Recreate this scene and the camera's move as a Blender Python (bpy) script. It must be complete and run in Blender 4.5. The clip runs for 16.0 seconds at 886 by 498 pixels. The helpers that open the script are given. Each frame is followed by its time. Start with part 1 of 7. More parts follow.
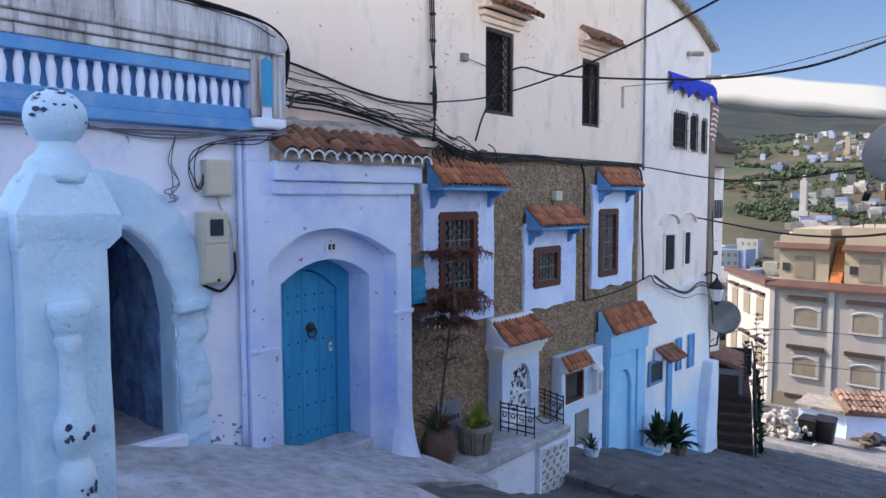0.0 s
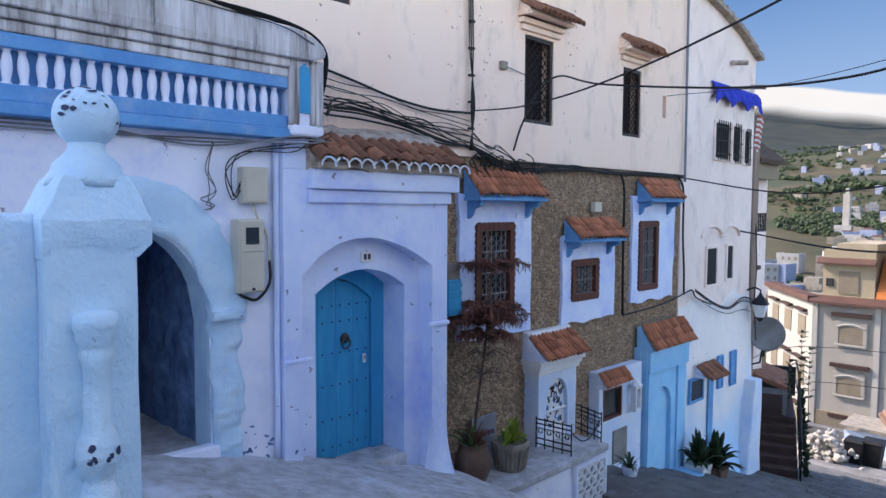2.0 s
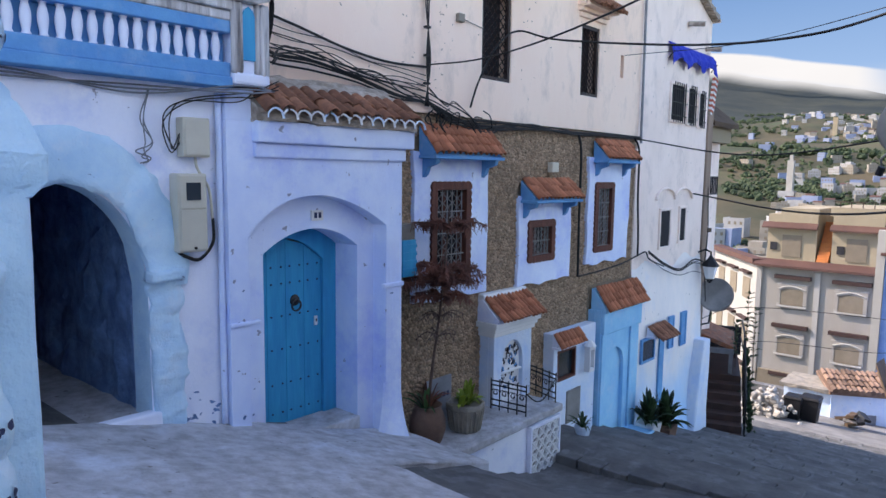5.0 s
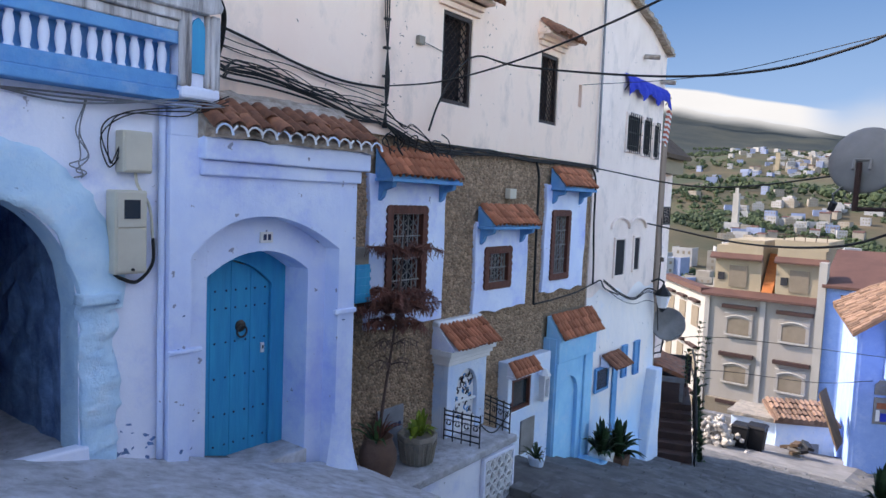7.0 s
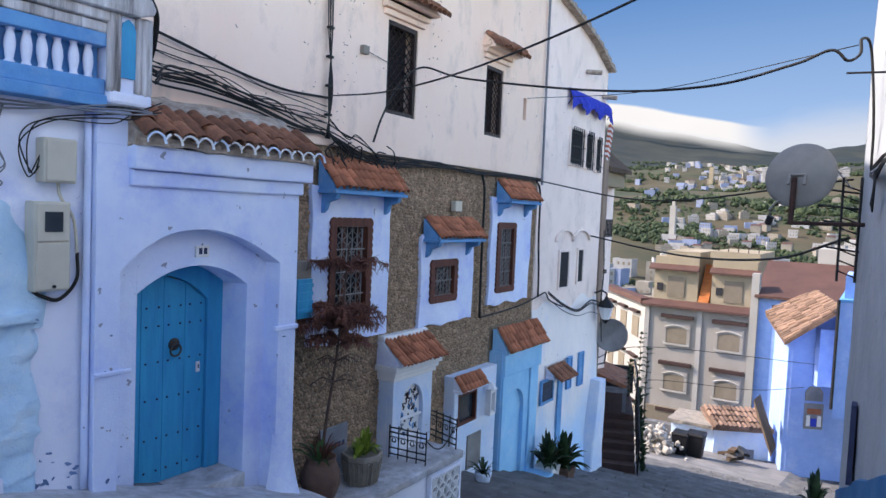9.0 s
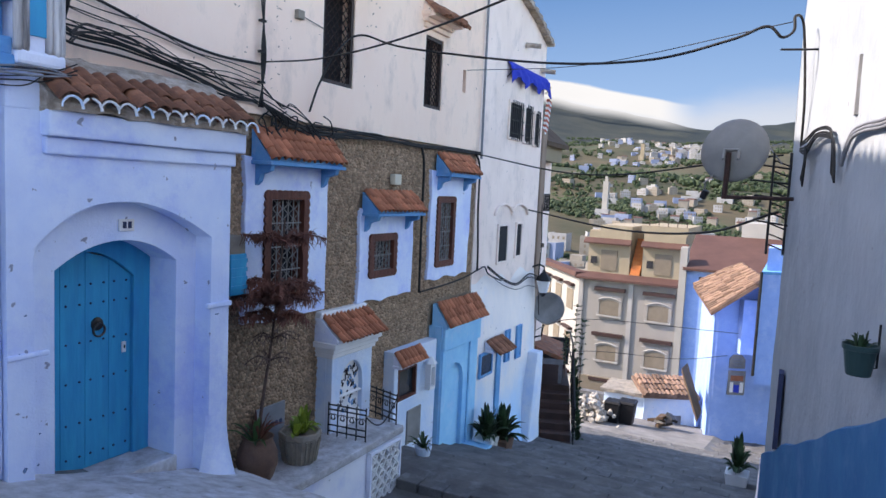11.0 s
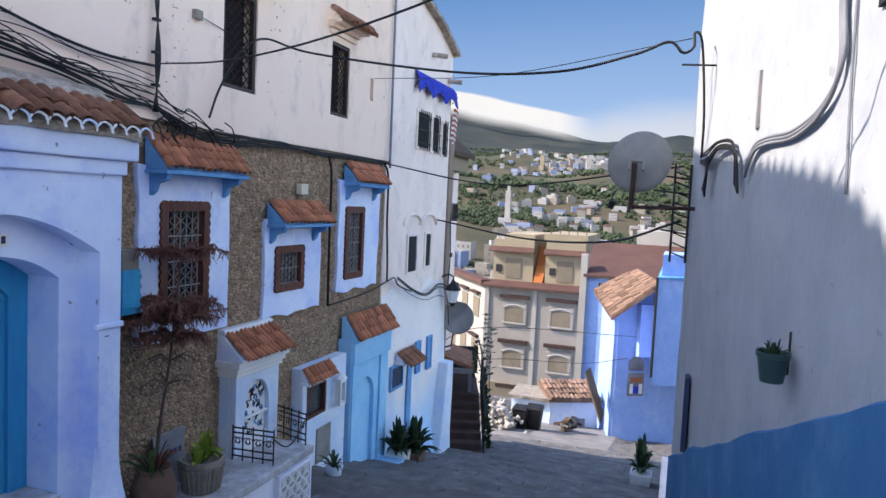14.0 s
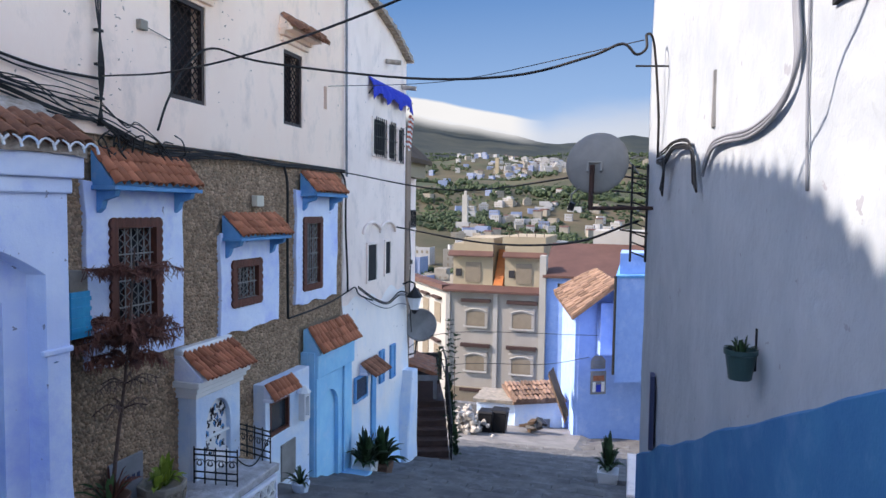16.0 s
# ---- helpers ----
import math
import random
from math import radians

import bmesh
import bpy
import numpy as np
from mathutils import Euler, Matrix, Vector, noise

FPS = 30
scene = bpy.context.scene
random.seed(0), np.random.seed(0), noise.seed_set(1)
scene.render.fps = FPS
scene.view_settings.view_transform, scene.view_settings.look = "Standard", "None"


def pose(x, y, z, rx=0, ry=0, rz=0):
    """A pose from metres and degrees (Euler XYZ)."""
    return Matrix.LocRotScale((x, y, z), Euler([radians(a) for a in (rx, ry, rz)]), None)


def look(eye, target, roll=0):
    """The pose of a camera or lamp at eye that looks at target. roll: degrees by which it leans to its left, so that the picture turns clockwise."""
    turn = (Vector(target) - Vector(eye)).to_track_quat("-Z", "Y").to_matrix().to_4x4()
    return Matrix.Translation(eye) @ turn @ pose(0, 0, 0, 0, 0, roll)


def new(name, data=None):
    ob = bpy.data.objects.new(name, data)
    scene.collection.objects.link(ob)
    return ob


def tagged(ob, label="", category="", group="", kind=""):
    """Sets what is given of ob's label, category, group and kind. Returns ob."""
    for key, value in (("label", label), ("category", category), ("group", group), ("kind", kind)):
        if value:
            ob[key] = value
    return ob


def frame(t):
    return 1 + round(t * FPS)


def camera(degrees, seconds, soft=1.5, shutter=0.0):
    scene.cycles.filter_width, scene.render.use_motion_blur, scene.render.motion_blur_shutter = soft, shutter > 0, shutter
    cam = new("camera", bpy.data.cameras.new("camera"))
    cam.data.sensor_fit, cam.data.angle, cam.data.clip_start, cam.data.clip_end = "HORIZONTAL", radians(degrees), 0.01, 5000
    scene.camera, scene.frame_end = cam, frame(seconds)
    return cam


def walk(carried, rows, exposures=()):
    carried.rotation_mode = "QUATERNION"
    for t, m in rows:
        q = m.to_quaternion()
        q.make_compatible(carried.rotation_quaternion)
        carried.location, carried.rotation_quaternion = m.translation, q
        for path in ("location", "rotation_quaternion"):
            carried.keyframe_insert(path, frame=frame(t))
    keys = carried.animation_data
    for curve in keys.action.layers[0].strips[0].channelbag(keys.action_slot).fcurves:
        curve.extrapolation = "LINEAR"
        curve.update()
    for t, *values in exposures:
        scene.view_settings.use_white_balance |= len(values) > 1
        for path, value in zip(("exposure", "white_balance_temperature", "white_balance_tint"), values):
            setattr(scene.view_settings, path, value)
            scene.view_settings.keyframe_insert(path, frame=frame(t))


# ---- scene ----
cam = camera(66.4, 16.0)

PATH = [
    (0, (-0.96, 0.164, 2.651), (0.516, 1.506, 2.5), -0.2),
    (0.5, (-0.938, 0.204, 2.647), (0.529, 1.558, 2.531), -0.2),
    (1, (-0.916, 0.249, 2.656), (0.541, 1.614, 2.554), -0.5),
    (1.5, (-0.9, 0.272, 2.647), (0.533, 1.663, 2.535), -0.3),
    (2, (-0.88, 0.306, 2.644), (0.531, 1.718, 2.524), 0.3),
    (2.5, (-0.859, 0.334, 2.643), (0.535, 1.761, 2.497), 0.4),
    (3, (-0.834, 0.371, 2.641), (0.554, 1.799, 2.457), 0.5),
    (3.5, (-0.805, 0.402, 2.636), (0.604, 1.808, 2.437), 0.4),
    (4, (-0.781, 0.418, 2.624), (0.655, 1.792, 2.402), 0.2),
    (6.5, (-0.607, 0.548, 2.537), (0.961, 1.778, 2.366), 2.1),
    (7, (-0.566, 0.59, 2.587), (1.018, 1.802, 2.434), 2.3),
    (7.5, (-0.535, 0.601, 2.51), (1.072, 1.787, 2.404), 2.9),
    (8, (-0.505, 0.633, 2.587), (1.127, 1.786, 2.495), 2.9),
    (8.5, (-0.473, 0.66, 2.596), (1.179, 1.784, 2.494), 2.7),
    (9, (-0.457, 0.674, 2.597), (1.221, 1.756, 2.485), 2.5),
    (9.5, (-0.428, 0.701, 2.595), (1.276, 1.741, 2.463), 2.2),
    (10, (-0.405, 0.724, 2.587), (1.323, 1.721, 2.433), 2.3),
    (12.5, (-0.291, 0.839, 2.578), (1.539, 1.629, 2.411), 2.9),
    (13, (-0.273, 0.864, 2.579), (1.579, 1.603, 2.423), 2.7),
    (13.5, (-0.249, 0.884, 2.581), (1.618, 1.583, 2.43), 2.7),
    (14, (-0.224, 0.906, 2.588), (1.657, 1.571, 2.45), 2.7),
    (14.5, (-0.204, 0.921, 2.591), (1.692, 1.543, 2.468), 2.6),
    (15, (-0.186, 0.936, 2.597), (1.723, 1.523, 2.482), 2.3),
    (15.5, (-0.178, 0.952, 2.6), (1.737, 1.517, 2.485), 1.5),
    (16, (-0.158, 0.962, 2.602), (1.762, 1.512, 2.484), 0.8),
]
walk(cam, [(t, look(eye, target, roll)) for t, eye, target, roll in PATH], [(0, 1.84, 7100, 19), (13, 1.88, 7050, 18), (16, 1.82, 7000, 18)])

# exposure and light -------------------------------------------------------
SUN_DIR = Vector((-0.30, 0.80, 0.655)).normalized()     # towards the sun

world = bpy.data.worlds.new("sky")
scene.world = world
world.use_nodes = True
wn = world.node_tree.nodes
sky = wn.new("ShaderNodeTexSky")
sky.sky_type = "NISHITA"
sky.sun_disc = False
sky.sun_elevation = math.asin(SUN_DIR.z)
sky.sun_rotation = math.atan2(SUN_DIR.x, SUN_DIR.y)
sky.air_density, sky.dust_density, sky.ozone_density = 1.0, 0.5, 1.5
wn["Background"].inputs["Strength"].default_value = 0.135
world.node_tree.links.new(sky.outputs["Color"], wn["Background"].inputs["Color"])

sun_data = bpy.data.lights.new("sun", "SUN")
sun_data.energy, sun_data.angle, sun_data.color = 2.25, radians(0.6), (1.0, 0.94, 0.85)
sun = new("sun", sun_data)
sun.matrix_world = look(SUN_DIR * 60, (0, 0, 0))


# materials ----------------------------------------------------------------
def material(name, a, b=None, rough=0.85, scale=3.0, fine=60.0, bump=0.3, metal=0.0, dirt=None, dirt_amount=0.35,
             dirt_scale=1.2, stretch=(1, 1, 1), vary=0.0, spec=0.3, bump_dist=0.02, chips=None):
    """Two-scale mottled paint, stone or metal: a and b are mixed by broad noise, dirt comes in patches, fine grain gives relief."""
    m = bpy.data.materials.new(name)
    m.use_nodes = True
    nt, n = m.node_tree, m.node_tree.nodes
    bsdf = n["Principled BSDF"]
    b = b or tuple(min(1, c * 0.82) for c in a)
    co = n.new("ShaderNodeTexCoord")
    mp = n.new("ShaderNodeMapping")
    mp.inputs["Scale"].default_value = stretch
    nt.links.new(co.outputs["Object"], mp.inputs["Vector"])
    n1 = n.new("ShaderNodeTexNoise")
    n1.inputs["Scale"].default_value, n1.inputs["Detail"].default_value, n1.inputs["Roughness"].default_value = scale, 6, 0.62
    nt.links.new(mp.outputs["Vector"], n1.inputs["Vector"])
    r1 = n.new("ShaderNodeValToRGB")
    r1.color_ramp.elements[0].position, r1.color_ramp.elements[1].position = 0.35, 0.68
    r1.color_ramp.elements[0].color, r1.color_ramp.elements[1].color = (*b, 1), (*a, 1)
    nt.links.new(n1.outputs["Fac"], r1.inputs["Fac"])
    col = r1.outputs["Color"]
    if dirt:
        n3 = n.new("ShaderNodeTexNoise")
        n3.inputs["Scale"].default_value, n3.inputs["Detail"].default_value, n3.inputs["Roughness"].default_value = dirt_scale, 9, 0.7
        nt.links.new(mp.outputs["Vector"], n3.inputs["Vector"])
        r3 = n.new("ShaderNodeValToRGB")
        r3.color_ramp.elements[0].position, r3.color_ramp.elements[1].position = 0.52, 0.72
        r3.color_ramp.elements[0].color, r3.color_ramp.elements[1].color = (0, 0, 0, 1), (dirt_amount,) * 3 + (1,)
        nt.links.new(n3.outputs["Fac"], r3.inputs["Fac"])
        mx = n.new("ShaderNodeMixRGB")
        mx.inputs["Color2"].default_value = (*dirt, 1)
        nt.links.new(r3.outputs["Color"], mx.inputs["Fac"])
        nt.links.new(col, mx.inputs["Color1"])
        col = mx.outputs["Color"]
    if chips:
        n4 = n.new("ShaderNodeTexNoise")
        n4.inputs["Scale"].default_value, n4.inputs["Detail"].default_value, n4.inputs["Roughness"].default_value = 9.0, 3, 0.55
        nt.links.new(co.outputs["Object"], n4.inputs["Vector"])
        r4 = n.new("ShaderNodeValToRGB")
        r4.color_ramp.elements[0].position, r4.color_ramp.elements[1].position = 0.70, 0.72
        r4.color_ramp.elements[0].color, r4.color_ramp.elements[1].color = (0, 0, 0, 1), (0.8, 0.8, 0.8, 1)
        nt.links.new(n4.outputs["Fac"], r4.inputs["Fac"])
        m4 = n.new("ShaderNodeMixRGB")
        m4.inputs["Color2"].default_value = (*chips, 1)
        nt.links.new(r4.outputs["Color"], m4.inputs["Fac"])
        nt.links.new(col, m4.inputs["Color1"])
        col = m4.outputs["Color"]
    if vary:
        oi = n.new("ShaderNodeObjectInfo")
        hs = n.new("ShaderNodeHueSaturation")
        ml = n.new("ShaderNodeMapRange")
        ml.inputs["To Min"].default_value, ml.inputs["To Max"].default_value = 1 - vary, 1 + vary
        nt.links.new(oi.outputs["Random"], ml.inputs["Value"])
        nt.links.new(ml.outputs["Result"], hs.inputs["Value"])
        nt.links.new(col, hs.inputs["Color"])
        col = hs.outputs["Color"]
    nt.links.new(col, bsdf.inputs["Base Color"])
    n2 = n.new("ShaderNodeTexNoise")
    n2.inputs["Scale"].default_value, n2.inputs["Detail"].default_value = fine, 4
    nt.links.new(mp.outputs["Vector"], n2.inputs["Vector"])
    sm = n.new("ShaderNodeMath")
    sm.operation = "MULTIPLY"
    sm.inputs[1].default_value = 0.22
    nt.links.new(n2.outputs["Fac"], sm.inputs[0])
    ad = n.new("ShaderNodeMath")
    ad.operation = "MULTIPLY_ADD"
    ad.inputs[1].default_value = 2.0
    nt.links.new(n1.outputs["Fac"], ad.inputs[0])
    nt.links.new(sm.outputs["Value"], ad.inputs[2])
    bp = n.new("ShaderNodeBump")
    bp.inputs["Strength"].default_value, bp.inputs["Distance"].default_value = bump, bump_dist
    nt.links.new(ad.outputs["Value"], bp.inputs["Height"])
    nt.links.new(bp.outputs["Normal"], bsdf.inputs["Normal"])
    bsdf.inputs["Roughness"].default_value, bsdf.inputs["Metallic"].default_value = rough, metal
    bsdf.inputs["Specular IOR Level"].default_value = spec
    return m


M = {}
M["cream"] = material("cream_plaster", (1.0, 0.78, 0.63), (0.97, 0.72, 0.57), dirt=(0.46, 0.34, 0.27), dirt_amount=0.5, scale=1.1, dirt_scale=2.2, stretch=(1, 1, 0.5), bump=0.5, chips=(0.30, 0.22, 0.18))
M["white"] = material("white_limewash", (1.0, 0.84, 0.75), (0.92, 0.76, 0.67), dirt=(0.50, 0.42, 0.38), dirt_amount=0.5, scale=1.6, dirt_scale=2.8, stretch=(1, 1, 0.6), bump=0.6, chips=(0.30, 0.27, 0.26))
# whitewash in blue-grey: the tone of its shaded part is put into the colour
M["whitewall"] = material("shade_grey_whitewash", (0.425, 0.46, 0.49), (0.345, 0.38, 0.415), dirt=(0.36, 0.37, 0.40), dirt_amount=0.5, scale=2.2, dirt_scale=3.2, fine=16, stretch=(1, 1, 0.8), bump=0.5, bump_dist=0.04, chips=(0.28, 0.28, 0.30))
M["peri"] = material("periwinkle_limewash", (0.77, 0.85, 1.0), (0.60, 0.70, 0.95), dirt=(0.33, 0.43, 0.88), dirt_amount=0.65, scale=1.5, dirt_scale=1.3, bump=0.6, chips=(0.20, 0.21, 0.30))
M["sky"] = material("light_blue_limewash", (0.60, 0.79, 0.90), (0.42, 0.64, 0.83), dirt=(0.72, 0.78, 0.86), dirt_amount=0.6, scale=3.0, dirt_scale=4.0, bump=1.0, chips=(0.16, 0.22, 0.33))
M["pale"] = material("pale_blue_wall", (0.88, 0.90, 0.98), (0.75, 0.79, 0.92), dirt=(0.46, 0.54, 0.84), dirt_amount=0.6, scale=1.4, dirt_scale=1.8, bump=0.6, chips=(0.22, 0.22, 0.28))
M["band"] = material("blue_dado_paint", (0.045, 0.205, 0.40), (0.024, 0.135, 0.32), dirt=(0.15, 0.30, 0.52), dirt_amount=0.45, scale=1.6, dirt_scale=2.2, bump=0.45)
M["trimblue"] = material("blue_trim_paint", (0.14, 0.38, 0.66), (0.09, 0.28, 0.57), bump=0.4, dirt=(0.36, 0.46, 0.6), dirt_amount=0.5, dirt_scale=4)
M["doorblue"] = material("turquoise_blue_door_paint", (0.020, 0.36, 0.60), (0.015, 0.28, 0.53), rough=0.5, bump=0.2, scale=4, stretch=(3, 1, 0.4), dirt=(0.05, 0.2, 0.35), dirt_amount=0.4)
M["housewall"] = material("shaded_blue_house_paint", (0.31, 0.45, 0.78), (0.245, 0.375, 0.72), dirt=(0.48, 0.58, 0.82), dirt_amount=0.6, dirt_scale=1.6, bump=0.5)
M["deepblue"] = material("deep_blue_paint", (0.03, 0.06, 0.50), (0.02, 0.04, 0.40), bump=0.1)
M["tile"] = material("terracotta_tile", (0.50, 0.19, 0.10), (0.34, 0.12, 0.065), dirt=(0.16, 0.09, 0.06), dirt_amount=0.6, scale=6, dirt_scale=9, vary=0.35, bump=0.35, stretch=(1, 1, 1))
M["tileold"] = material("weathered_roof_tile", (0.36, 0.15, 0.08), (0.15, 0.07, 0.048), dirt=(0.27, 0.23, 0.18), dirt_amount=0.7, scale=6, dirt_scale=7, vary=0.35, bump=0.5)
M["mortar"] = material("mossy_mortar", (0.56, 0.48, 0.41), (0.30, 0.24, 0.19), dirt=(0.11, 0.10, 0.08), dirt_amount=0.7, scale=9, bump=1.0)
M["stonebed"] = material("stone_cladding_mortar", (0.30, 0.225, 0.15), (0.19, 0.14, 0.095), scale=14, fine=90, bump=1.0)
M["concrete"] = material("worn_concrete", (0.16, 0.155, 0.15), (0.09, 0.09, 0.09), dirt=(0.27, 0.275, 0.29), dirt_amount=0.6, scale=2.4, dirt_scale=3.2, bump=0.7, fine=45)
M["wood"] = material("dark_red_wood", (0.15, 0.05, 0.032), (0.09, 0.03, 0.02), rough=0.6, scale=5, stretch=(4, 4, 0.6), bump=0.3)
M["browniron"] = material("brown_painted_iron", (0.05, 0.03, 0.025), (0.03, 0.02, 0.02), rough=0.5, bump=0.1)
M["greyiron"] = material("pale_painted_iron", (0.27, 0.26, 0.25), (0.17, 0.165, 0.16), rough=0.5, bump=0.1)
M["black"] = material("black_iron", (0.018, 0.018, 0.02), (0.010, 0.010, 0.012), rough=0.5, bump=0.1)
M["cable"] = material("black_cable_rubber", (0.022, 0.020, 0.020), (0.012, 0.012, 0.012), rough=0.6, bump=0.1)
M["cablegrey"] = material("grey_cable", (0.24, 0.25, 0.28), (0.16, 0.17, 0.19), rough=0.6, bump=0.1)
# near-black that stands for unlit space behind openings
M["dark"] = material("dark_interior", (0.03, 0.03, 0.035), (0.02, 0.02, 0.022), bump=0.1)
M["meter"] = material("cream_meter_box", (0.62, 0.58, 0.47), (0.55, 0.51, 0.41), rough=0.5, bump=0.05, dirt=(0.35, 0.3, 0.25), dirt_amount=0.3)
M["glass"] = material("dark_window_glass", (0.03, 0.04, 0.05), (0.02, 0.03, 0.04), rough=0.12, bump=0.0, spec=0.6)
M["beige"] = material("beige_facade", (0.33, 0.27, 0.18), (0.28, 0.23, 0.155), scale=0.4, bump=0.1, dirt=(0.55, 0.48, 0.4), dirt_amount=0.3, dirt_scale=0.4)
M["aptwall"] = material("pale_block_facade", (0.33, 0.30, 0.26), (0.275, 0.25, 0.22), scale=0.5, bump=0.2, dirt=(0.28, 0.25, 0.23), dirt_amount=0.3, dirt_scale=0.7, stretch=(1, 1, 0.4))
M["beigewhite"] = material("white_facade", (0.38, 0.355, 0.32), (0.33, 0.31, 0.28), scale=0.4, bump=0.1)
M["brownroof"] = material("brown_sheet_roof", (0.11, 0.055, 0.042), (0.08, 0.04, 0.032), scale=0.8, bump=0.2, rough=0.7)
M["orange"] = material("orange_tile_paint", (0.55, 0.20, 0.06), (0.42, 0.14, 0.05), scale=1.5)
M["shutter"] = material("beige_shutter", (0.21, 0.17, 0.125), (0.17, 0.14, 0.10), scale=2)
M["soil"] = material("hillside_earth", (0.10, 0.073, 0.040), (0.028, 0.036, 0.017), scale=0.018, fine=0.3, bump=0.3, dirt=(0.04, 0.07, 0.027), dirt_amount=0.95, dirt_scale=0.02, bump_dist=2.0)
M["leaf"] = material("green_leaf", (0.05, 0.10, 0.03), (0.03, 0.06, 0.02), scale=9, rough=0.5, vary=0.3, bump=0.1)
M["leafscrub"] = material("dusty_scrub_leaf", (0.046, 0.066, 0.026), (0.022, 0.036, 0.016), scale=0.05, rough=0.8, bump=0.0)
M["leafdark"] = material("dark_green_leaf", (0.03, 0.065, 0.025), (0.02, 0.04, 0.018), scale=9, rough=0.45, vary=0.3, bump=0.1)
M["leafyellow"] = material("yellow_green_leaf", (0.26, 0.33, 0.04), (0.15, 0.22, 0.03), scale=6, rough=0.5, vary=0.3, bump=0.1)
M["deadleaf"] = material("dead_reddish_frond", (0.19, 0.070, 0.045), (0.11, 0.045, 0.035), scale=9, rough=0.8, vary=0.3, bump=0.1)
M["bark"] = material("thin_brown_bark", (0.14, 0.09, 0.07), (0.08, 0.05, 0.04), scale=9, bump=0.5)
M["clay"] = material("brown_clay_jar", (0.17, 0.10, 0.07), (0.11, 0.065, 0.05), scale=5, bump=0.4, dirt=(0.3, 0.25, 0.2), dirt_amount=0.4)
M["stonepot"] = material("grey_stone_planter", (0.32, 0.28, 0.23), (0.21, 0.185, 0.155), scale=6, bump=0.6, dirt=(0.1, 0.12, 0.07), dirt_amount=0.5)
M["potgreen"] = material("dark_green_plastic", (0.035, 0.075, 0.075), (0.028, 0.06, 0.06), rough=0.45, bump=0.05)
M["dish"] = material("grey_dish_paint", (0.22, 0.22, 0.21), (0.18, 0.18, 0.175), rough=0.55, bump=0.05, scale=6)
M["rust"] = material("rusty_iron", (0.06, 0.03, 0.025), (0.035, 0.022, 0.02), rough=0.8, bump=0.4, scale=12)
M["rubble"] = material("white_rubble", (0.52, 0.48, 0.43), (0.36, 0.33, 0.29), scale=5, bump=0.8, vary=0.2)
M["stairbrown"] = material("brown_tiled_step", (0.085, 0.05, 0.042), (0.055, 0.035, 0.03), scale=3, rough=0.5, bump=0.2)
M["timber"] = material("old_timber", (0.12, 0.08, 0.05), (0.07, 0.045, 0.03), scale=3, stretch=(1, 1, 0.3), bump=0.5)
M["tanpost"] = material("tan_painted_corner", (0.34, 0.25, 0.19), (0.24, 0.17, 0.13), scale=2, stretch=(1, 1, 0.3), bump=0.4, dirt=(0.12, 0.09, 0.07), dirt_amount=0.5)
M["thatch"] = material("pale_orange_tiles", (0.25, 0.155, 0.105), (0.15, 0.092, 0.066), scale=3.5, dirt=(0.13, 0.10, 0.085), dirt_amount=0.6, dirt_scale=5, vary=0.4, bump=0.5)
M["rust_awn"] = material("faded_red_awning", (0.55, 0.16, 0.10), (0.4, 0.1, 0.07), scale=4)
M["roofedge"] = material("dirty_streaked_capping", (0.78, 0.76, 0.76), (0.34, 0.31, 0.30), dirt=(0.045, 0.04, 0.038), dirt_amount=0.95, scale=4, dirt_scale=7, stretch=(2.2, 1, 0.16), bump=0.9)
M["caproof"] = material("grey_lichened_cement", (0.58, 0.55, 0.52), (0.25, 0.23, 0.21), dirt=(0.70, 0.67, 0.66), dirt_amount=0.8, scale=3.0, dirt_scale=2.2, bump=0.9)
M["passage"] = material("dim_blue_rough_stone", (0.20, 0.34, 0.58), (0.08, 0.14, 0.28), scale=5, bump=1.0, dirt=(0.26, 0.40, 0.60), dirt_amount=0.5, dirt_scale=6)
M["skirt"] = material("thick_bluish_whitewash", (0.74, 0.79, 0.86), (0.54, 0.68, 0.86), dirt=(0.36, 0.56, 0.84), dirt_amount=0.65, scale=1.6, dirt_scale=1.5, bump=0.6, chips=(0.25, 0.28, 0.33))
M["pebble"] = material("brown_pebble", (0.46, 0.32, 0.215), (0.30, 0.205, 0.135), scale=7, bump=0.3, fine=80, dirt=(0.12, 0.08, 0.05), dirt_amount=0.6, dirt_scale=20)
M["aqua"] = material("aqua_blue_limewash", (0.33, 0.66, 0.89), (0.23, 0.55, 0.84), dirt=(0.55, 0.70, 0.88), dirt_amount=0.5, scale=2.0, dirt_scale=3.0, bump=0.4)
M["landing"] = material("whitewash_smeared_concrete", (0.55, 0.55, 0.57), (0.34, 0.33, 0.33), dirt=(0.70, 0.74, 0.82), dirt_amount=0.85, scale=7.0, dirt_scale=1.7, bump=0.8, fine=40, chips=(0.17, 0.15, 0.13))
# paler than the street concrete, to stand for sunshine on the ground
M["cement"] = material("sun_paled_cement", (0.25, 0.24, 0.23), (0.15, 0.145, 0.14), dirt=(0.12, 0.115, 0.11), dirt_amount=0.6, scale=1.2, dirt_scale=1.6, bump=0.6)
M["farwhite"] = material("far_white_walls", (0.36, 0.35, 0.34), (0.29, 0.285, 0.28), scale=0.3, bump=0.0)
M["farblue"] = material("far_blue_walls", (0.23, 0.27, 0.38), (0.18, 0.22, 0.33), scale=0.3, bump=0.0)
M["fartan"] = material("far_tan_walls", (0.27, 0.24, 0.20), (0.22, 0.195, 0.16), scale=0.3, bump=0.0)
M["scar"] = material("bare_plaster_scar", (0.52, 0.38, 0.30), (0.36, 0.26, 0.20), scale=12, bump=0.8)
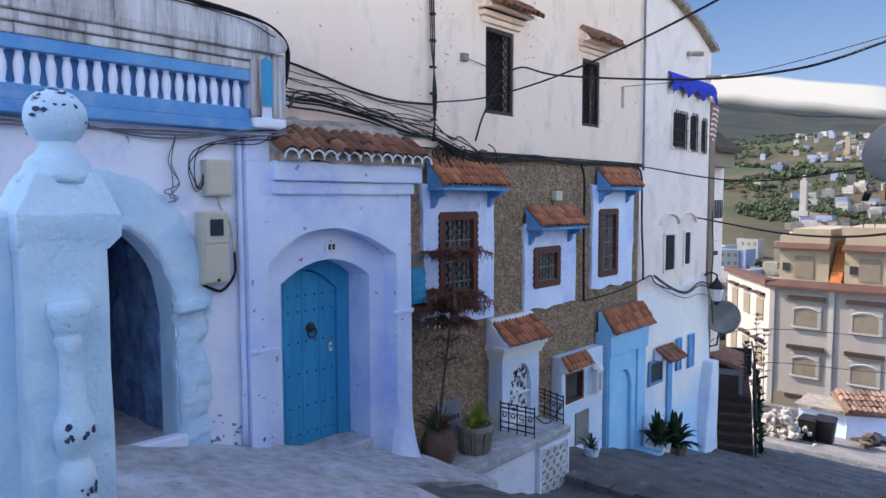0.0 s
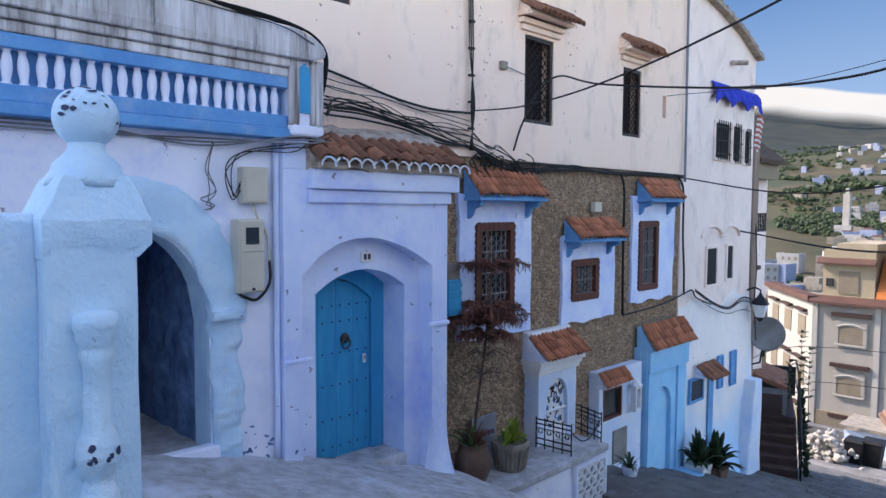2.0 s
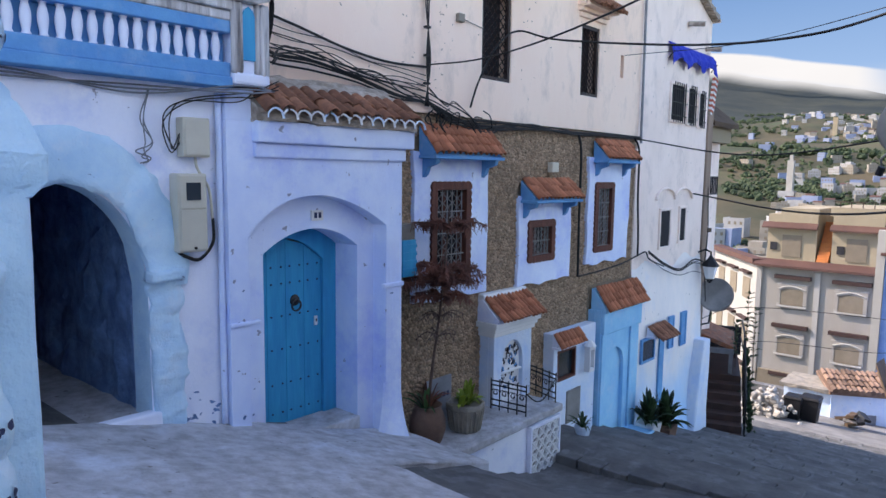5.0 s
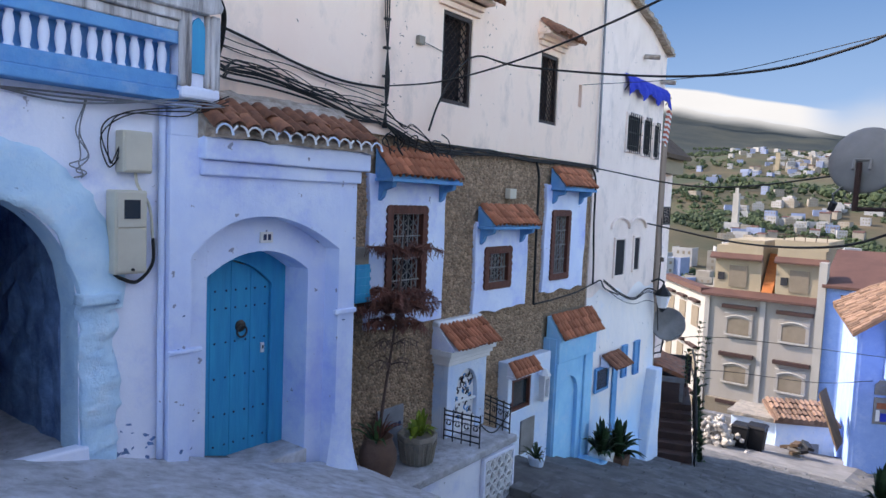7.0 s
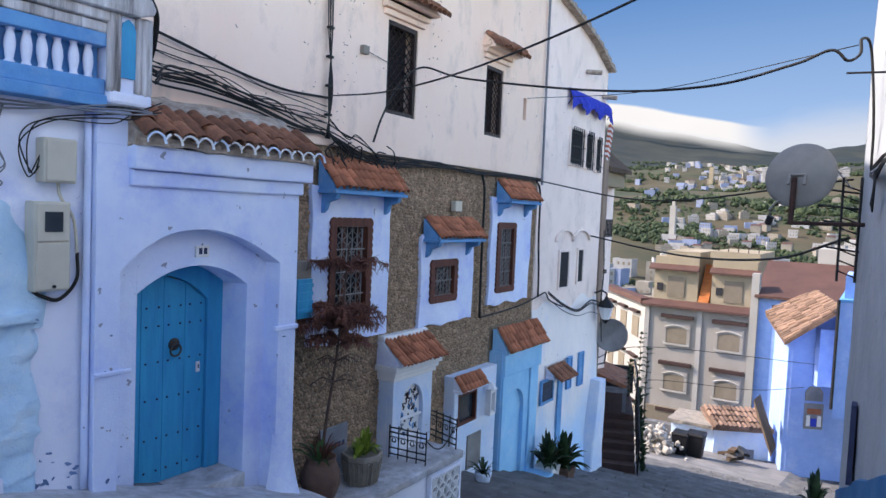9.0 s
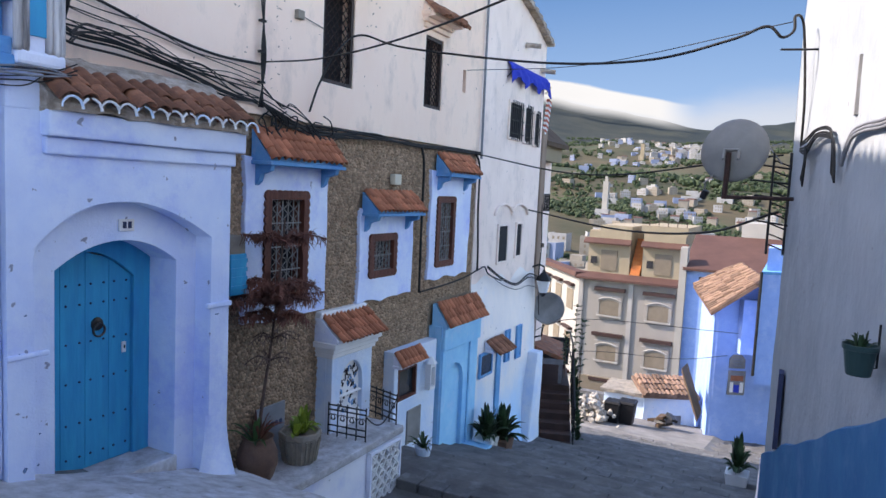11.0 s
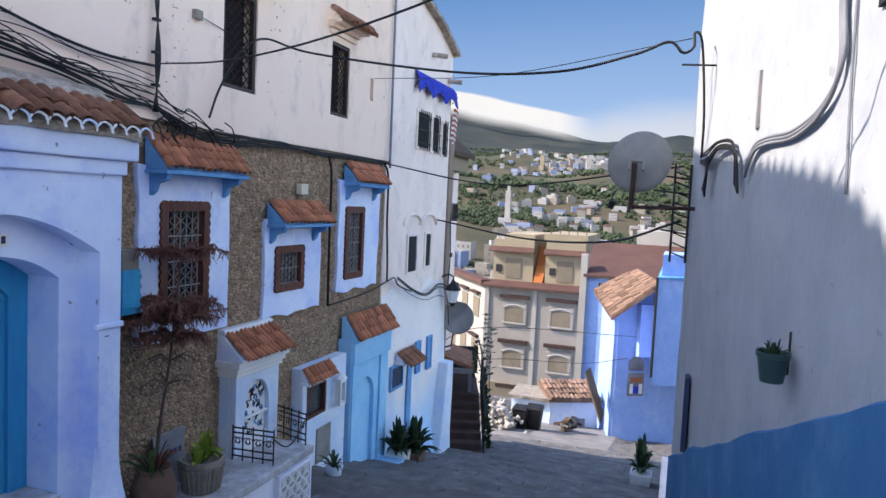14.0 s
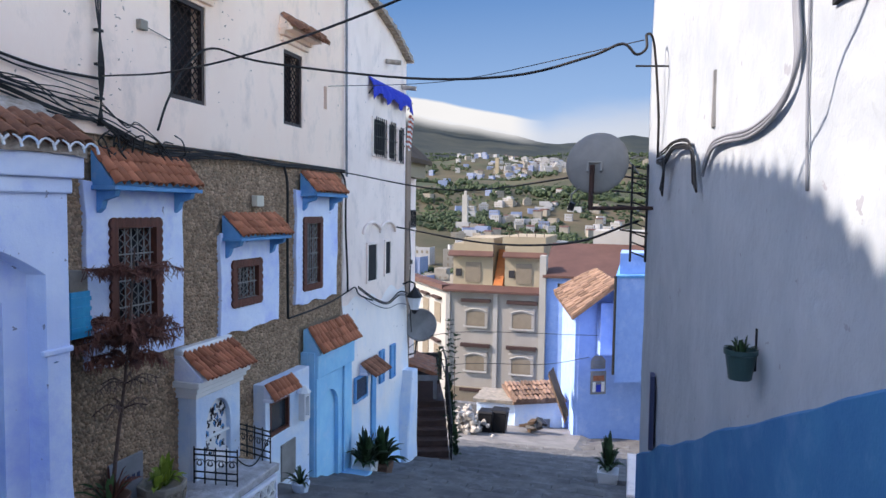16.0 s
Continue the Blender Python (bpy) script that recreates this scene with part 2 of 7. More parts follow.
M["ink"] = material("blue_black_marking", (0.05, 0.06, 0.12), (0.04, 0.05, 0.1), bump=0.0)
M["ceramic"] = material("white_enamel", (0.8, 0.8, 0.8), (0.74, 0.74, 0.74), rough=0.3, bump=0.0)
M["brass"] = material("old_iron_knocker", (0.10, 0.09, 0.085), (0.05, 0.045, 0.04), rough=0.4, metal=0.8, bump=0.2, scale=20)


# blue wash brushed on along the foot of the white house
M["footwash"] = material("white_limewash_with_blue_foot", (0.96, 0.88, 0.82), (0.84, 0.80, 0.78), dirt=(0.50, 0.66, 0.88), dirt_amount=0.6, scale=1.6, dirt_scale=1.1, stretch=(1, 1, 0.5), bump=0.6, chips=(0.28, 0.28, 0.30))
nt, n = M["footwash"].node_tree, M["footwash"].node_tree.nodes
co, sx, nz, ad, mr, mx = n.new("ShaderNodeTexCoord"), n.new("ShaderNodeSeparateXYZ"), n.new("ShaderNodeTexNoise"), n.new("ShaderNodeMath"), n.new("ShaderNodeMapRange"), n.new("ShaderNodeMixRGB")
nz.inputs["Scale"].default_value, nz.inputs["Detail"].default_value = 1.3, 6
ad.operation = "MULTIPLY_ADD"
ad.inputs[1].default_value = 2.6
mr.inputs["From Min"].default_value, mr.inputs["From Max"].default_value = 0.7, -1.2
src = n["Principled BSDF"].inputs["Base Color"].links[0].from_socket
nt.links.new(co.outputs["Object"], sx.inputs["Vector"])
nt.links.new(co.outputs["Object"], nz.inputs["Vector"])
nt.links.new(nz.outputs["Fac"], ad.inputs[0])
nt.links.new(sx.outputs["Z"], ad.inputs[2])
nt.links.new(ad.outputs["Value"], mr.inputs["Value"])
nt.links.new(mr.outputs["Result"], mx.inputs["Fac"])
nt.links.new(src, mx.inputs["Color1"])
mx.inputs["Color2"].default_value = (0.42, 0.66, 0.90, 1)
nt.links.new(mx.outputs["Color"], n["Principled BSDF"].inputs["Base Color"])


# mesh helpers -------------------------------------------------------------
def thing(name, label, category, group="", kind="", at=(0, 0, 0), rz=0):
    ob = new(name)
    ob.empty_display_size = 0.1
    ob.matrix_basis = pose(*at, 0, 0, rz)
    return tagged(ob, label, category, group, kind)


def part(name, bm, mat, parent=None, label="", bevel=0.0, smooth=False):
    me = bpy.data.meshes.new(name)
    bmesh.ops.recalc_face_normals(bm, faces=bm.faces)
    bm.to_mesh(me)
    bm.free()
    me.materials.append(M[mat] if isinstance(mat, str) else mat)
    if smooth:
        me.polygons.foreach_set("use_smooth", [True] * len(me.polygons))
    ob = new(name, me)
    if parent is not None:
        ob.parent = parent
    if label:
        ob["label"] = label
    if bevel:
        bv = ob.modifiers.new("edge", "BEVEL")
        bv.width, bv.segments, bv.limit_method, bv.angle_limit = bevel, 2, "ANGLE", radians(40)
    return ob


def B():
    return bmesh.new()


def box(bm, x0, x1, y0, y1, z0, z1, m=None):
    vs = [bm.verts.new(m @ Vector(p) if m else p) for p in
          ((x0, y0, z0), (x1, y0, z0), (x1, y1, z0), (x0, y1, z0), (x0, y0, z1), (x1, y0, z1), (x1, y1, z1), (x0, y1, z1))]
    for f in ((0, 3, 2, 1), (4, 5, 6, 7), (0, 1, 5, 4), (1, 2, 6, 5), (2, 3, 7, 6), (3, 0, 4, 7)):
        bm.faces.new([vs[i] for i in f])
    return bm


def prism(bm, poly, y0, y1, m=None):
    """A polygon given in x and z, pushed from y0 to y1."""
    a = [bm.verts.new(m @ Vector((x, y0, z)) if m else (x, y0, z)) for x, z in poly]
    b = [bm.verts.new(m @ Vector((x, y1, z)) if m else (x, y1, z)) for x, z in poly]
    bm.faces.new(a)
    bm.faces.new(b[::-1])
    for i in range(len(a)):
        j = (i + 1) % len(a)
        bm.faces.new((a[j], a[i], b[i], b[j]))
    return bm


def ring(bm, c, r, ax, up, n):
    s = ax.cross(up)
    return [bm.verts.new(c + (up * math.cos(2 * math.pi * i / n) + s * math.sin(2 * math.pi * i / n)) * r) for i in range(n)]


def tube(bm, pts, r, n=6, r1=None):
    """A round bar or cable along a line of points."""
    pts = [Vector(p) for p in pts]
    last, rows = None, []
    for i, p in enumerate(pts):
        ax = (pts[min(i + 1, len(pts) - 1)] - pts[max(i - 1, 0)]).normalized()
        up = Vector((0, 0, 1)) if abs(ax.z) < 0.9 else Vector((1, 0, 0))
        if last is not None:
            up = last
        up = (up - ax * up.dot(ax)).normalized()
        last = up
        rr = r if r1 is None else r + (r1 - r) * i / (len(pts) - 1)
        rows.append(ring(bm, p, rr, ax, up, n))
    for a, b in zip(rows, rows[1:]):
        for i in range(n):
            j = (i + 1) % n
            bm.faces.new((a[i], a[j], b[j], b[i]))
    bm.faces.new(rows[0][::-1])
    bm.faces.new(rows[-1])
    return bm


def lathe(bm, prof, c=(0, 0, 0), n=20, sq=0.0):
    """Turns a profile of (radius, height) round the upright axis."""
    c = Vector(c)
    rows = []
    for r, z in prof:
        rows.append([bm.verts.new(c + Vector((r * math.cos(2 * math.pi * i / n), r * math.sin(2 * math.pi * i / n), z))) for i in range(n)])
    for a, b in zip(rows, rows[1:]):
        for i in range(n):
            j = (i + 1) % n
            bm.faces.new((a[i], a[j], b[j], b[i]))
    bm.faces.new(rows[0][::-1])
    bm.faces.new(rows[-1])
    return bm


def frustum(bm, a, za, b, zb, c=(0, 0)):
    """A square block that narrows from half-width a at za to b at zb."""
    lo = [bm.verts.new((c[0] + sx * a, c[1] + sy * a, za)) for sx, sy in ((-1, -1), (1, -1), (1, 1), (-1, 1))]
    hi = [bm.verts.new((c[0] + sx * b, c[1] + sy * b, zb)) for sx, sy in ((-1, -1), (1, -1), (1, 1), (-1, 1))]
    bm.faces.new(lo[::-1])
    bm.faces.new(hi)
    for i in range(4):
        j = (i + 1) % 4
        bm.faces.new((lo[i], lo[j], hi[j], hi[i]))
    return bm


def slab_with_holes(bm, x0, x1, z0, z1, y0, y1, holes):
    """An upright slab from y0 (front) to y1, with rectangular holes (xa, xb, za, zb) right through it."""
    xs = sorted({x0, x1, *[h[i] for h in holes for i in (0, 1)]})
    zs = sorted({z0, z1, *[h[i] for h in holes for i in (2, 3)]})
    solid = {}
    for i in range(len(xs) - 1):
        for k in range(len(zs) - 1):
            cx, cz = (xs[i] + xs[i + 1]) / 2, (zs[k] + zs[k + 1]) / 2
            solid[i, k] = not any(h[0] < cx < h[1] and h[2] < cz < h[3] for h in holes)
    vs = {}

    def v(x, y, z):
        key = (round(x, 4), round(y, 4), round(z, 4))
        if key not in vs:
            vs[key] = bm.verts.new(key)
        return vs[key]
    for (i, k), s in solid.items():
        if not s:
            continue
        a, b, c, d = xs[i], xs[i + 1], zs[k], zs[k + 1]
        bm.faces.new((v(a, y0, c), v(b, y0, c), v(b, y0, d), v(a, y0, d)))
        bm.faces.new((v(a, y1, d), v(b, y1, d), v(b, y1, c), v(a, y1, c)))
        if not solid.get((i - 1, k)):
            bm.faces.new((v(a, y0, c), v(a, y0, d), v(a, y1, d), v(a, y1, c)))
        if not solid.get((i + 1, k)):
            bm.faces.new((v(b, y0, d), v(b, y0, c), v(b, y1, c), v(b, y1, d)))
        if not solid.get((i, k - 1)):
            bm.faces.new((v(b, y0, c), v(a, y0, c), v(a, y1, c), v(b, y1, c)))
        if not solid.get((i, k + 1)):
            bm.faces.new((v(a, y0, d), v(b, y0, d), v(b, y1, d), v(a, y1, d)))
    return bm


def arch_slab(bm, x0, x1, z0, z1, y0, y1, a, b, crown, n=24):
    """An upright slab with one arched opening from a to b that starts at z0; crown(u) gives its height for u from 0 to 1."""
    xs = [a + (b - a) * i / n for i in range(n + 1)]
    front, back = [], []
    for y, keep in ((y0, front), (y1, back)):
        keep.append([bm.verts.new((x, y, crown(i / n))) for i, x in enumerate(xs)])
        keep.append([bm.verts.new((x, y, z1)) for x in xs])
        keep.append([bm.verts.new(p) for p in ((x0, y, z0), (a, y, z0), (b, y, z0), (x1, y, z0), (x0, y, z1), (x1, y, z1))])
    for lo, hi, e in (front, back):
        for i in range(n):
            bm.faces.new((lo[i], lo[i + 1], hi[i + 1], hi[i]))
        bm.faces.new((e[0], e[1], lo[0], hi[0], e[4]))
        bm.faces.new((e[2], e[3], e[5], hi[-1], lo[-1]))
    (fl, fh, fe), (bl, bh, be) = front, back
    for i in range(n):
        bm.faces.new((fl[i], fl[i + 1], bl[i + 1], bl[i]))
        bm.faces.new((fh[i], fh[i + 1], bh[i + 1], bh[i]))
    bm.faces.new((fe[1], fl[0], bl[0], be[1]))
    bm.faces.new((fe[2], fl[-1], bl[-1], be[2]))
    bm.faces.new((fe[0], fe[4], be[4], be[0]))
    bm.faces.new((fe[3], fe[5], be[5], be[3]))
    bm.faces.new((fe[4], fh[0], bh[0], be[4]))
    bm.faces.new((fe[5], fh[-1], bh[-1], be[5]))
    bm.faces.new((fe[0], fe[1], be[1], be[0]))
    bm.faces.new((fe[2], fe[3], be[3], be[2]))
    return bm


def roughen(bm, amount, size=0.6, seed=0.0, cuts=0):
    """Makes a hand-plastered surface uneven."""
    if cuts:
        bmesh.ops.subdivide_edges(bm, edges=bm.edges[:], cuts=cuts, use_grid_fill=True)
    for v in bm.verts:
        v.co += noise.noise_vector(v.co / size + Vector((seed, seed, seed))) * amount
    return bm


def tile_mesh(name, w, length, mat):
    """One barrel tile, its hollow below, lying along -y from the origin and tapering."""
    bm = B()
    n, rows = 7, []
    for y, r in ((0, w * 0.44), (-length, w * 0.56)):
        for t in (0.0, 0.014):
            rows.append([bm.verts.new((math.cos(math.pi * i / n) * (r - t), y, math.sin(math.pi * i / n) * (r - t))) for i in range(n + 1)])
    ti, tin, bi, bin_ = rows
    for i in range(n):
        bm.faces.new((ti[i], ti[i + 1], bi[i + 1], bi[i]))
        bm.faces.new((bin_[i], bin_[i + 1], tin[i + 1], tin[i]))
        bm.faces.new((bi[i], bi[i + 1], bin_[i + 1], bin_[i]))
    me = bpy.data.meshes.new(name)
    bmesh.ops.recalc_face_normals(bm, faces=bm.faces)
    bm.to_mesh(me)
    bm.free()
    me.materials.append(M[mat])
    me.polygons.foreach_set("use_smooth", [True] * len(me.polygons))
    return me


def lay_tiles(parent, x0, x1, y_top, z_top, y_low, z_low, me, w, length, rows, jitter=0.012):
    """Courses of barrel tiles down a slope that faces -y, each tile an object of its own."""
    slope = math.atan2(z_top - z_low, y_top - y_low)
    cols = max(2, round((x1 - x0) / w))
    for c in range(cols):
        for r in range(rows):
            u = (r + 1) / rows
            y, z = y_top + (y_low - y_top) * (u - 1 / rows), z_top + (z_low - z_top) * (u - 1 / rows)
            o = new("roof_tile", me)
            o.parent = parent
            o.matrix_basis = pose(x0 + (c + 0.5) * (x1 - x0) / cols + random.uniform(-1, 1) * jitter, y + random.uniform(-1, 1) * jitter,
                                  z + 0.012 + random.uniform(0, 1) * jitter, math.degrees(slope) + random.uniform(-3, 3), 0, random.uniform(-3, 3))

# thick forest takes over from dry fields on the far mountain, darkened for the cloud's shade
nt, n = M["soil"].node_tree, M["soil"].node_tree.nodes
geo, sx, mr, mx = n.new("ShaderNodeNewGeometry"), n.new("ShaderNodeSeparateXYZ"), n.new("ShaderNodeMapRange"), n.new("ShaderNodeMixRGB")
mr.inputs["From Min"].default_value, mr.inputs["From Max"].default_value = 650, 1000
src = n["Principled BSDF"].inputs["Base Color"].links[0].from_socket
nt.links.new(geo.outputs["Position"], sx.inputs["Vector"])
nt.links.new(sx.outputs["X"], mr.inputs["Value"])
nt.links.new(mr.outputs["Result"], mx.inputs["Fac"])
nt.links.new(src, mx.inputs["Color1"])
nzf, rpf = n.new("ShaderNodeTexNoise"), n.new("ShaderNodeValToRGB")
nzf.inputs["Scale"].default_value, nzf.inputs["Detail"].default_value, nzf.inputs["Roughness"].default_value = 0.011, 8, 0.65
rpf.color_ramp.elements[0].position, rpf.color_ramp.elements[1].position = 0.40, 0.68
# forest greens taken almost to black: the cloud shadow is in these colours
rpf.color_ramp.elements[0].color, rpf.color_ramp.elements[1].color = (0.010, 0.017, 0.017, 1), (0.036, 0.040, 0.028, 1)
nt.links.new(geo.outputs["Position"], nzf.inputs["Vector"])
nt.links.new(nzf.outputs["Fac"], rpf.inputs["Fac"])
nt.links.new(rpf.outputs["Color"], mx.inputs["Color2"])
nt.links.new(mx.outputs["Color"], n["Principled BSDF"].inputs["Base Color"])


# ground -------------------------------------------------------------------
def street_z(x):
    """The fall of the stepped street."""
    base = -0.29 * (x - 3.2) if x < 22 else -5.45 - 0.2 * (x - 22)
    return base


def dip(x, y):
    """The street lies lower along the foot of the terrace."""
    return 0.42 * float(np.interp(x, [4.4, 5.4, 6.9, 7.7], [0, 1, 1, 0]) * np.interp(y, [2.6, 4.6], [0, 1]))


def far_z(x, y):
    """The valley and the hillsides beyond the street."""
    d = math.hypot(x, y * 0.6)
    pts = ((0, -1.5), (28, -7.5), (40, -13), (70, -16), (130, -16), (250, -7), (300, -1), (400, 12), (600, 38), (900, 68), (1200, 100), (1600, 165), (2000, 232), (2600, 190), (3600, 100))
    z = pts[-1][1]
    for (a, za), (b, zb) in zip(pts, pts[1:]):
        if a <= d <= b:
            u = (d - a) / (b - a)
            z = za + (zb - za) * u
            break
    if d > 60:
        k = min(1, (d - 60) / 300)
        z += k * 16 * noise.noise(Vector((x / 160, y / 160, 3))) + k * 5 * noise.noise(Vector((x / 45, y / 45, 9)))
    if d > 900:
        k = min(1, (d - 900) / 900)
        z += k * (35 * noise.noise(Vector((x / 900, y / 700, 1.3))) + 26 * noise.noise(Vector((x / 300, y / 260, 5))))
        z += k * float(np.interp(y, [-600, -12, 210, 376, 680, 1500], [-10, -14, -17, 4, 102, 300]))
    return z


bm = B()
xs = [-40, -20, -8, 0, 8, 16, 24, 28] + [28 + 4 * 1.085 ** i * (i + 1) / 3 for i in range(1, 46)]
xs = [x for x in xs if x < 3400] + [3600]
ys = sorted({round(s * (6 * 1.13 ** i + i * 4 - 6), 2) for i in range(0, 42) for s in (-1, 1)})
ys = [y for y in ys if abs(y) < 2600]
gv = [[bm.verts.new((x, y, far_z(x, y) if x > 26 else (min(-2.0, street_z(x) - 2.0) if x > 0 else -2.0))) for y in ys] for x in xs]
for i in range(len(xs) - 1):
    for k in range(len(ys) - 1):
        bm.faces.new((gv[i][k], gv[i + 1][k], gv[i + 1][k + 1], gv[i][k + 1]))
ground = part("ground", bm, "soil", None, smooth=True)
tagged(ground, "dry scrubby hillside rising to a long mountain ridge", "hillside", kind="structure")

bm = B()
edges, x = [], -9.0
while x < 28.0:
    edges.append(x)
    x += 1.15 if x > 4 else 1.4
yrow = [-4.0, -2.5, -1.2, -0.2, 0.8, 1.6, 2.4, 3.2, 4.0, 4.8, 5.6, 6.6, 8.5, 11.0]
prev = None
for i, a in enumerate(edges):
    b = edges[i + 1] if i + 1 < len(edges) else 28.5
    rise = 0.13 if a > 7 else 0.04
    za, zb = street_z(a), street_z(b) + rise
    n = 4
    cols = []
    for j in range(n + 1):
        xx = a + (b - a) * j / n
        cols.append([bm.verts.new((xx + 0.03 * noise.noise(Vector((y * 0.9, a, 2))), y, za + (zb - za) * j / n - dip(xx, y) + 0.03 * noise.noise(Vector((xx * 0.8, y * 0.8, 0))))) for y in yrow])
    rows = ([prev] if prev else []) + cols
    for p, q in zip(rows, rows[1:]):
        for k in range(len(yrow) - 1):
            bm.faces.new((p[k], q[k], q[k + 1], p[k + 1]))
    prev = cols[-1]
street = part("road", bm, "concrete")
tagged(street, "worn grey concrete stepped street running steeply downhill", "street", kind="structure")

# slab added over the street; its pale colour stands for a sunlit patch
bm = B()
gx, gy = [21.8 + 0.6 * i for i in range(12)], [2.2 + 0.6 * k for k in range(11)]
gv = [[bm.verts.new((x + 0.25 * noise.noise(Vector((y, 3, 1))), y, street_z(x) + (0.18 if 0 < i < len(gx) - 1 and k else -0.05) + 0.02 * noise.noise(Vector((x, y, 6))))) for k, y in enumerate(gy)] for i, x in enumerate(gx)]
for i in range(len(gx) - 1):
    for k in range(len(gy) - 1):
        bm.faces.new((gv[i][k], gv[i + 1][k], gv[i + 1][k + 1], gv[i][k + 1]))
w = part("pavement_end", bm, "cement")
tagged(w, "cement where the street levels out, coloured paler for the sunlight on it", "pavement", kind="structure")

# left-hand houses: walls ---------------------------------------------------
Y = 6.0
TOP = 7.25
EAVE = [(1.35, 7.25), (1.0, 7.2), (0.7, 7.1), (0.3, 6.97), (-0.5, 6.92), (-4.0, 6.92)]      # the roof line dips uphill
bm = slab_with_holes(B(), 1.35, 10.95, 3.28, TOP, Y, Y + 0.45,
                     [(6.33, 6.97, 3.80, 4.96), (8.84, 9.41, 3.82, 4.91), (2.75, 3.45, 4.72, 5.9), (10.16, 10.28, 4.23, 4.61)])
prism(bm, [(-4.0, 3.28), (1.35, 3.28)] + EAVE, Y, Y + 0.45)
wall_cream = part("wall_upper", bm, "cream")
tagged(wall_cream, "stained cream plaster upper wall of an old house", "wall", kind="structure")
bm = slab_with_holes(B(), 4.2, 10.95, -3.2, 3.28, Y + 0.04, Y + 0.45,
                     [(5.38, 6.09, 1.00, 2.44), (7.48, 8.15, 1.30, 1.87), (9.42, 10.03, 1.30, 2.42)])
wall_stone = part("wall_stone", bm, "stonebed")
tagged(wall_stone, "brown pebble-clad lower wall with blue-framed windows", "wall", kind="structure")
bm = B()
prism(bm, [(10.95, -5.0), (14.3, -5.0), (14.3, 5.84), (13.4, 6.22), (12.4, 6.48), (10.95, 6.75)], Y + 0.01, Y + 0.5)
wall_white = part("wall_white", bm, "white")
tagged(wall_white, "flaking whitewashed house wall with stained plaster", "wall", kind="structure")
WL = 5.62
bm = B()
box(bm, 2.2, 14.3, Y + 0.52, 13.0, -5, 5.8)
box(bm, -4.0, 2.2, WL + 4.7, 13.0, -5, 4.0)
box(bm, 1.35, 10.95, Y + 0.46, 13.0, 5.81, TOP)
box(bm, -4.0, 1.35, Y + 0.46, 13.0, 5.81, 6.9)
box(bm, -4.0, 2.2, Y + 0.13, 13.0, 3.3, 4.0)
part("wall_rear", bm, "cream")
tagged(bpy.data.objects["wall_rear"], "plain rear mass of the old houses", "wall", kind="structure")


def crown_round(z0, rise):
    return lambda u: z0 + rise * math.sqrt(max(0.0, 1 - (2 * u - 1) ** 2))


def crown_flat(z0, rise, p=2.2):
    return lambda u: z0 + rise * (1 - abs(2 * u - 1) ** p)


# wall with the round-headed passage, left of the portal
ZSP, RISE = 1.66, 0.80                                  # spring and rise of its arch
WL = 5.62
bm = arch_slab(B(), -4.0, 2.36, -0.5, 3.3, WL, WL + 0.30, 0.52, 1.69, crown_round(ZSP, RISE))
roughen(bm, 0.012, 0.4)
w = part("wall_passage", bm, "pale")
w.data.materials.append(M["sky"])
for f in w.data.polygons:                              # blue wash inside the arch
    if abs(f.normal.y) < 0.5 and 0.0 < f.center.x < 1.9 and f.center.z < 2.6:
        f.material_index = 1
tagged(w, "whitish lavender limewashed wall with an arched passage", "wall", kind="structure")
# raised band round the arch, hand-plastered
bm = B()
n, rows = 28, []
for i in range(n + 1):
    a = math.pi * i / n
    for_r = []
    for ex, ez, dy in ((0.0, 0.0, 0.0), (0.0, 0.0, -0.05), (0.17, 0.24, -0.06), (0.29, 0.42, -0.05), (0.36, 0.48, 0.0)):
        for_r.append(bm.verts.new((1.105 + (0.585 + ex) * math.cos(a), WL + dy + 0.006, ZSP + (RISE + ez * 0.9) * math.sin(a))))
    rows.append(for_r)
for a, b in zip(rows, rows[1:]):
    for k in range(4):
        bm.faces.new((a[k], b[k], b[k + 1], a[k + 1]))
for x0, x1 in ((0.25, 0.52), (1.69, 1.97)):
    rows = []
    for k in range(33):                                # jambs, bulging and patched by hand
        z = 0.2 + 1.52 * k / 32
        lump = 0.022 * noise.noise(Vector((x0, z * 7, 3))) + 0.015 * noise.noise(Vector((x0, z * 17, 8)))
        e = x1 - x0
        rows.append([bm.verts.new((x0 + u * e + (lump if u > 0.5 else 0), WL - d - (lump if d > 0 else 0), z))
                     for u, d in ((0, -0.02), (0, 0.035), (0.12, 0.055), (0.4, 0.06), (0.65, 0.06), (0.88, 0.045), (1.0, 0.015), (1.0, -0.02))])
    for p, q in zip(rows, rows[1:]):
        for k in range(7):
            bm.faces.new((p[k], p[k + 1], q[k + 1], q[k]))
box(bm, 1.67, 1.97, WL - 0.10, WL + 0.02, 1.71, 1.79)
roughen(bm, 0.012, 0.07, 4.0, cuts=2)
roughen(bm, 0.035, 0.2, 1.0)
w = part("trim_arch_band", bm, "sky", smooth=True)
tagged(w, "thick lumpy light blue plaster band round the arched passage", "arch trim", kind="structure")
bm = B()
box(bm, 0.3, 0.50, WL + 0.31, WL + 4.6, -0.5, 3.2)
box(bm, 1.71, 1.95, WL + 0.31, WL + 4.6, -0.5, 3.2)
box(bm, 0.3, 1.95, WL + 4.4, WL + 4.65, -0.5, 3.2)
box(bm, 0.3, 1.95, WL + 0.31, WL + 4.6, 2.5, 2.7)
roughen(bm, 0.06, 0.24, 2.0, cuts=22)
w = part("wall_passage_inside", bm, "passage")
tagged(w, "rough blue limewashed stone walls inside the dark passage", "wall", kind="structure")
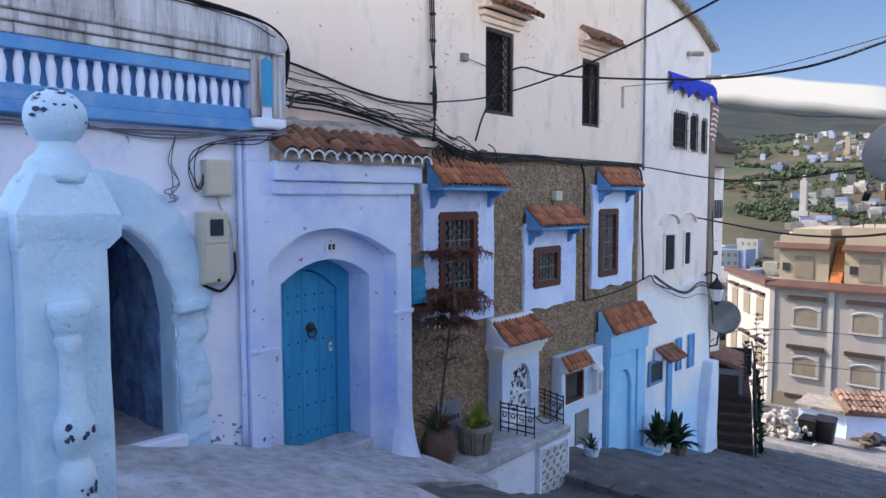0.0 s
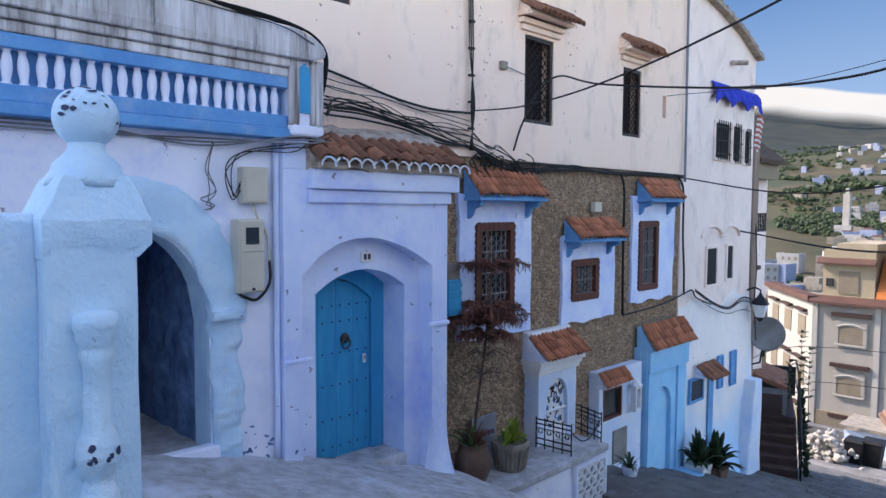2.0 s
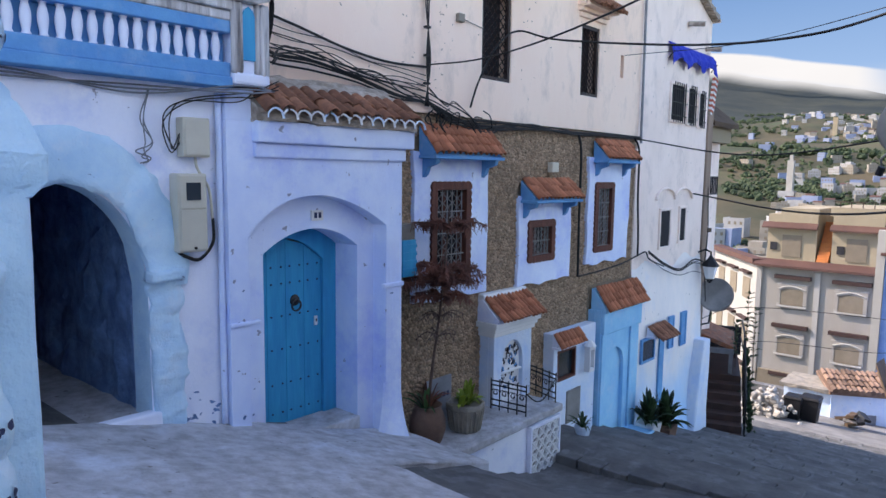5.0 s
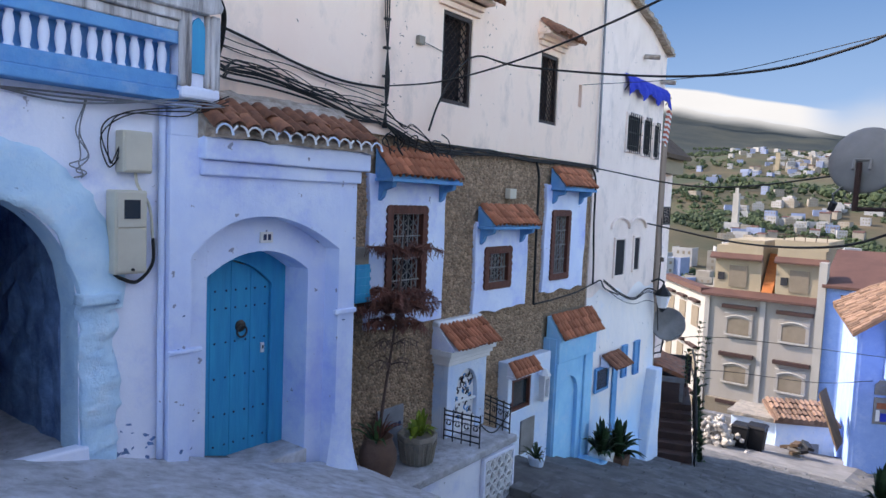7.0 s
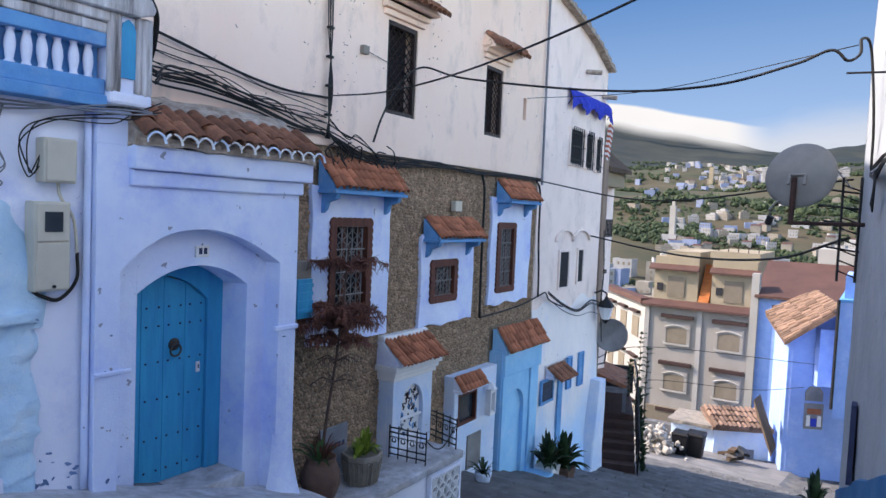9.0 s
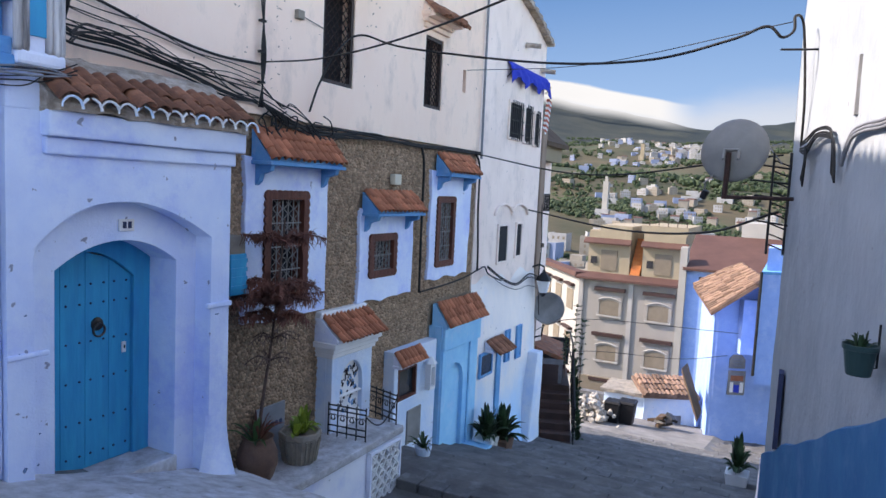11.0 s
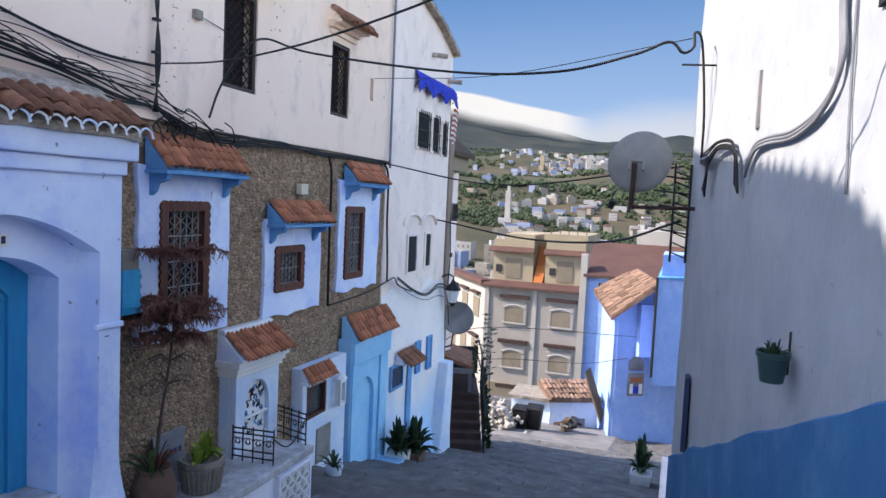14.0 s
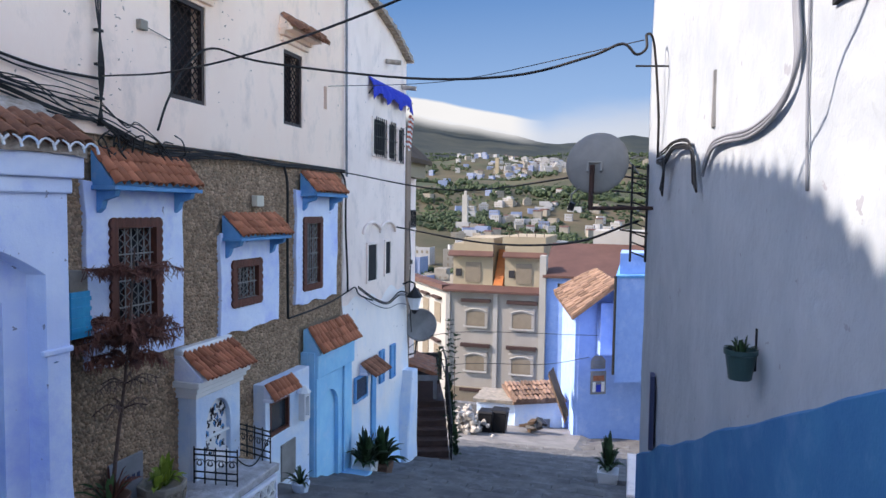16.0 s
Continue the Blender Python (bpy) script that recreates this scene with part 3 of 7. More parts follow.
bm = box(B(), 0.4, 1.8, WL - 0.02, WL + 4.6, -0.4, 0.58)
roughen(bm, 0.015, 0.3, cuts=3)
w = part("floor_passage", bm, "landing")
tagged(w, "raised concrete threshold of the passage", "threshold", kind="structure")
bm = box(B(), 0.45, 1.75, WL - 0.06, WL + 0.06, 0.3, 0.66)
roughen(bm, 0.012, 0.3, cuts=3)
w = part("trim_threshold", bm, "pale", bevel=0.02)
tagged(w, "pale painted sill across the passage mouth", "sill", kind="structure")

# portal --------------------------------------------------------------------
w = part("trim_door_sill", box(B(), 2.75, 3.95, 5.68, 6.16, -0.5, 0.0), "landing", bevel=0.01)
tagged(w, "worn concrete door sill", "sill", kind="structure")
portal = thing("portal", "periwinkle plastered doorway with stepped cornice and tiled roof", "portal")
bm = arch_slab(B(), 2.33, 4.38, -0.6, 2.98, 5.50, 5.70, 2.52, 4.15, lambda u: 2.03 + 0.32 * (1 - abs(2 * u - 1) ** (2.7 if u < 0.5 else 1.6)), 40)
roughen(bm, 0.008, 0.5)
part("front_wall", bm, "peri", portal, bevel=0.025)
bm = arch_slab(B(), 2.35, 4.40, -0.6, 2.95, 5.70, 6.05, 2.79, 3.93, crown_flat(1.82, 0.205, 2.0))
roughen(bm, 0.008, 0.5)
part("inner_arch", bm, "peri", portal, bevel=0.02)
for x0, x1, y0, z0, z1 in ((2.58, 4.40, 5.455, 2.685, 2.81), (2.57, 4.47, 5.40, 2.812, 3.0)):
    bm = box(B(), x0, x1, y0, 5.60, z0, z1)
    roughen(bm, 0.006, 0.5, cuts=2)
    part("cornice", bm, "peri", portal, bevel=0.015)
part("impost", box(B(), 4.10, 4.40, 5.475, 5.52, 1.37, 1.42), "peri", portal, bevel=0.012)
part("impost", box(B(), 2.32, 2.62, 5.475, 5.52, 1.24, 1.28), "peri", portal, bevel=0.012)
part("corner_block", box(B(), 2.33, 2.62, 5.50, 6.0, 2.98, 3.24), "peri", portal, bevel=0.015)
bm = prism(B(), [(5.37, 3.0), (6.0, 3.0), (6.0, 3.47), (5.84, 3.43), (5.70, 3.37), (5.57, 3.27), (5.46, 3.17), (5.37, 3.06)], 2.56, 4.46, Matrix(((0, 1, 0, 0), (1, 0, 0, 0), (0, 0, 1, 0), (0, 0, 0, 1))))
bmesh.ops.subdivide_edges(bm, edges=bm.edges[:], cuts=11, use_grid_fill=True)
roughen(bm, 0.045, 0.13)
roughen(bm, 0.02, 0.05)
part("roof_bed", bm, "mortar", portal)
TILE_OLD = tile_mesh("weathered_tile", 0.125, 0.30, "tileold")
TILE = tile_mesh("hood_tile", 0.11, 0.175, "tile")
TILE_PORTAL = tile_mesh("portal_tile", 0.150, 0.25, "tileold")
lay_tiles(portal, 2.58, 4.47, 5.62, 3.27, 5.35, 3.09, TILE_PORTAL, 0.146, 0.25, 2, 0.022)
for k in range(13):                                    # whitewash dabbed on the tile mouths
    x = 2.58 + 1.89 * (k + 0.5) / 13
    for q0, q1 in (((0, 8),), ((0, 4), (5, 8)), ((1, 8),))[k % 3]:
        bm = tube(B(), [(x + 0.078 * math.cos(math.pi * q / 8), 5.262 + 0.006 * (q % 2), 3.012 + 0.082 * math.sin(math.pi * q / 8)) for q in range(q0, q1 + 1)], 0.012, 5, 0.007)
        part("painted_rim", bm, "ceramic" if k % 4 else "skirt", portal)
bm = B()
rows = []
for i in range(9):                                     # plaster foot that spreads on to the pavement
    u = i / 8
    w_ = 0.16 * u * u
    rows.append([bm.verts.new(p) for p in ((4.14 - w_, 5.53, 0.35 - 0.85 * u), (4.16, 5.492 - w_, 0.35 - 0.85 * u), (4.37 + w_ * 0.5, 5.492 - w_, 0.35 - 0.85 * u), (4.39 + w_ * 0.7, 5.60, 0.35 - 0.85 * u))])
for p, q in zip(rows, rows[1:]):
    for k in range(3):
        bm.faces.new((p[k], p[k + 1], q[k + 1], q[k]))
part("plinth", bm, "peri", portal, smooth=True)

# door
door = thing("door_1", "turquoise blue arched wooden door with iron studs", "door", kind="structure")
bm = arch_slab(B(), 2.70, 4.00, -0.05, 2.2, 6.05, 6.13, 2.86, 3.76, crown_flat(1.66, 0.24, 1.8))
part("door_frame", bm, "doorblue", door, bevel=0.008)
for i in range(4):
    a, b = 2.86 + 0.225 * i, 2.86 + 0.225 * (i + 1) - 0.003
    za, zb = (crown_flat(1.66, 0.24, 1.8)((x - 2.86) / 0.90) for x in (a, b))
    bm = prism(B(), [(a, 0.0), (b, 0.0), (b, zb), (a, za)], 6.085, 6.12)
    plank = part("plank", bm, "doorblue", door, bevel=0.004)
    for z in (0.12, 0.42, 0.78, 1.12, 1.45, 1.62):
        for x in (a + 0.05, b - 0.05):
            bm = lathe(B(), [(0.011, 0), (0.009, 0.008), (0.003, 0.012)], n=8)
            bm.transform(Matrix.Translation((x, 6.086, z)) @ Matrix.Rotation(radians(90), 4, "X"))
            part("stud", bm, "ink", plank)

# right-hand white wall ------------------------------------------------------
RW = lambda x: 0.479 + 0.132 * (x - 4.775)
bm = B()
nx, nz = 110, 80
grid = []
for i in range(nx + 1):
    x = -6 + (7.7 + 6) * i / nx
    grid.append([bm.verts.new((x, RW(x) + 0.015 * noise.noise(Vector((x * 1.3, k * 0.16, 4))) + (0.03 if x < 3.2 else 0.0) * noise.noise(Vector((x * 4.5, k * 0.45, 8))), -3.5 + 8.6 * k / nz)) for k in range(nz + 1)])
for i in range(nx):
    for k in range(nz):
        bm.faces.new((grid[i][k], grid[i + 1][k], grid[i + 1][k + 1], grid[i][k + 1]))
back = [[bm.verts.new((x, -7.0, z)) for z in (-3.5, 5.1)] for x in (-6, 7.7)]
bm.faces.new([*grid[-1], back[1][1], back[1][0]])
bm.faces.new([*grid[0], back[0][1], back[0][0]])
bm.faces.new([*[g[-1] for g in grid], back[1][1], back[0][1]])
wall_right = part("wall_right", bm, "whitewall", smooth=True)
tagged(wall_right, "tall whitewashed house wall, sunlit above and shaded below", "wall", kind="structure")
bm = B()
top = lambda x: 2.0 - 0.405 * (x - 2.45)
n = 40
rows = []
for i in range(n + 1):
    x = -3 + (7.72 + 3) * i / n
    zt = top(x) + 0.05 * noise.noise(Vector((x * 1.5, 0, 7)))
    rows.append([bm.verts.new((x, RW(x) + d, z)) for d, z in ((0.0, -3.5), (0.03, -3.5), (0.03, zt - 0.02), (0.0, zt))])
for a, b in zip(rows, rows[1:]):
    for k in range(3):
        bm.faces.new((a[k], b[k], b[k + 1], a[k + 1]))
bm.faces.new(rows[-1])
dado = part("trim_dado", bm, "band")
tagged(dado, "strong blue painted dado at the foot of the white wall", "dado", kind="structure")

# closing wall behind the camera
bm = box(B(), -9.5, -9.0, -8, 13, -2, 3.6)
w = part("wall_uphill", bm, "pale")
tagged(w, "plain pale wall closing the uphill end", "wall", kind="structure")

srng = random.Random(12)
for i in range(1, len(edges)):
    a = edges[i]
    if a < 6.9 or a > 25:
        continue
    y = 1.0 if a > 8 else 1.4
    while y < 5.1:
        ln = srng.uniform(0.32, 0.62)
        z = street_z(a) + (0.13 if a > 7.5 else 0.1) - max(dip(a, y + q * ln) for q in (0, 0.5, 1))
        bm = box(B(), a - 0.20, a + 0.035, y, y + ln - 0.02, z - 0.2, z + 0.018 + srng.uniform(0, 0.02))
        roughen(bm, 0.012, 0.2, a)
        part("step_stone", bm, "concrete", street, bevel=0.015)
        y += ln


# flakes of paint knocked off the portal front and the wall foot
fl = random.Random(77)


def flake(x, y, z, r, parent, mat="passage"):
    bm = B()
    n, lean = 9, fl.uniform(-1, 1)
    pts = []
    for q in range(n):
        a, k = 6.283 * q / n, r * fl.uniform(0.45, 1.25)
        u, v = math.cos(a) * k * 1.5, math.sin(a) * k * 0.7
        pts.append((x + u * math.cos(lean) - v * math.sin(lean), z + u * math.sin(lean) + v * math.cos(lean)))
    prism(bm, pts, y - 0.002, y + 0.006)
    part("paint_flake", bm, mat, parent)


for k in range(8):
    low = fl.random() ** 2
    if k % 3 == 0:
        flake(fl.uniform(2.37, 2.49), 5.492, 0.32 + 1.5 * low, fl.uniform(0.006, 0.018), portal)
    elif k % 3 == 1:
        flake(fl.uniform(4.20, 4.38), 5.492, -0.25 + 1.7 * low, fl.uniform(0.006, 0.018), portal)
    else:
        flake(fl.choice((fl.uniform(2.56, 2.74), fl.uniform(3.98, 4.12))), 5.694, 0.30 + 1.2 * low, fl.uniform(0.006, 0.02), portal)
foot = thing("wall_flakes", "dark chips of lost paint at the wall foot", "paint chips", kind="structure")
for k in range(18):
    flake(fl.uniform(1.94, 2.33), WL - 0.006, 0.40 + 0.34 * fl.random() ** 1.6, fl.uniform(0.006, 0.030), foot)

# pavement in front of the portal ---------------------------------------------
bm = prism(B(), [(-2.6, -1.0), (3.04, -1.0), (3.04, 0.19), (1.8, 0.53), (0.2, 0.96), (-2.6, 1.78)], 3.3, WL + 0.02)
roughen(bm, 0.03, 0.5, 3.0, cuts=8)
w = part("pavement_landing", bm, "landing", bevel=0.03)
tagged(w, "smeared grey concrete landing before the blue door", "landing", kind="structure")
bm = prism(B(), [(2.9, -1.6), (4.62, -1.6), (4.62, -0.36), (4.05, -0.165), (2.9, 0.165)], 4.45, 5.67)
roughen(bm, 0.02, 0.4, 5.0, cuts=6)
w = part("pavement_ramp", bm, "landing", bevel=0.02)
tagged(w, "sloping concrete apron below the door step", "ramp", kind="structure")

terrace = thing("terrace", "low blue-white terrace with a concrete top", "terrace", kind="structure")
bm = box(B(), 4.5, 7.22, 5.24, 6.04, -2.0, -0.70)
roughen(bm, 0.012, 0.4, cuts=4)
part("terrace_wall", bm, "pale", terrace, bevel=0.02)
bm = box(B(), 4.45, 7.28, 5.19, 6.04, -0.70, -0.60)
roughen(bm, 0.012, 0.4, cuts=4)
part("terrace_top", bm, "landing", terrace, bevel=0.015)
bm = box(B(), 6.52, 7.19, 5.215, 5.242, -1.42, -0.77)
part("lattice_back", bm, "greyiron", terrace)
for i in range(4):
    for k in range(4):
        c = Matrix.Translation((6.605 + 0.167 * i, 5.20, -1.34 + 0.163 * k))
        bm = B()
        for a in (45, -45):
            box(bm, -0.11, 0.11, -0.015, 0.015, -0.014, 0.014, c @ Matrix.Rotation(radians(a), 4, "Y"))
        tube(bm, [c @ Vector((0.05 * math.cos(q * math.pi / 6), 0, 0.05 * math.sin(q * math.pi / 6))) for q in range(13)], 0.012, 5)
        part("lattice_block", bm, "ceramic", terrace)
for x0, x1, z0, z1 in ((6.49, 7.22, -1.46, -1.42), (6.49, 7.22, -0.77, -0.73), (6.49, 6.52, -1.42, -0.77), (7.19, 7.22, -1.42, -0.77)):
    part("lattice_border", box(B(), x0, x1, 5.18, 5.242, z0, z1), "pale", terrace)

# pale lower wall with the small window, beside the lower portal ----------------
bm = slab_with_holes(B(), 8.06, 9.36, -3.2, 0.12, 5.84, 6.05, [(8.18, 8.74, -0.66, -0.16)])
roughen(bm, 0.01, 0.5)
w = part("wall_lower", bm, "skirt", bevel=0.015)
tagged(w, "bluish white lower wall with a small dark window", "wall", kind="structure")
bm = B()
rows = []
for i in range(25):
    x = 10.94 + 3.40 * i / 24
    col = []
    for k in range(21):
        z = 1.0 - 6.0 * k / 20
        out = 0.10 * min(1, k / 5) + 0.22 * max(0, (k - 9) / 5) ** 2 * (0.4 + 0.6 * max(0, (x - 12.6) / 1.7)) if k < 18 else 0.6
        col.append(bm.verts.new((x, Y + 0.015 - out + 0.025 * noise.noise(Vector((x * 1.6, z * 1.4, 2))), z)))
    rows.append(col)
for p, q in zip(rows, rows[1:]):
    for k in range(20):
        bm.faces.new((p[k], p[k + 1], q[k + 1], q[k]))
w = part("wall_skirt", bm, "footwash", smooth=True)
tagged(w, "thick bluish whitewash on the foot of the wall", "wall", kind="structure")
bm = B()
prism(bm, [(13.3, -4.6), (14.40, -4.6), (14.34, -2.6), (14.32, -1.0), (13.95, -1.0)], 5.66, 6.1)
roughen(bm, 0.03, 0.5, 6.0, cuts=4)
w = part("wall_buttress", bm, "skirt", bevel=0.03)
tagged(w, "whitewashed flared buttress at the house corner", "buttress", kind="structure")


# tiled hoods -------------------------------------------------------------------
def window_hood(name, label, x0, x1, y_back, y_front, z_low, z_top, body, group="window hoods", brackets=True, rows=3):
    h = thing(name, label, "hood", group)
    side = [(y_back, z_low - 0.02), (y_front + 0.02, z_low - 0.02), (y_front + 0.02, z_low + 0.03), (y_back, z_top)]
    turn = Matrix(((0, 1, 0, 0), (1, 0, 0, 0), (0, 0, 1, 0), (0, 0, 0, 1)))
    part("hood_bed", prism(B(), side, x0, x1, turn), body, h, bevel=0.008)
    part("soffit_board", box(B(), x0 - 0.02, x1 + 0.02, y_front - 0.02, y_back, z_low - 0.06, z_low - 0.02), body, h, bevel=0.006)
    if brackets:
        for x in (x0 + 0.08, x1 - 0.08):
            prof = [(y_back, z_low - 0.06), (y_front + 0.03, z_low - 0.06), (y_front + 0.05, z_low - 0.12), (y_back - 0.10, z_low - 0.16), (y_back - 0.07, z_low - 0.24), (y_back, z_low - 0.30)]
            part("bracket", prism(B(), prof, x - 0.035, x + 0.035, turn), body, h, bevel=0.006)
    lay_tiles(h, x0 - 0.01, x1 + 0.02, y_back - 0.02, z_top, y_front + 0.0, z_low + 0.02, TILE_OLD if "upper" in group else TILE, 0.105, 0.20, rows, 0.008)
    return h


window_hood("window_hood", "terracotta tiled hood on blue brackets over the tall window", 5.16, 6.46, 6.0, 5.72, 2.80, 3.12, "trimblue")
window_hood("window_hood", "small terracotta tiled hood on blue brackets over the square window", 7.28, 8.52, 6.0, 5.72, 2.22, 2.48, "trimblue")
window_hood("window_hood", "terracotta tiled hood on blue brackets beside the white house", 9.34, 10.46, 6.0, 5.72, 2.83, 3.13, "trimblue")
window_hood("window_hood", "tiny tiled hood over the small lower window", 8.0, 8.70, 5.84, 5.71, -0.03, 0.13, "pale", brackets=False, rows=2)
window_hood("window_hood", "broken little tiled hood low on the white house", 11.50, 12.25, 5.90, 5.72, -0.48, -0.34, "pale", "weathered upper hoods", brackets=False, rows=2)
window_hood("window_hood", "dark weathered eyebrow hood over the upper grille", 6.2, 7.15, 6.0, 5.80, 5.22, 5.36, "cream", "upper hoods", False, 2)
window_hood("window_hood", "dark weathered eyebrow hood over the narrow upper grille", 8.72, 9.62, 6.0, 5.80, 5.20, 5.36, "cream", "upper hoods", False, 2)


# blue plaster surrounds with carved windows --------------------------------------
def surround(x0, x1, z0, z1, hole, seed):
    bm = slab_with_holes(B(), x0, x1, z0, z1, Y - 0.02, Y + 0.06, [hole])
    bmesh.ops.subdivide_edges(bm, edges=[e for e in bm.edges if e.calc_length() > 0.2], cuts=3, use_grid_fill=True)
    for v in bm.verts:
        if v.co.x < x0 + 0.01 or v.co.x > x1 - 0.01 or v.co.z < z0 + 0.01:
            k = noise.noise(Vector((v.co.x * 2.3 + seed, 0, v.co.z * 2.3)))
            v.co.x += 0.05 * k
            v.co.z += 0.05 * noise.noise(Vector((v.co.x * 3, 5, seed)))
    w = part("trim_surround", bm, "peri", bevel=0.012)
    return tagged(w, "lavender plaster panel round a barred window", "window surround", kind="structure")


surround(5.08, 6.50, 0.98, 2.82, (5.38, 6.09, 1.20, 2.44), 1.0)
surround(7.22, 8.68, 0.95, 2.26, (7.48, 8.15, 1.30, 1.87), 2.0)
surround(9.20, 10.68, 1.08, 2.86, (9.42, 10.03, 1.30, 2.42), 3.0)


def scallop_frame(x0, x1, z0, z1, w):
    """A carved board frame with a wavy outer edge, front in the x-z plane."""
    out = []
    step = 0.085
    for (ax, az), (bx, bz) in zip(((x0, z0), (x1, z0), (x1, z1), (x0, z1)), ((x1, z0), (x1, z1), (x0, z1), (x0, z0))):
        ln = math.hypot(bx - ax, bz - az)
        n = max(4, int(ln / step)) * 4
        nx, nz = (bz - az) / ln, -(bx - ax) / ln
        for i in range(n):
            u = i / n
            b = 0.022 * abs(math.sin(math.pi * u * n / 4))
            out.append((ax + (bx - ax) * u + nx * b, az + (bz - az) * u + nz * b))
    return out


def carved_window(name, label, x0, x1, z0, z1, rows):
    win = thing(name, label, "window", kind="structure")
    f = 0.075
    pts = scallop_frame(x0 - 0.01, x1 + 0.01, z0 - 0.01, z1 + 0.01, f)
    cx = (x0 + x1) / 2
    bm = B()
    a = [bm.verts.new((x, Y - 0.05, z)) for x, z in pts]
    b = [bm.verts.new((min(max(x, x0 + f), x1 - f), Y - 0.05, min(max(z, z0 + f), z1 - f))) for x, z in pts]
    c = [bm.verts.new((v.co.x, Y + 0.03, v.co.z)) for v in a]
    d = [bm.verts.new((v.co.x, Y + 0.03, v.co.z)) for v in b]
    n = len(pts)
    for i in range(n):
        j = (i + 1) % n
        for p, q in ((a, b), (c, a), (b, d)):
            fs = [p[i], p[j], q[j], q[i]]
            keep = []
            for v in fs:
                if all((v.co - o.co).length > 1e-5 for o in keep):
                    keep.append(v)
            if len(keep) >= 3:
                bm.faces.new(keep)
    part("window_frame", bm, "wood", win)
    # matt near-black sheet in place of glass, for the unlit room behind
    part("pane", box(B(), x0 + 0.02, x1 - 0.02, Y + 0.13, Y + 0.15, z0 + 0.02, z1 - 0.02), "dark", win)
    part("casement", slab_with_holes(B(), x0, x1, z0, z1, Y + 0.09, Y + 0.13, [(x0 + 0.09, cx - 0.03, z0 + 0.09, z1 - 0.09), (cx + 0.03, x1 - 0.09, z0 + 0.09, z1 - 0.09)]), "wood", win)
    # wrought grille: uprights, rails and paired scrolls
    g0, g1, h0, h1 = x0 + f, x1 - f, z0 + f, z1 - f
    for i in range(6):
        x = g0 + (g1 - g0) * (i + 0.5) / 6
        part("grille_bar", tube(B(), [(x, Y + 0.0, h0), (x, Y + 0.0, h1)], 0.008, 5), "greyiron", win)
    for i in range(rows + 1):
        z = h0 + (h1 - h0) * i / rows
        part("grille_rail", box(B(), g0, g1, Y - 0.008, Y + 0.008, z - 0.008, z + 0.008), "greyiron", win)
    for k in range(rows):
        zc, hh = h0 + (h1 - h0) * (k + 0.5) / rows, (h1 - h0) / rows * 0.42
        for i in range(5):
            x = g0 + (g1 - g0) * (i + 1) / 6
            pts2 = [(x + 0.03 * math.sin(q * 0.9) * (1 if i % 2 else -1), Y - 0.004, zc + hh * (q / 7 - 1)) for q in range(15)]
            part("grille_scroll", tube(B(), pts2, 0.006, 4), "greyiron", win)
    return win


carved_window("window_1", "tall window in a scalloped dark red wooden frame with pale iron scrollwork", 5.38, 6.09, 1.20, 2.44, 4)
carved_window("window_2", "small square window in a scalloped brown wooden frame", 7.48, 8.15, 1.30, 1.87, 2)
carved_window("window_3", "narrow window in a dark brown wooden frame with iron scrollwork", 9.42, 10.03, 1.30, 2.42, 4)


def upper_grille(name, x0, x1, z0, z1):
    win = thing(name, "dark barred window with a diamond lattice grille", "window", kind="structure")
    part("window_frame", slab_with_holes(B(), x0, x1, z0, z1, Y + 0.02, Y + 0.08, [(x0 + 0.05, x1 - 0.05, z0 + 0.05, z1 - 0.05)]), "browniron", win)
    # black sheet painted as the darkness of the room
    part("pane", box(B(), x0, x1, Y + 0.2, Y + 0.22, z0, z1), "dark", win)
    w, h = x1 - x0 - 0.06, z1 - z0 - 0.06
    step = w / 5
    for s in (1, -1):
        k = -int(h / step) - 2
        while k < 8:
            u0 = k * step
            pts = []
            for q in (0, h):
                pts.append((u0 + q, q))
            # clip to the opening
            (ua, va), (ub, vb) = pts
            if ua < 0:
                va -= ua
                ua = 0
            if ub > w:
                vb -= ub - w
                ub = w
            if ub > ua + 0.02:
                f = (lambda u: x0 + 0.03 + u) if s > 0 else (lambda u: x1 - 0.03 - u)
                part("grille_bar", tube(B(), [(f(ua), Y + 0.04 + 0.008 * s, z0 + 0.03 + va), (f(ub), Y + 0.04 + 0.008 * s, z0 + 0.03 + vb)], 0.009, 4), "browniron", win)
            k += 1
    return win


upper_grille("window_4", 6.33, 6.97, 3.80, 4.96)
upper_grille("window_5", 8.84, 9.41, 3.82, 4.91)
upper_grille("window_6", 2.75, 3.45, 4.72, 5.9)
for x0, x1 in ((6.22, 7.08), (8.74, 9.55)):
    for k, (d, z) in enumerate(((0.05, 5.0), (0.09, 5.08), (0.14, 5.16))):
        w = part("trim_lintel", box(B(), x0 - 0.03 * k, x1 + 0.03 * k, Y - d, Y + 0.02, z, z + 0.07), "cream", bevel=0.01)
        tagged(w, "stepped plaster lintel over an upper window", "lintel", kind="structure")
win = thing("window_7", "dark slit vent in the cream wall", "vent", kind="structure")
part("pane", box(B(), 10.15, 10.29, Y + 0.2, Y + 0.22, 4.2, 4.63), "dark", win)
win = thing("window_8", "small dark window of the lower wall", "window", kind="structure")
part("pane", box(B(), 8.17, 8.75, 5.90, 5.92, -0.67, -0.15), "glass", win)
part("window_frame", slab_with_holes(B(), 8.18, 8.74, -0.66, -0.16, 5.846, 5.90, [(8.22, 8.70, -0.62, -0.20)]), "wood", win)
w = part("trim_panel", box(B(), 8.46, 8.88, 5.815, 5.845, -1.40, -0.86), "greyiron", bevel=0.01)
tagged(w, "grey metal utility panel set in the lower wall", "panel", kind="structure")

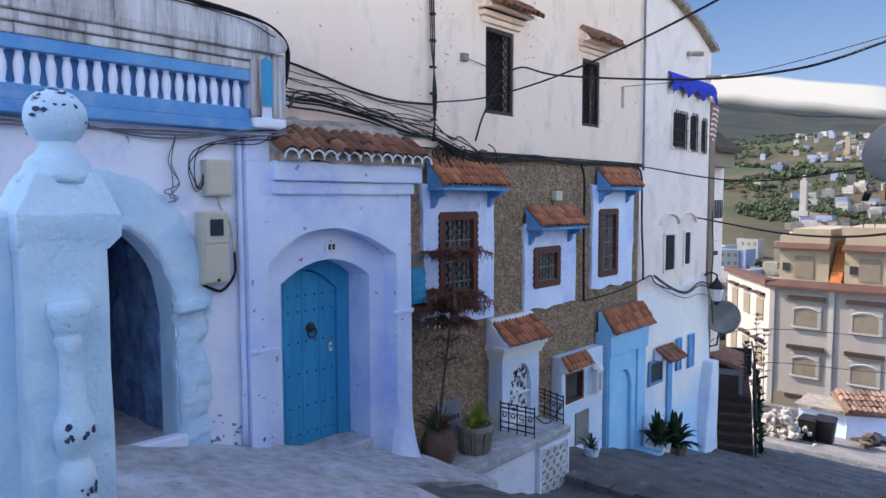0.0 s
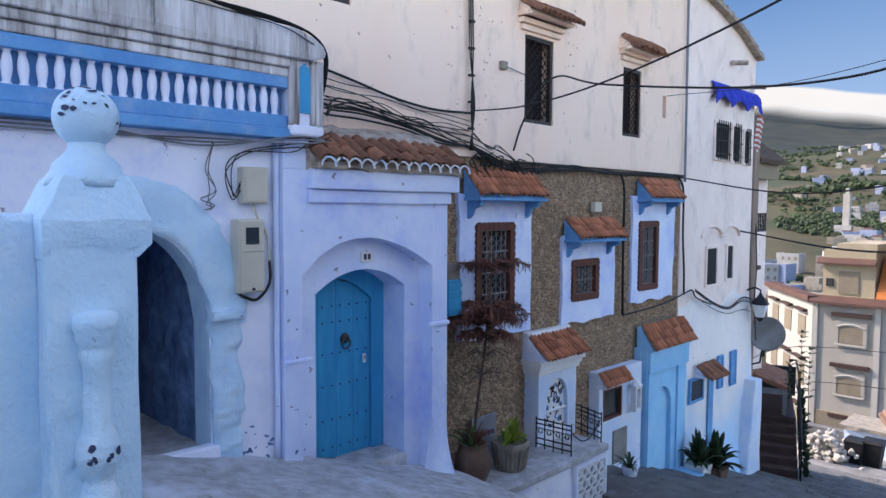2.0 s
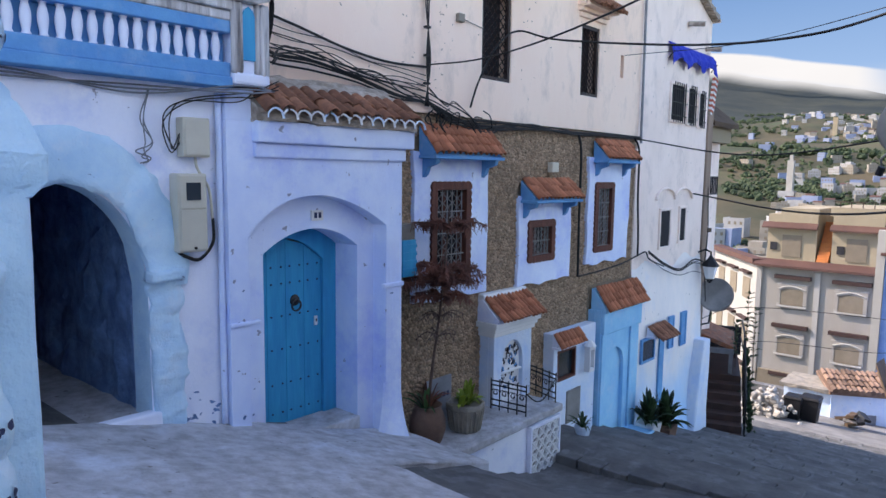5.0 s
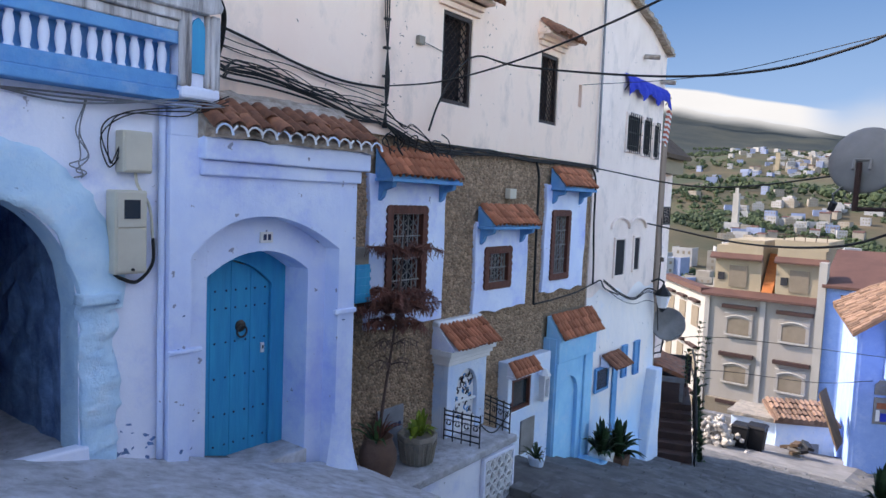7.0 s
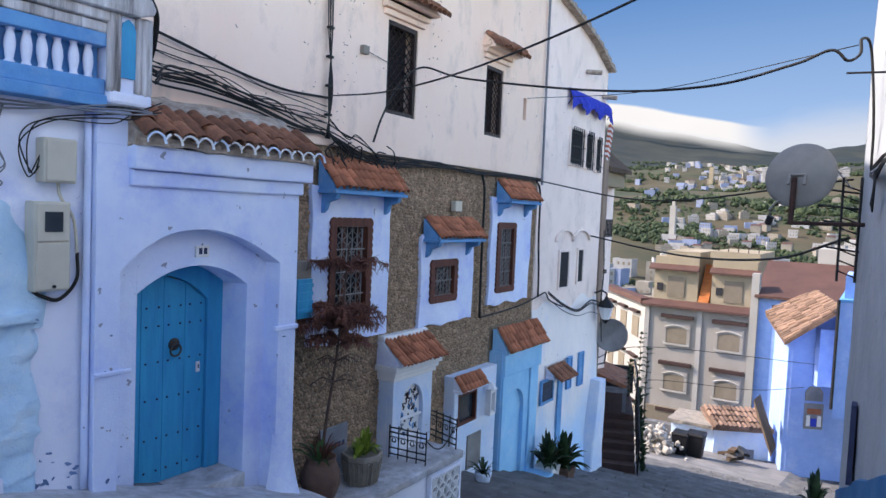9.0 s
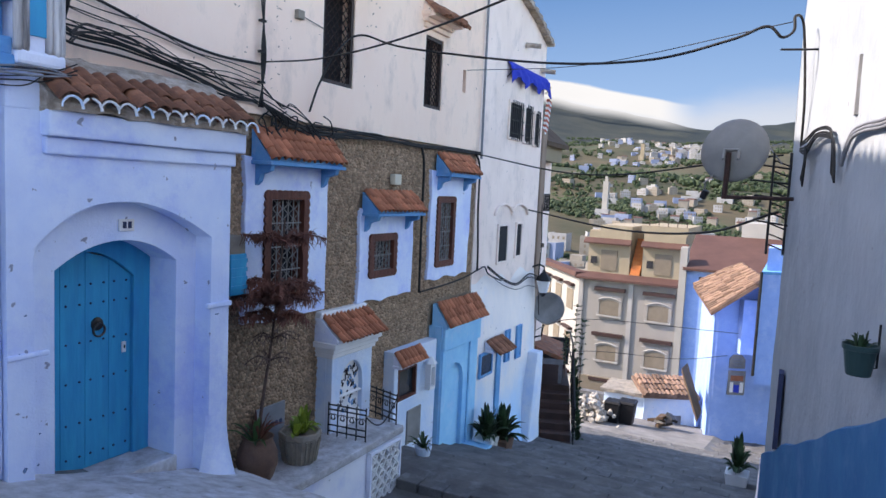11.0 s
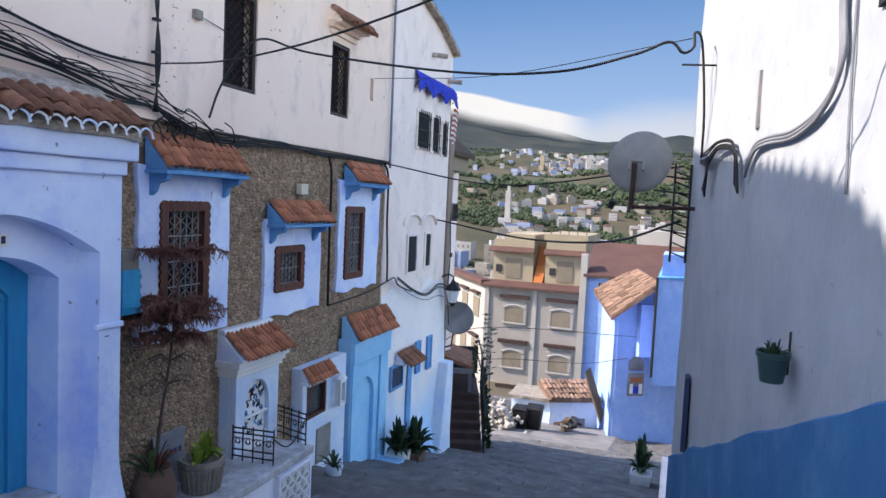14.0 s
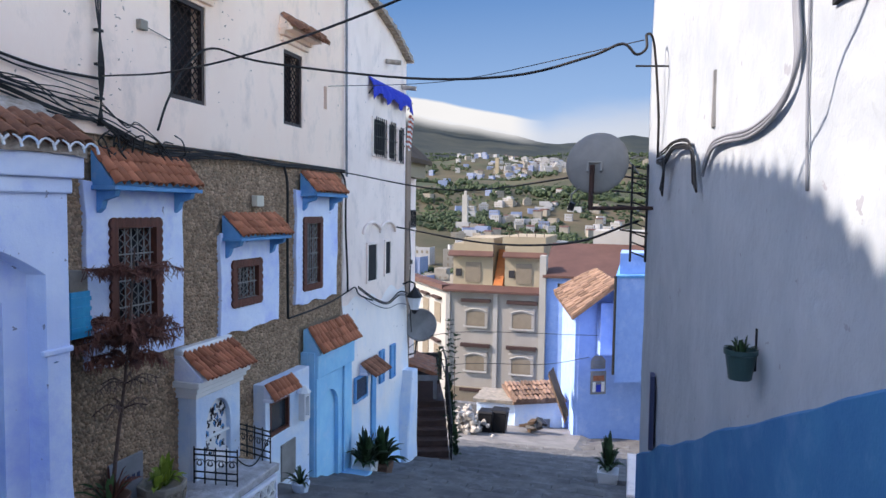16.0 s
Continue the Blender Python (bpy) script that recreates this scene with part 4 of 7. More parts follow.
# fountain ----------------------------------------------------------------------
fountain = thing("wall_fountain", "white and pale blue wall fountain niche with tiled roof", "fountain")
bm = arch_slab(B(), 6.08, 7.32, -0.6, 0.62, 5.62, 5.72, 6.34, 7.03, crown_round(-0.02, 0.36))
fountain.matrix_basis = Matrix.Translation((2.036, 0.17, -0.05)) @ Matrix.Diagonal((0.726, 1, 0.93, 1))
part("niche_front", bm, "skirt", fountain, bevel=0.012)
part("niche_side", box(B(), 6.08, 6.30, 5.72, 6.02, -0.6, 0.62), "skirt", fountain)
part("niche_side", box(B(), 7.08, 7.32, 5.72, 6.02, -0.6, 0.62), "skirt", fountain)
part("niche_back", box(B(), 6.30, 7.08, 5.685, 5.715, -0.6, 0.60), "ceramic", fountain)
for k in range(60):
    a = random.uniform(0, 6.28)
    x, z = 6.69 + random.uniform(-0.28, 0.28), random.uniform(-0.55, 0.26)
    bm = tube(B(), [(x, 5.68, z), (x + 0.05 * math.cos(a), 5.676, z + 0.05 * math.sin(a)), (x + 0.08 * math.cos(a + 0.9), 5.68, z + 0.08 * math.sin(a + 0.9))], 0.013, 5)
    part("mosaic_scroll", bm, ("cablegrey", "rust", "black", "trimblue")[k % 4], fountain)
part("basin", box(B(), 6.36, 7.01, 5.63, 5.684, -0.6, -0.40), "ceramic", fountain, bevel=0.02)
part("ledge", box(B(), 6.35, 7.02, 5.63, 5.684, -0.15, -0.12), "ceramic", fountain, bevel=0.008)
for k, (d, z0, z1) in enumerate(((0.03, 0.46, 0.53), (0.06, 0.53, 0.60), (0.10, 0.60, 0.68))):
    part("cornice", box(B(), 6.06 - d, 7.34 + d, 5.62 - d, 6.0, z0, z1), "ceramic", fountain, bevel=0.01)
turn = Matrix(((0, 1, 0, 0), (1, 0, 0, 0), (0, 0, 1, 0), (0, 0, 0, 1)))
part("roof_bed", prism(B(), [(6.0, 0.68), (5.5, 0.68), (5.5, 0.72), (5.78, 1.0), (6.0, 1.0)], 6.0, 7.4, turn), "pale", fountain, bevel=0.01)
part("ridge", box(B(), 6.0, 7.4, 5.76, 6.02, 0.98, 1.08), "ceramic", fountain, bevel=0.03)
lay_tiles(fountain, 6.02, 7.42, 5.80, 1.0, 5.44, 0.70, TILE, 0.115, 0.24, 3, 0.01)


def rail_panel(ax, ay, bx, by):
    r = thing("iron_railing", "black wrought iron scroll railing panel on the terrace", "railing", "terrace railings")
    a, b = Vector((ax, ay, 0)), Vector((bx, by, 0))
    for z in (-0.54, -0.46, -0.26, -0.20):
        part("rail", tube(B(), [a + Vector((0, 0, z)), b + Vector((0, 0, z))], 0.010, 5), "black", r)
    for i in range(5):
        p = a.lerp(b, i / 4)
        part("upright", tube(B(), [p + Vector((0, 0, -0.60)), p + Vector((0, 0, -0.17))], 0.009, 5), "black", r)
    d = (b - a).normalized()
    for i in range(4):
        c = a.lerp(b, (i + 0.5) / 4) + Vector((0, 0, -0.36))
        for s in (1, -1):
            pts = [c + (d * math.cos(q * 0.7) * s + Vector((0, 0, math.sin(q * 0.7)))) * (0.055 - 0.004 * q) + d * (0.012 * s) for q in range(11)]
            part("scroll", tube(B(), pts, 0.006, 4), "black", r)
    return r


rail_panel(6.42, 5.80, 6.48, 5.27)
rail_panel(7.38, 5.82, 7.22, 5.28)
r = thing("safety_chain", "sagging black chain between the railing panels", "chain")
part("chain", tube(B(), [(6.48 + 0.74 * u, 5.27 + 0.03 * u, -0.28 - 0.20 * math.sin(math.pi * u)) for u in [i / 12 for i in range(13)]], 0.009, 5), "black", r)

# lower portal -------------------------------------------------------------------
p2 = thing("portal", "pale blue lower doorway with a terracotta hood", "portal")
bm = arch_slab(B(), 9.44, 10.92, -3.2, 0.30, 5.80, 5.92, 9.62, 10.36, crown_round(-0.76, 0.34))
roughen(bm, 0.008, 0.5)
part("front_wall", bm, "aqua", p2, bevel=0.015)
part("door_leaf", box(B(), 9.57, 10.70, 5.875, 5.915, -3.2, -0.2), "aqua", p2)
part("side_wall", box(B(), 9.44, 9.56, 5.92, 6.06, -3.2, 0.30), "aqua", p2)
part("side_wall", box(B(), 10.72, 10.92, 5.92, 6.06, -3.2, 0.30), "aqua", p2)
part("lintel", box(B(), 9.46, 10.90, 5.74, 5.80, -0.12, 0.28), "aqua", p2, bevel=0.015)
part("pilaster", box(B(), 10.52, 10.74, 5.76, 5.80, -3.0, -0.12), "aqua", p2, bevel=0.01)
part("pilaster", box(B(), 9.46, 9.58, 5.76, 5.80, -3.0, -0.12), "aqua", p2, bevel=0.01)
part("roof_bed", prism(B(), [(6.0, 0.26), (5.70, 0.26), (5.70, 0.30), (5.95, 0.66), (6.0, 0.66)], 9.46, 10.96, turn), "aqua", p2)
lay_tiles(p2, 9.46, 10.98, 5.93, 0.67, 5.66, 0.29, TILE, 0.12, 0.24, 3, 0.01)
w = part("trim_door_steps", box(B(), 9.2, 10.7, 5.3, 5.96, -3.0, -2.0), "aqua", bevel=0.02)
tagged(w, "light blue painted door step", "step", kind="structure")
w = part("trim_door_steps", box(B(), 8.6, 9.5, 5.4, 5.84, -3.0, -1.86), "aqua", bevel=0.02)
tagged(w, "light blue painted low step block", "step", kind="structure")

# balcony parapet over the passage -------------------------------------------------
par = thing("balcony", "weathered balcony parapet with pale blue balusters and dirty capping", "balcony")
part("slab", box(B(), -3.5, 2.36, 5.43, 5.75, 3.24, 3.325), "trimblue", par, bevel=0.01)
part("bottom_rail", box(B(), -3.5, 2.36, 5.46, 5.62, 3.327, 3.44), "trimblue", par, bevel=0.01)
part("back_board", box(B(), -3.5, 2.36, 5.575, 5.62, 3.40, 3.74), "trimblue", par)
part("top_rail", box(B(), -3.5, 2.36, 5.445, 5.62, 3.672, 3.768), "trimblue", par, bevel=0.008)
for y0, z0, z1 in ((5.435, 3.77, 3.845), (5.40, 3.849, 3.92)):
    bm = box(B(), -3.5, 2.42, y0, 5.9, z0, z1)
    roughen(bm, 0.008, 0.3, cuts=2)
    part("coping_band", bm, "roofedge", par, bevel=0.015)
bal = [(0.026, 0.0), (0.034, 0.012), (0.024, 0.03), (0.031, 0.07), (0.037, 0.11), (0.036, 0.15), (0.028, 0.19), (0.021, 0.215), (0.030, 0.235), (0.034, 0.27)]
bmesh_b = lathe(B(), bal, n=10)
me_b = bpy.data.meshes.new("baluster")
bmesh_b.to_mesh(me_b)
bmesh_b.free()
me_b.materials.append(M["pale"])
me_b.polygons.foreach_set("use_smooth", [True] * len(me_b.polygons))
x = -3.3
while x < 2.30:
    o = new("baluster", me_b)
    o.parent = par
    o.matrix_basis = pose(x, 5.525 + random.uniform(-0.004, 0.004), 3.438, random.uniform(-2, 2), random.uniform(-2, 2), 0)
    x += 0.105
bm = B()
prof = [(-3.5, 3.92), (2.56, 3.92), (2.67, 3.95), (2.69, 4.0), (2.66, 4.06), (2.57, 4.12), (2.42, 4.165), (2.1, 4.195), (1.2, 4.21), (-3.5, 4.22)]
prism(bm, prof, 5.36, 6.0)
roughen(bm, 0.02, 0.25, 2.0, cuts=3)
part("capping", bm, "roofedge", par, bevel=0.04)
bm = prism(B(), [(-3.5, 4.15), (2.35, 4.15), (2.2, 4.22), (1.2, 4.30), (-3.5, 4.34)], 5.46, 6.0)
roughen(bm, 0.03, 0.3, 5.0, cuts=4)
part("cement_fillet", bm, "caproof", par, bevel=0.03)
part("corner_pillar", box(B(), 2.37, 2.68, 5.43, 5.95, 3.30, 3.93), "pale", par, bevel=0.03)
for x, r in ((2.375, 0.030), (2.425, 0.026), (2.585, 0.026), (2.64, 0.030), (2.678, 0.024)):
    bm = tube(B(), [(x, 5.432, 3.36), (x, 5.425, 3.40), (x, 5.425, 3.90), (x, 5.432, 3.93)], r, 8)
    part("pillar_fillet", bm, "roofedge", par, smooth=True)
part("pillar_foot", box(B(), 2.355, 2.70, 5.40, 5.95, 3.27, 3.37), "pale", par, bevel=0.025)
bm = prism(B(), [(2.445, 3.47), (2.565, 3.47), (2.572, 3.80), (2.545, 3.87), (2.505, 3.90), (2.465, 3.87), (2.438, 3.80)], 5.415, 5.44)
part("pillar_inset", bm, "doorblue", par)

# gate post ------------------------------------------------------------------------
post = thing("gate_post", "chipped light blue plaster gate post with a ball finial", "post", at=(-0.288, 2.2, 0.35))
bm = box(B(), -0.137, 0.079, -0.12, 0.10, 0, 2.22)
roughen(bm, 0.008, 0.10, 3.0, cuts=11)
part("shaft", bm, "sky", post, bevel=0.02)
bm = B()
lo_, hi_ = [(-0.140, -0.124), (0.119, -0.124), (0.119, 0.12), (-0.140, 0.12)], [(-0.080, -0.082), (0.070, -0.082), (0.070, 0.075), (-0.080, 0.075)]
rings = [[bm.verts.new((x, y, z)) for x, y in pts] for pts, z in (([(-0.137, -0.119), (0.082, -0.119), (0.082, 0.10), (-0.137, 0.10)], 2.165), (lo_, 2.20), (lo_, 2.262), (hi_, 2.372))]
for p, q in zip(rings, rings[1:]):
    for k in range(4):
        bm.faces.new((p[k], p[(k + 1) % 4], q[(k + 1) % 4], q[k]))
bm.faces.new(rings[0][::-1])
bm.faces.new(rings[-1])
roughen(bm, 0.007, 0.07, 2.0, cuts=6)
part("cap", bm, "sky", post, bevel=0.02)
bm = lathe(B(), [(0.098, 2.345), (0.094, 2.372), (0.084, 2.384), (0.082, 2.398), (0.070, 2.412), (0.052, 2.430), (0.044, 2.445), (0.044, 2.47)], n=24)
roughen(bm, 0.003, 0.05)
part("neck", bm, "sky", post, smooth=True)
bm = lathe(B(), [(0.035, 2.449)] + [(0.079 * math.sin(math.pi * i / 16), 2.522 - 0.079 * math.cos(math.pi * i / 16)) for i in range(3, 16)] + [(0.004, 2.601)], n=28)
roughen(bm, 0.002, 0.05)
part("ball", bm, "sky", post, smooth=True)
bm = lathe(B(), [(0.02, 2.04), (0.050, 2.035), (0.051, 2.0), (0.045, 1.985), (0.047, 1.97), (0.036, 1.955), (0.035, 1.942), (0.040, 1.93), (0.034, 1.915), (0.030, 1.85), (0.033, 1.76), (0.042, 1.735), (0.050, 1.715), (0.0515, 1.68), (0.046, 1.645), (0.034, 1.625), (0.036, 1.61), (0.046, 1.59), (0.050, 1.55), (0.046, 1.50), (0.050, 1.46), (0.02, 1.45)], c=(-0.034, -0.136, 0), n=20)
roughen(bm, 0.004, 0.05, 4.0)
part("baluster_relief", bm, "sky", post, smooth=True)
for k in range(30):
    u, v = random.uniform(3.3, 6.2), random.uniform(-0.2, 1.4)
    c = Vector((math.cos(u) * math.cos(v), math.sin(u) * math.cos(v), math.sin(v)))
    r = random.uniform(0.004, 0.009) if k % 3 else random.uniform(0.008, 0.014)
    bm = B()
    t1 = c.cross(Vector((0.2, 0.1, 1))).normalized()
    t2 = c.cross(t1)
    n = 7
    bm.faces.new([bm.verts.new((c * 0.0805 + (t1 * math.cos(6.28 * q / n) * r * random.uniform(0.4, 1.5) + t2 * math.sin(6.28 * q / n) * r * random.uniform(0.3, 0.9))) + Vector((0, 0, 2.522))) for q in range(n)])
    part("paint_chip", bm, "ink", post)
for k in range(14):
    u, z = random.uniform(4.0, 5.6), random.uniform(1.665, 1.715) if k % 2 else random.uniform(1.505, 1.55)
    rr = 0.0535 if k % 2 else 0.053
    bm = B()
    n, r = 7, random.uniform(0.004, 0.014)
    bm.faces.new([bm.verts.new((-0.034 + rr * math.cos(u + math.cos(6.28 * q / n) * r * 16 * random.uniform(0.5, 1.2)), -0.136 + rr * math.sin(u + math.cos(6.28 * q / n) * r * 16), z + math.sin(6.28 * q / n) * r * random.uniform(0.5, 1.2))) for q in range(n)])
    part("paint_chip", bm, "ink", post)
# low wall that the post ends
bm = box(B(), -2.2, -0.405, 2.15, 2.30, 0.0, 2.63)
roughen(bm, 0.01, 0.3, cuts=3)
w = part("wall_garden", bm, "sky", bevel=0.02)
tagged(w, "light blue plastered garden wall behind the post", "wall", kind="structure")

# far houses ------------------------------------------------------------------
apt = thing("apartment_building", "beige apartment block with shuttered windows and brown tiled ledges", "building", at=(45, 6.85, -16))
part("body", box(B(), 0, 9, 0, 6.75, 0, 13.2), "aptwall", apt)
side = Matrix.Translation((0.05, 6.80, 0)) @ Matrix.Rotation(radians(36), 4, "Z")
bm = box(B(), 0, 8.7, -0.4, 0, 0, 13.2)
bm.transform(side)
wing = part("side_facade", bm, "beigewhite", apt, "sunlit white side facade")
for z in (9.0, 12.1, 5.9):
    for x in (1.0, 3.6, 6.2):
        bm = box(B(), x, x + 1.3, 0.0, 0.05, z - 1.6, z - 0.2)
        bm.transform(side)
        part("window", bm, "shutter", wing)
        bm = box(B(), x - 0.2, x + 1.5, 0.0, 0.3, z + 0.1, z + 0.26)
        bm.transform(side)
        part("window_ledge", bm, "rust", wing)
bm = prism(B(), [(-0.1, 13.0), (8.7, 13.0), (8.7, 13.35), (-0.1, 13.35)], -0.45, 0.35)
bm.transform(side)
part("tiled_ledge", bm, "brownroof", apt)
for y in (-0.02, 3.1, 6.45):
    part("pilaster", box(B(), -0.12, 0.0, y, y + 0.3, 4, 13.0), "beigewhite", apt)
for z in (9.0, 12.1, 5.9):
    for y in (0.55, 3.75):
        sh = part("window", box(B(), -0.06, 0.0, y, y + 1.75, z - 1.55, z - 0.15), "beigewhite", apt)
        part("shutter", box(B(), -0.10, -0.06, y + 0.22, y + 1.53, z - 1.5, z - 0.45), "shutter", sh)
        bm = arch_slab(B(), y + 0.02, y + 1.73, z - 1.4, z - 0.2, 0.0, 0.03, y + 0.22, y + 1.53, crown_flat(z - 0.58, 0.14))
        bm.transform(Matrix(((0, 1, 0, -0.125), (1, 0, 0, 0), (0, 0, 1, 0), (0, 0, 0, 1))))
        part("window_frame", bm, "aptwall", sh)
        bm = tube(B(), [(-0.14, y + 0.12 + 1.51 * q / 8, z - 0.50 + 0.20 * math.sin(math.pi * q / 8)) for q in range(9)], 0.05, 5)
        part("drip_mould", bm, "beigewhite", sh)
        part("sill", box(B(), -0.2, 0.0, y + 0.05, y + 1.7, z - 1.62, z - 1.54), "beigewhite", sh)
        part("awning_box", box(B(), -0.30, 0.0, y - 0.15, y + 1.9, z + 0.15, z + 0.38), "rust", sh)
part("shop_front", box(B(), -0.25, 0.0, 0.1, 6.3, 4.0, 6.3), "shutter", apt)
bm = prism(B(), [(-0.5, 12.95), (0.4, 12.95), (0.4, 13.40), (-0.5, 13.1)], -0.2, 6.9)
part("tiled_ledge", bm, "brownroof", apt)
part("penthouse", box(B(), 1.2, 8, 0.2, 2.9, 13.2, 16.2), "beige", apt)
part("penthouse", box(B(), 1.2, 8, 3.75, 6.6, 13.2, 16.2), "beige", apt)
part("terrace_back", box(B(), 3.0, 8, 2.9, 3.75, 13.2, 15.6), "beige", apt)
for y0, y1 in ((0.0, 3.0), (3.7, 6.9)):
    bm = prism(B(), [(0.8, 15.3), (1.2, 15.3), (1.2, 15.7), (0.8, 15.4)], y0, y1)
    part("tiled_ledge", bm, "brownroof", apt)
part("parapet", box(B(), 1.25, 8, 0.1, 3.1, 16.2, 16.75), "beige", apt)
part("parapet", box(B(), 1.25, 8, 3.72, 5.9, 16.2, 16.6), "beige", apt)
for i in range(10):
    part("orange_step", box(B(), 1.0 + 0.2 * i, 3.0, 3.0, 3.65, 13.3, 13.5 + 0.25 * i), "orange", apt)
for y in (1.0, 4.6):
    wv = part("window", box(B(), 1.14, 1.2, y, y + 1.1, 13.5, 14.9), "shutter", apt)
for y in (6.0, 2.2):
    part("vent", box(B(), 1.12, 1.2, y, y + 0.4, 13.9, 14.4), "dark", apt)
for k in range(5):
    part("roof_rail", box(B(), 1.3, 1.36, 0.2 + 0.6 * k, 0.24 + 0.6 * k, 16.75, 17.1), "rust", apt)
part("roof_rail", box(B(), 1.3, 1.34, 0.1, 3.0, 17.08, 17.12), "rust", apt)

bh = thing("brown_roofed_house", "blue house with a brown sheet roof and white upper wall", "building", at=(42, 0, -14))
part("body", box(B(), 0, 7, -1.5, 6.3, 0, 12.6), "housewall", bh)
bm = prism(B(), [(-0.4, 12.6), (4.5, 14.4), (4.5, 14.25), (-0.4, 12.45)], -1.7, 6.5)
part("roof", bm, "brownroof", bh)
part("upper_wall", box(B(), 4.6, 9, -3.5, 3.8, 12, 15.3), "beigewhite", bh)
part("window", box(B(), -0.05, 0, 4.3, 5.6, 11.2, 12.1), "dark", bh)
part("white_pier", box(B(), -0.3, 0.5, 6.3, 6.7, 6, 13.8), "beigewhite", bh)

tr = thing("tiled_blue_house", "periwinkle blue house with a pale orange tiled roof", "building", at=(26, 0, -7.2))
turned = Matrix.Translation((0, 3.12, 0)) @ Matrix.Rotation(radians(27), 4, "Z") @ Matrix.Translation((0, -3.12, 0))


def on_front(bm):
    bm.transform(turned)
    return bm


bm = on_front(prism(B(), [(0.60, 0), (3.12, 0), (3.12, 5.78), (1.45, 7.05), (0.60, 7.05)], 0, 0.25, turn))
part("front_wall", bm, "housewall", tr)
bm = B()
prism(bm, [(0.0, 0), (5.7, 0), (5.7, 6.0), (0.0, 5.75)], -0.15, 0.0, Matrix.Translation((0.02, 3.12, 0)) @ Matrix.Rotation(radians(11), 4, "Z"))
part("side_wall", bm, "housewall", tr)
upright = Matrix(((1, 0, 0, 0), (0, 0, 1, 0), (0, 1, 0, 0), (0, 0, 0, 1)))
bm = prism(B(), [(-2.4, 1.58), (-0.2, -2.5), (3.0, -2.5), (3.0, 1.58)], 3.9, 7.6, upright)
part("tower", bm, "housewall", tr)
part("tower_base", on_front(box(B(), 0.1, 0.4, -2.5, 0.60, 0, 5.0)), "housewall", tr)
part("bay", on_front(box(B(), -0.35, 0.1, 1.4, 2.25, 4.3, 6.3)), "housewall", tr)
part("roof_tank", prism(B(), [(-1.9, 1.5), (-0.9, -0.5), (0.4, -0.5), (0.4, 1.5)], 7.6, 8.35, upright), "housewall", tr)
part("tower_lip", prism(B(), [(-2.47, 1.61), (-0.24, -2.55), (3.0, -2.55), (3.0, 1.61)], 7.53, 7.62, upright), "trimblue", tr)
bm = B()
A0, A1, A2, A3 = Vector((-0.35, 3.22, 5.80)), Vector((-0.35, 1.60, 7.14)), Vector((4.0, 2.7, 7.28)), Vector((5.4, 4.6, 6.06))
dn_ = Vector((0, 0, -0.14))
vs = [bm.verts.new(p) for p in (A0, A1, A2, A3, A0 + dn_, A1 + dn_, A2 + dn_, A3 + dn_)]
for f in ((0, 1, 2, 3), (7, 6, 5, 4), (0, 4, 5, 1), (1, 5, 6, 2), (2, 6, 7, 3), (3, 7, 4, 0)):
    bm.faces.new([vs[i] for i in f])
rf = part("tiled_roof", bm, "thatch", tr)
a0, a1, a2, a3 = A0, A1, A2, A3
for i in range(28):
    u = (i + 0.5) / 28
    lo, hi = a0.lerp(a3, u), a1.lerp(a2, u)
    for q in range(6):
        lift = Vector((random.uniform(-0.03, 0.03), random.uniform(-0.03, 0.03), 0.02 + random.uniform(-0.02, 0.03)))
        part("tile", tube(B(), [lo.lerp(hi, q / 6) + lift * 1.6, lo.lerp(hi, (q + 1.12) / 6) + lift], 0.082, 6, 0.060), "thatch", rf)
sg = part("wall_sign", on_front(box(B(), -0.05, 0.0, 1.84, 2.46, 2.72, 3.62)), "greyiron", tr, "painted tile picture panel")
part("sign_field", on_front(box(B(), -0.06, -0.05, 1.89, 2.41, 2.78, 3.56)), "cablegrey", sg)
part("sign_patch", on_front(box(B(), -0.07, -0.06, 1.92, 2.38, 3.25, 3.45)), "tile", sg)
part("sign_patch", on_front(box(B(), -0.07, -0.06, 2.05, 2.25, 2.82, 3.10)), "deepblue", sg)
part("sign_patch", on_front(box(B(), -0.07, -0.06, 1.90, 2.03, 2.82, 3.2)), "ceramic", sg)
part("sign_patch", on_front(box(B(), -0.07, -0.06, 2.27, 2.39, 2.82, 3.2)), "ceramic", sg)
sg = part("wall_sign", on_front(prism(B(), [(1.88, 3.72), (2.46, 3.72), (2.46, 4.05), (2.32, 4.22), (2.02, 4.22), (1.88, 4.05)], -0.05, 0.0, turn)), "greyiron", tr, "arched tile plaque")
for k in range(3):
    part("sign_bar", on_front(box(B(), -0.06, -0.05, 2.0, 2.34, 3.80 + 0.11 * k, 3.85 + 0.11 * k)), "cablegrey", sg)
bm = B()
vs = [bm.verts.new(p) for p in ((-0.2, 4.1, 3.55), (-1.0, 3.35, 2.0), (-0.2, 3.3, 2.1), (0.6, 4.0, 3.6), (-0.2, 4.1, 3.4), (-1.0, 3.35, 1.85), (-0.2, 3.3, 1.95), (0.6, 4.0, 3.45))]
for f in ((0, 1, 2, 3), (7, 6, 5, 4), (0, 4, 5, 1), (1, 5, 6, 2), (2, 6, 7, 3), (3, 7, 4, 0)):
    bm.faces.new([vs[i] for i in f])
part("porch_roof", bm, "timber", tr)
part("drainpipe", tube(B(), [(-2.45, 1.62, 7.6), (-2.45, 1.62, 4.2)], 0.05, 6), "black", tr)

